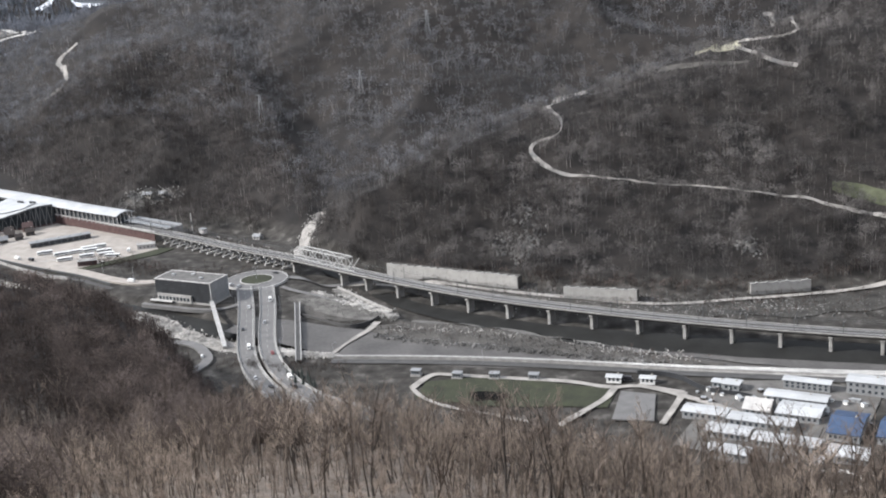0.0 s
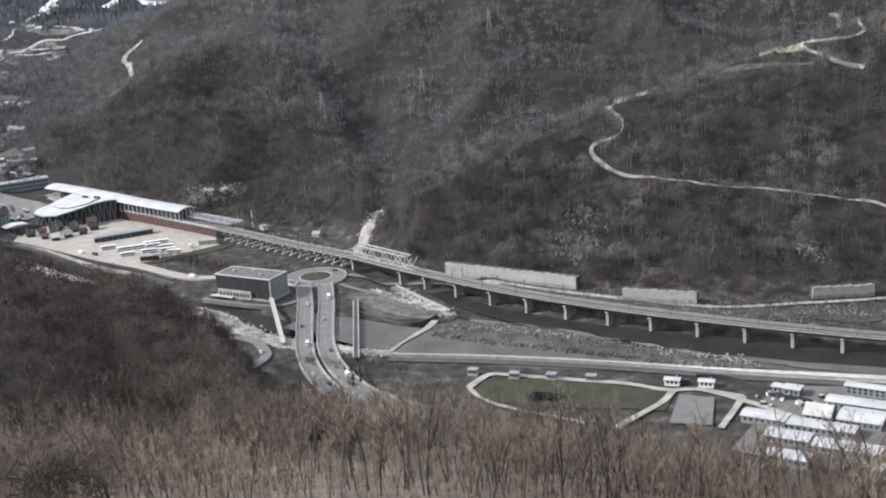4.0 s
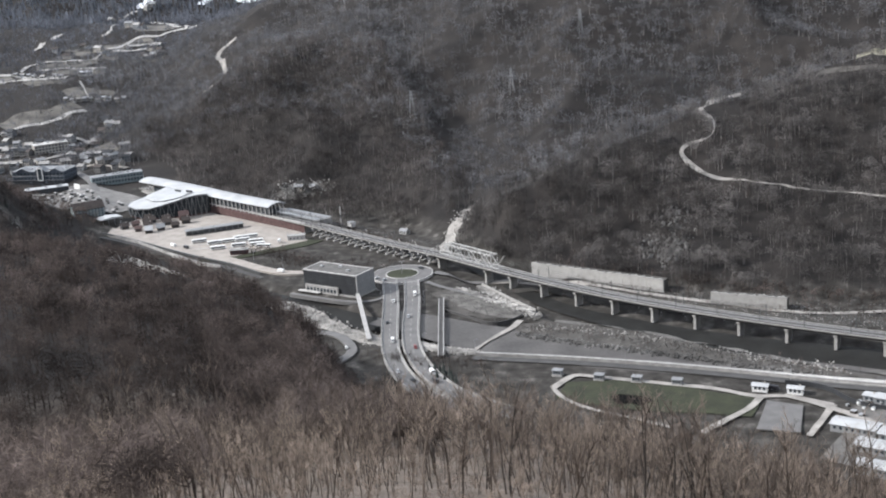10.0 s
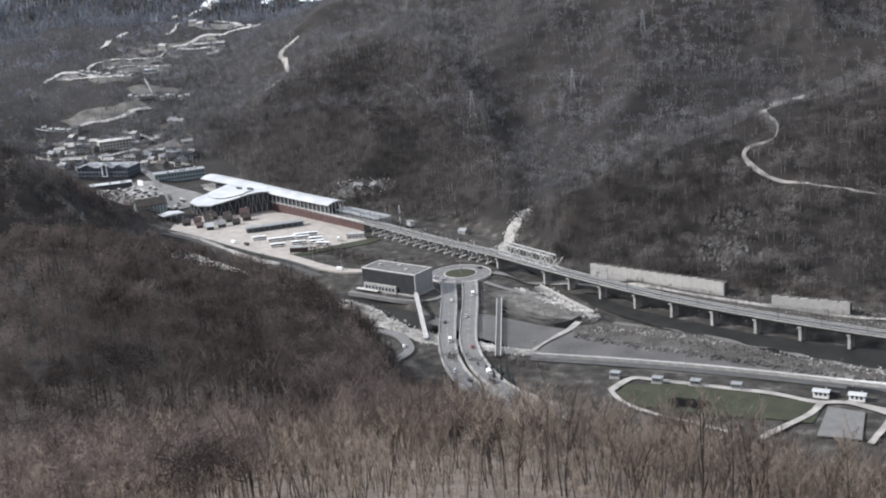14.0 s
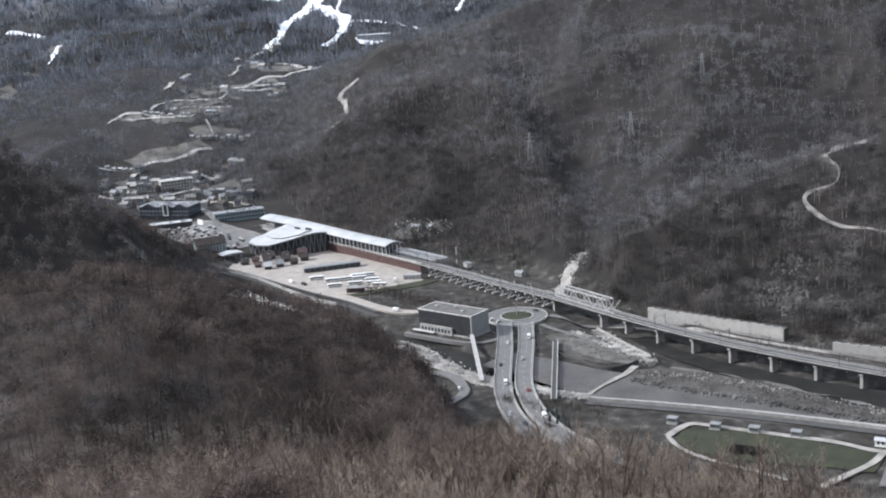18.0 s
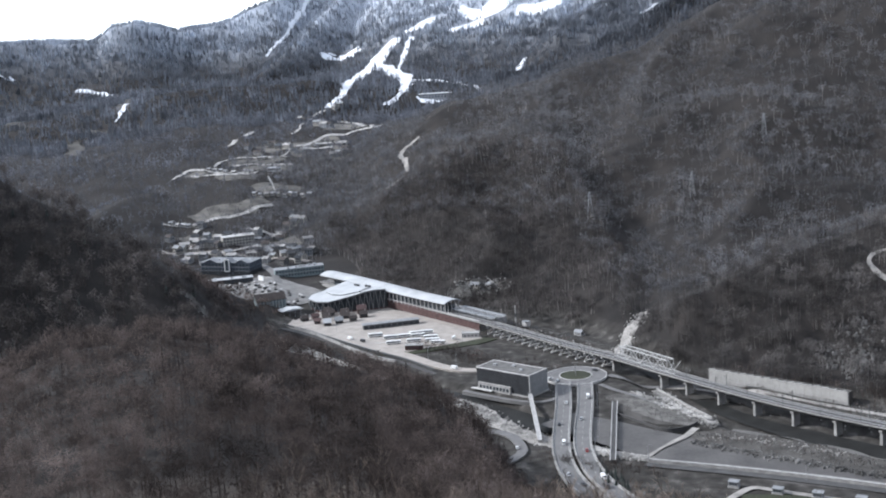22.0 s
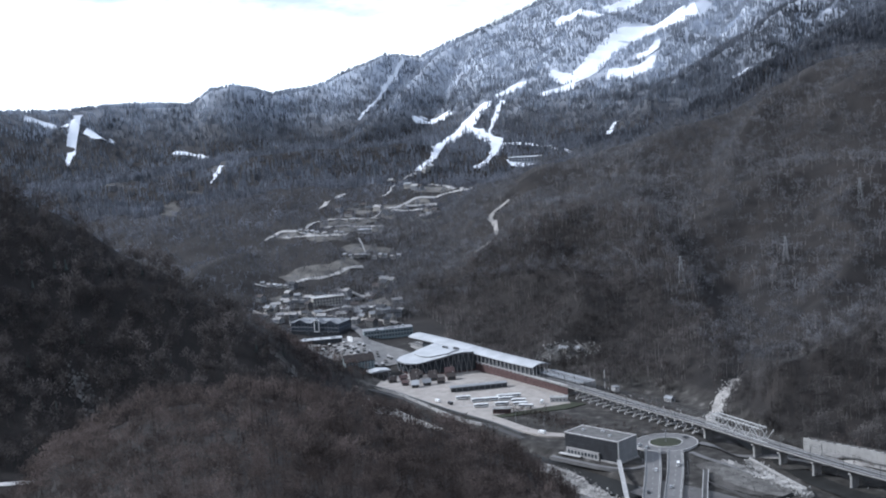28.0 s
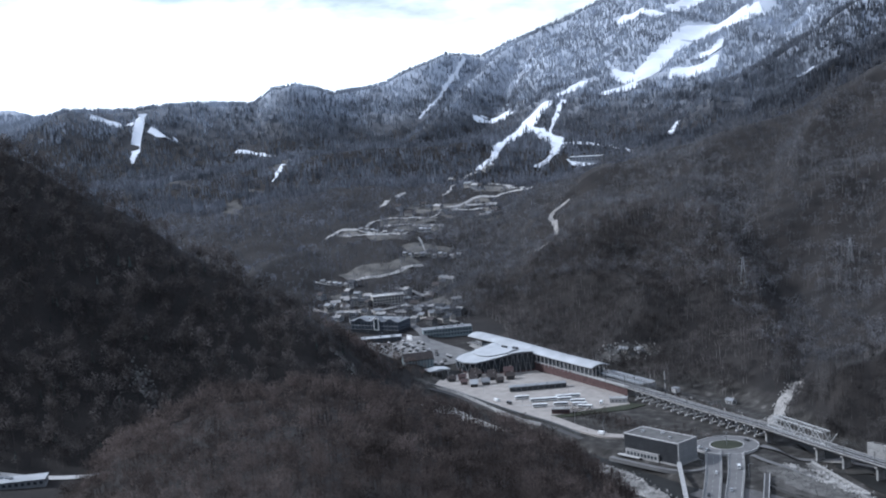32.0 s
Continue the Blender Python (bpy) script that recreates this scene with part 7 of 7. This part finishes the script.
# ---- masts, lamps and a pylon ----
def lamp_post(m):
    root = thing("street_lamp", m, "slim grey street lamp with one arm", "lamp", "lamps along the roads")
    part("pole", bars([((0, 0, 0), (0, 0, 9))], 0.2, 6), STEEL, root)
    part("arm", bars([((0, 0, 9), (1.8, 0, 9.4))], 0.12), STEEL, root)
    part("lamp_head", boxes((1.4, -0.2, 9.25, 2.4, 0.2, 9.5)), GREY_CLAD, root)
    return root


lamp = lamp_post(pose(-246, 840, 1.5))
for x, y, a in ((-233, 800, 180), (-217, 742, 180), (-208, 705, 180), (-192, 665, 200), (-203, 800, 0), (-189, 745, 0), (-184, 715, 0), (-235, 867, 45), (-235, 867.5, 225), (-330, 877, 90), (-360, 896, 60), (-420, 934, 60), (-470, 965, 60), (-520, 998, 60), (-400, 985, 30), (-350, 948, 90), (-150, 705, 0), (-60, 690, 0), (30, 670, 0)):
    copy_thing(lamp, pose(x, y, 1.4, 0, 0, a))


def pylon(x, y, z):
    root = thing("power_pylon", pose(x, y, z, 0, 0, 25), "grey steel lattice power pylon on the wooded slope", "pylon", "pylons of the line")
    for sx, sy in ((-1, -1), (1, -1), (1, 1), (-1, 1)):
        part("leg", bars([((2.6 * sx, 2.6 * sy, -2), (0.5 * sx, 0.5 * sy, 24))], 0.35), STEEL, root)
    for k in range(6):
        w0, w1 = 2.6 - 2.1 * k / 6, 2.6 - 2.1 * (k + 1) / 6
        part("lattice", bars([((-w0, -w0, 4 * k), (w1, -w1, 4 * k + 4)), ((w0, -w0, 4 * k), (-w1, -w1, 4 * k + 4)), ((w0, w0, 4 * k), (w1, -w1, 4 * k + 4))], 0.2), STEEL, root)
    for zz, w in ((16, 5), (20, 4), (23.5, 3)):
        part("cross_arm", bars([((-w, 0, zz), (w, 0, zz)), ((-w, 0, zz), (0, 0, zz + 1.4)), ((w, 0, zz), (0, 0, zz + 1.4))], 0.25), STEEL, root)


for x, y in ((-213, 1256), (-150, 1320), (-300, 1190)):
    pylon(x, y, height(x, y))
beacon = thing("signal_mast", pose(-322, 1005, 2), "white and grey signal mast behind the railway", "mast")
part("pole", bars([((0, 0, 0), (0, 0, 16))], 0.9, 8), PALE_CONCRETE, beacon)
part("band", bars([((0, 0, 6), (0, 0, 9))], 1.0, 8), DARK_STEEL, beacon)
cabin = thing("relay_cabin", pose(-312, 1002, 2, 0, 0, -35), "small pale relay cabin behind the railway", "cabin")
part("body", boxes((-3, -2, -1, 3, 2, 3)), PALE_CONCRETE, cabin)
part("roof", boxes((-3.3, -2.3, 3, 3.3, 2.3, 3.4)), GREY_CLAD, cabin)
for x, y, a, w in ((-262, 985, -30, 7), (-385, 1088, -20, 9), (-373, 1092, -30, 7)):
    house("trackside_hut", x, y, a, w, 5, 3.0, CREAM if w > 8 else PALE_CONCRETE, GREY_CLAD, "small pale hut behind the railway", group="houses behind the railway")
for x, y in ((-349, 966), (-383, 925)):
    kiosk = thing("service_block", pose(x, y, 0.5, 0, 0, 15), "low grey service block at the bus park", "building")
    part("body", boxes((-7, -3.5, 0, 7, 3.5, 3.6)), RUSTY if y < 940 else PALE_CONCRETE, kiosk)
    part("roof", boxes((-7.3, -3.8, 3.6, 7.3, 3.8, 4.1), bevel=0.08), CONCRETE, kiosk)
    windows(kiosk, -6, 6, 0.8, 3, -3.5, 4, 1, 1.2, 1.0)

vr = np.random.RandomState(21)
vx, vy = vr.uniform(-860, -600, 900), vr.uniform(1110, 1400, 900)
va = np.degrees(np.arctan2(-vx, vy))
ok = (va > 26) & (va < 33)
for l, w in (([(-655, 1102), (-560, 1060)], 34), ([(-711, 1160), (-655, 1160)], 24), ([(-614, 1135), (-572, 1160)], 14)):
    ok &= near_line(vx, vy, l) > w
vx, vy = vx[ok], vy[ok]
scatter("village_trees", far_tree(61, 8, 2.6, 0.15, 16, 0.13), np.stack([vx, vy, relief(vx, vy)[0]], -1), vr.uniform(0.4, 1.1, len(vx)), vr.uniform(0, 6.28, len(vx)), FAR_FOREST, "bare garden trees in the village", "trees", PALE_STEM)
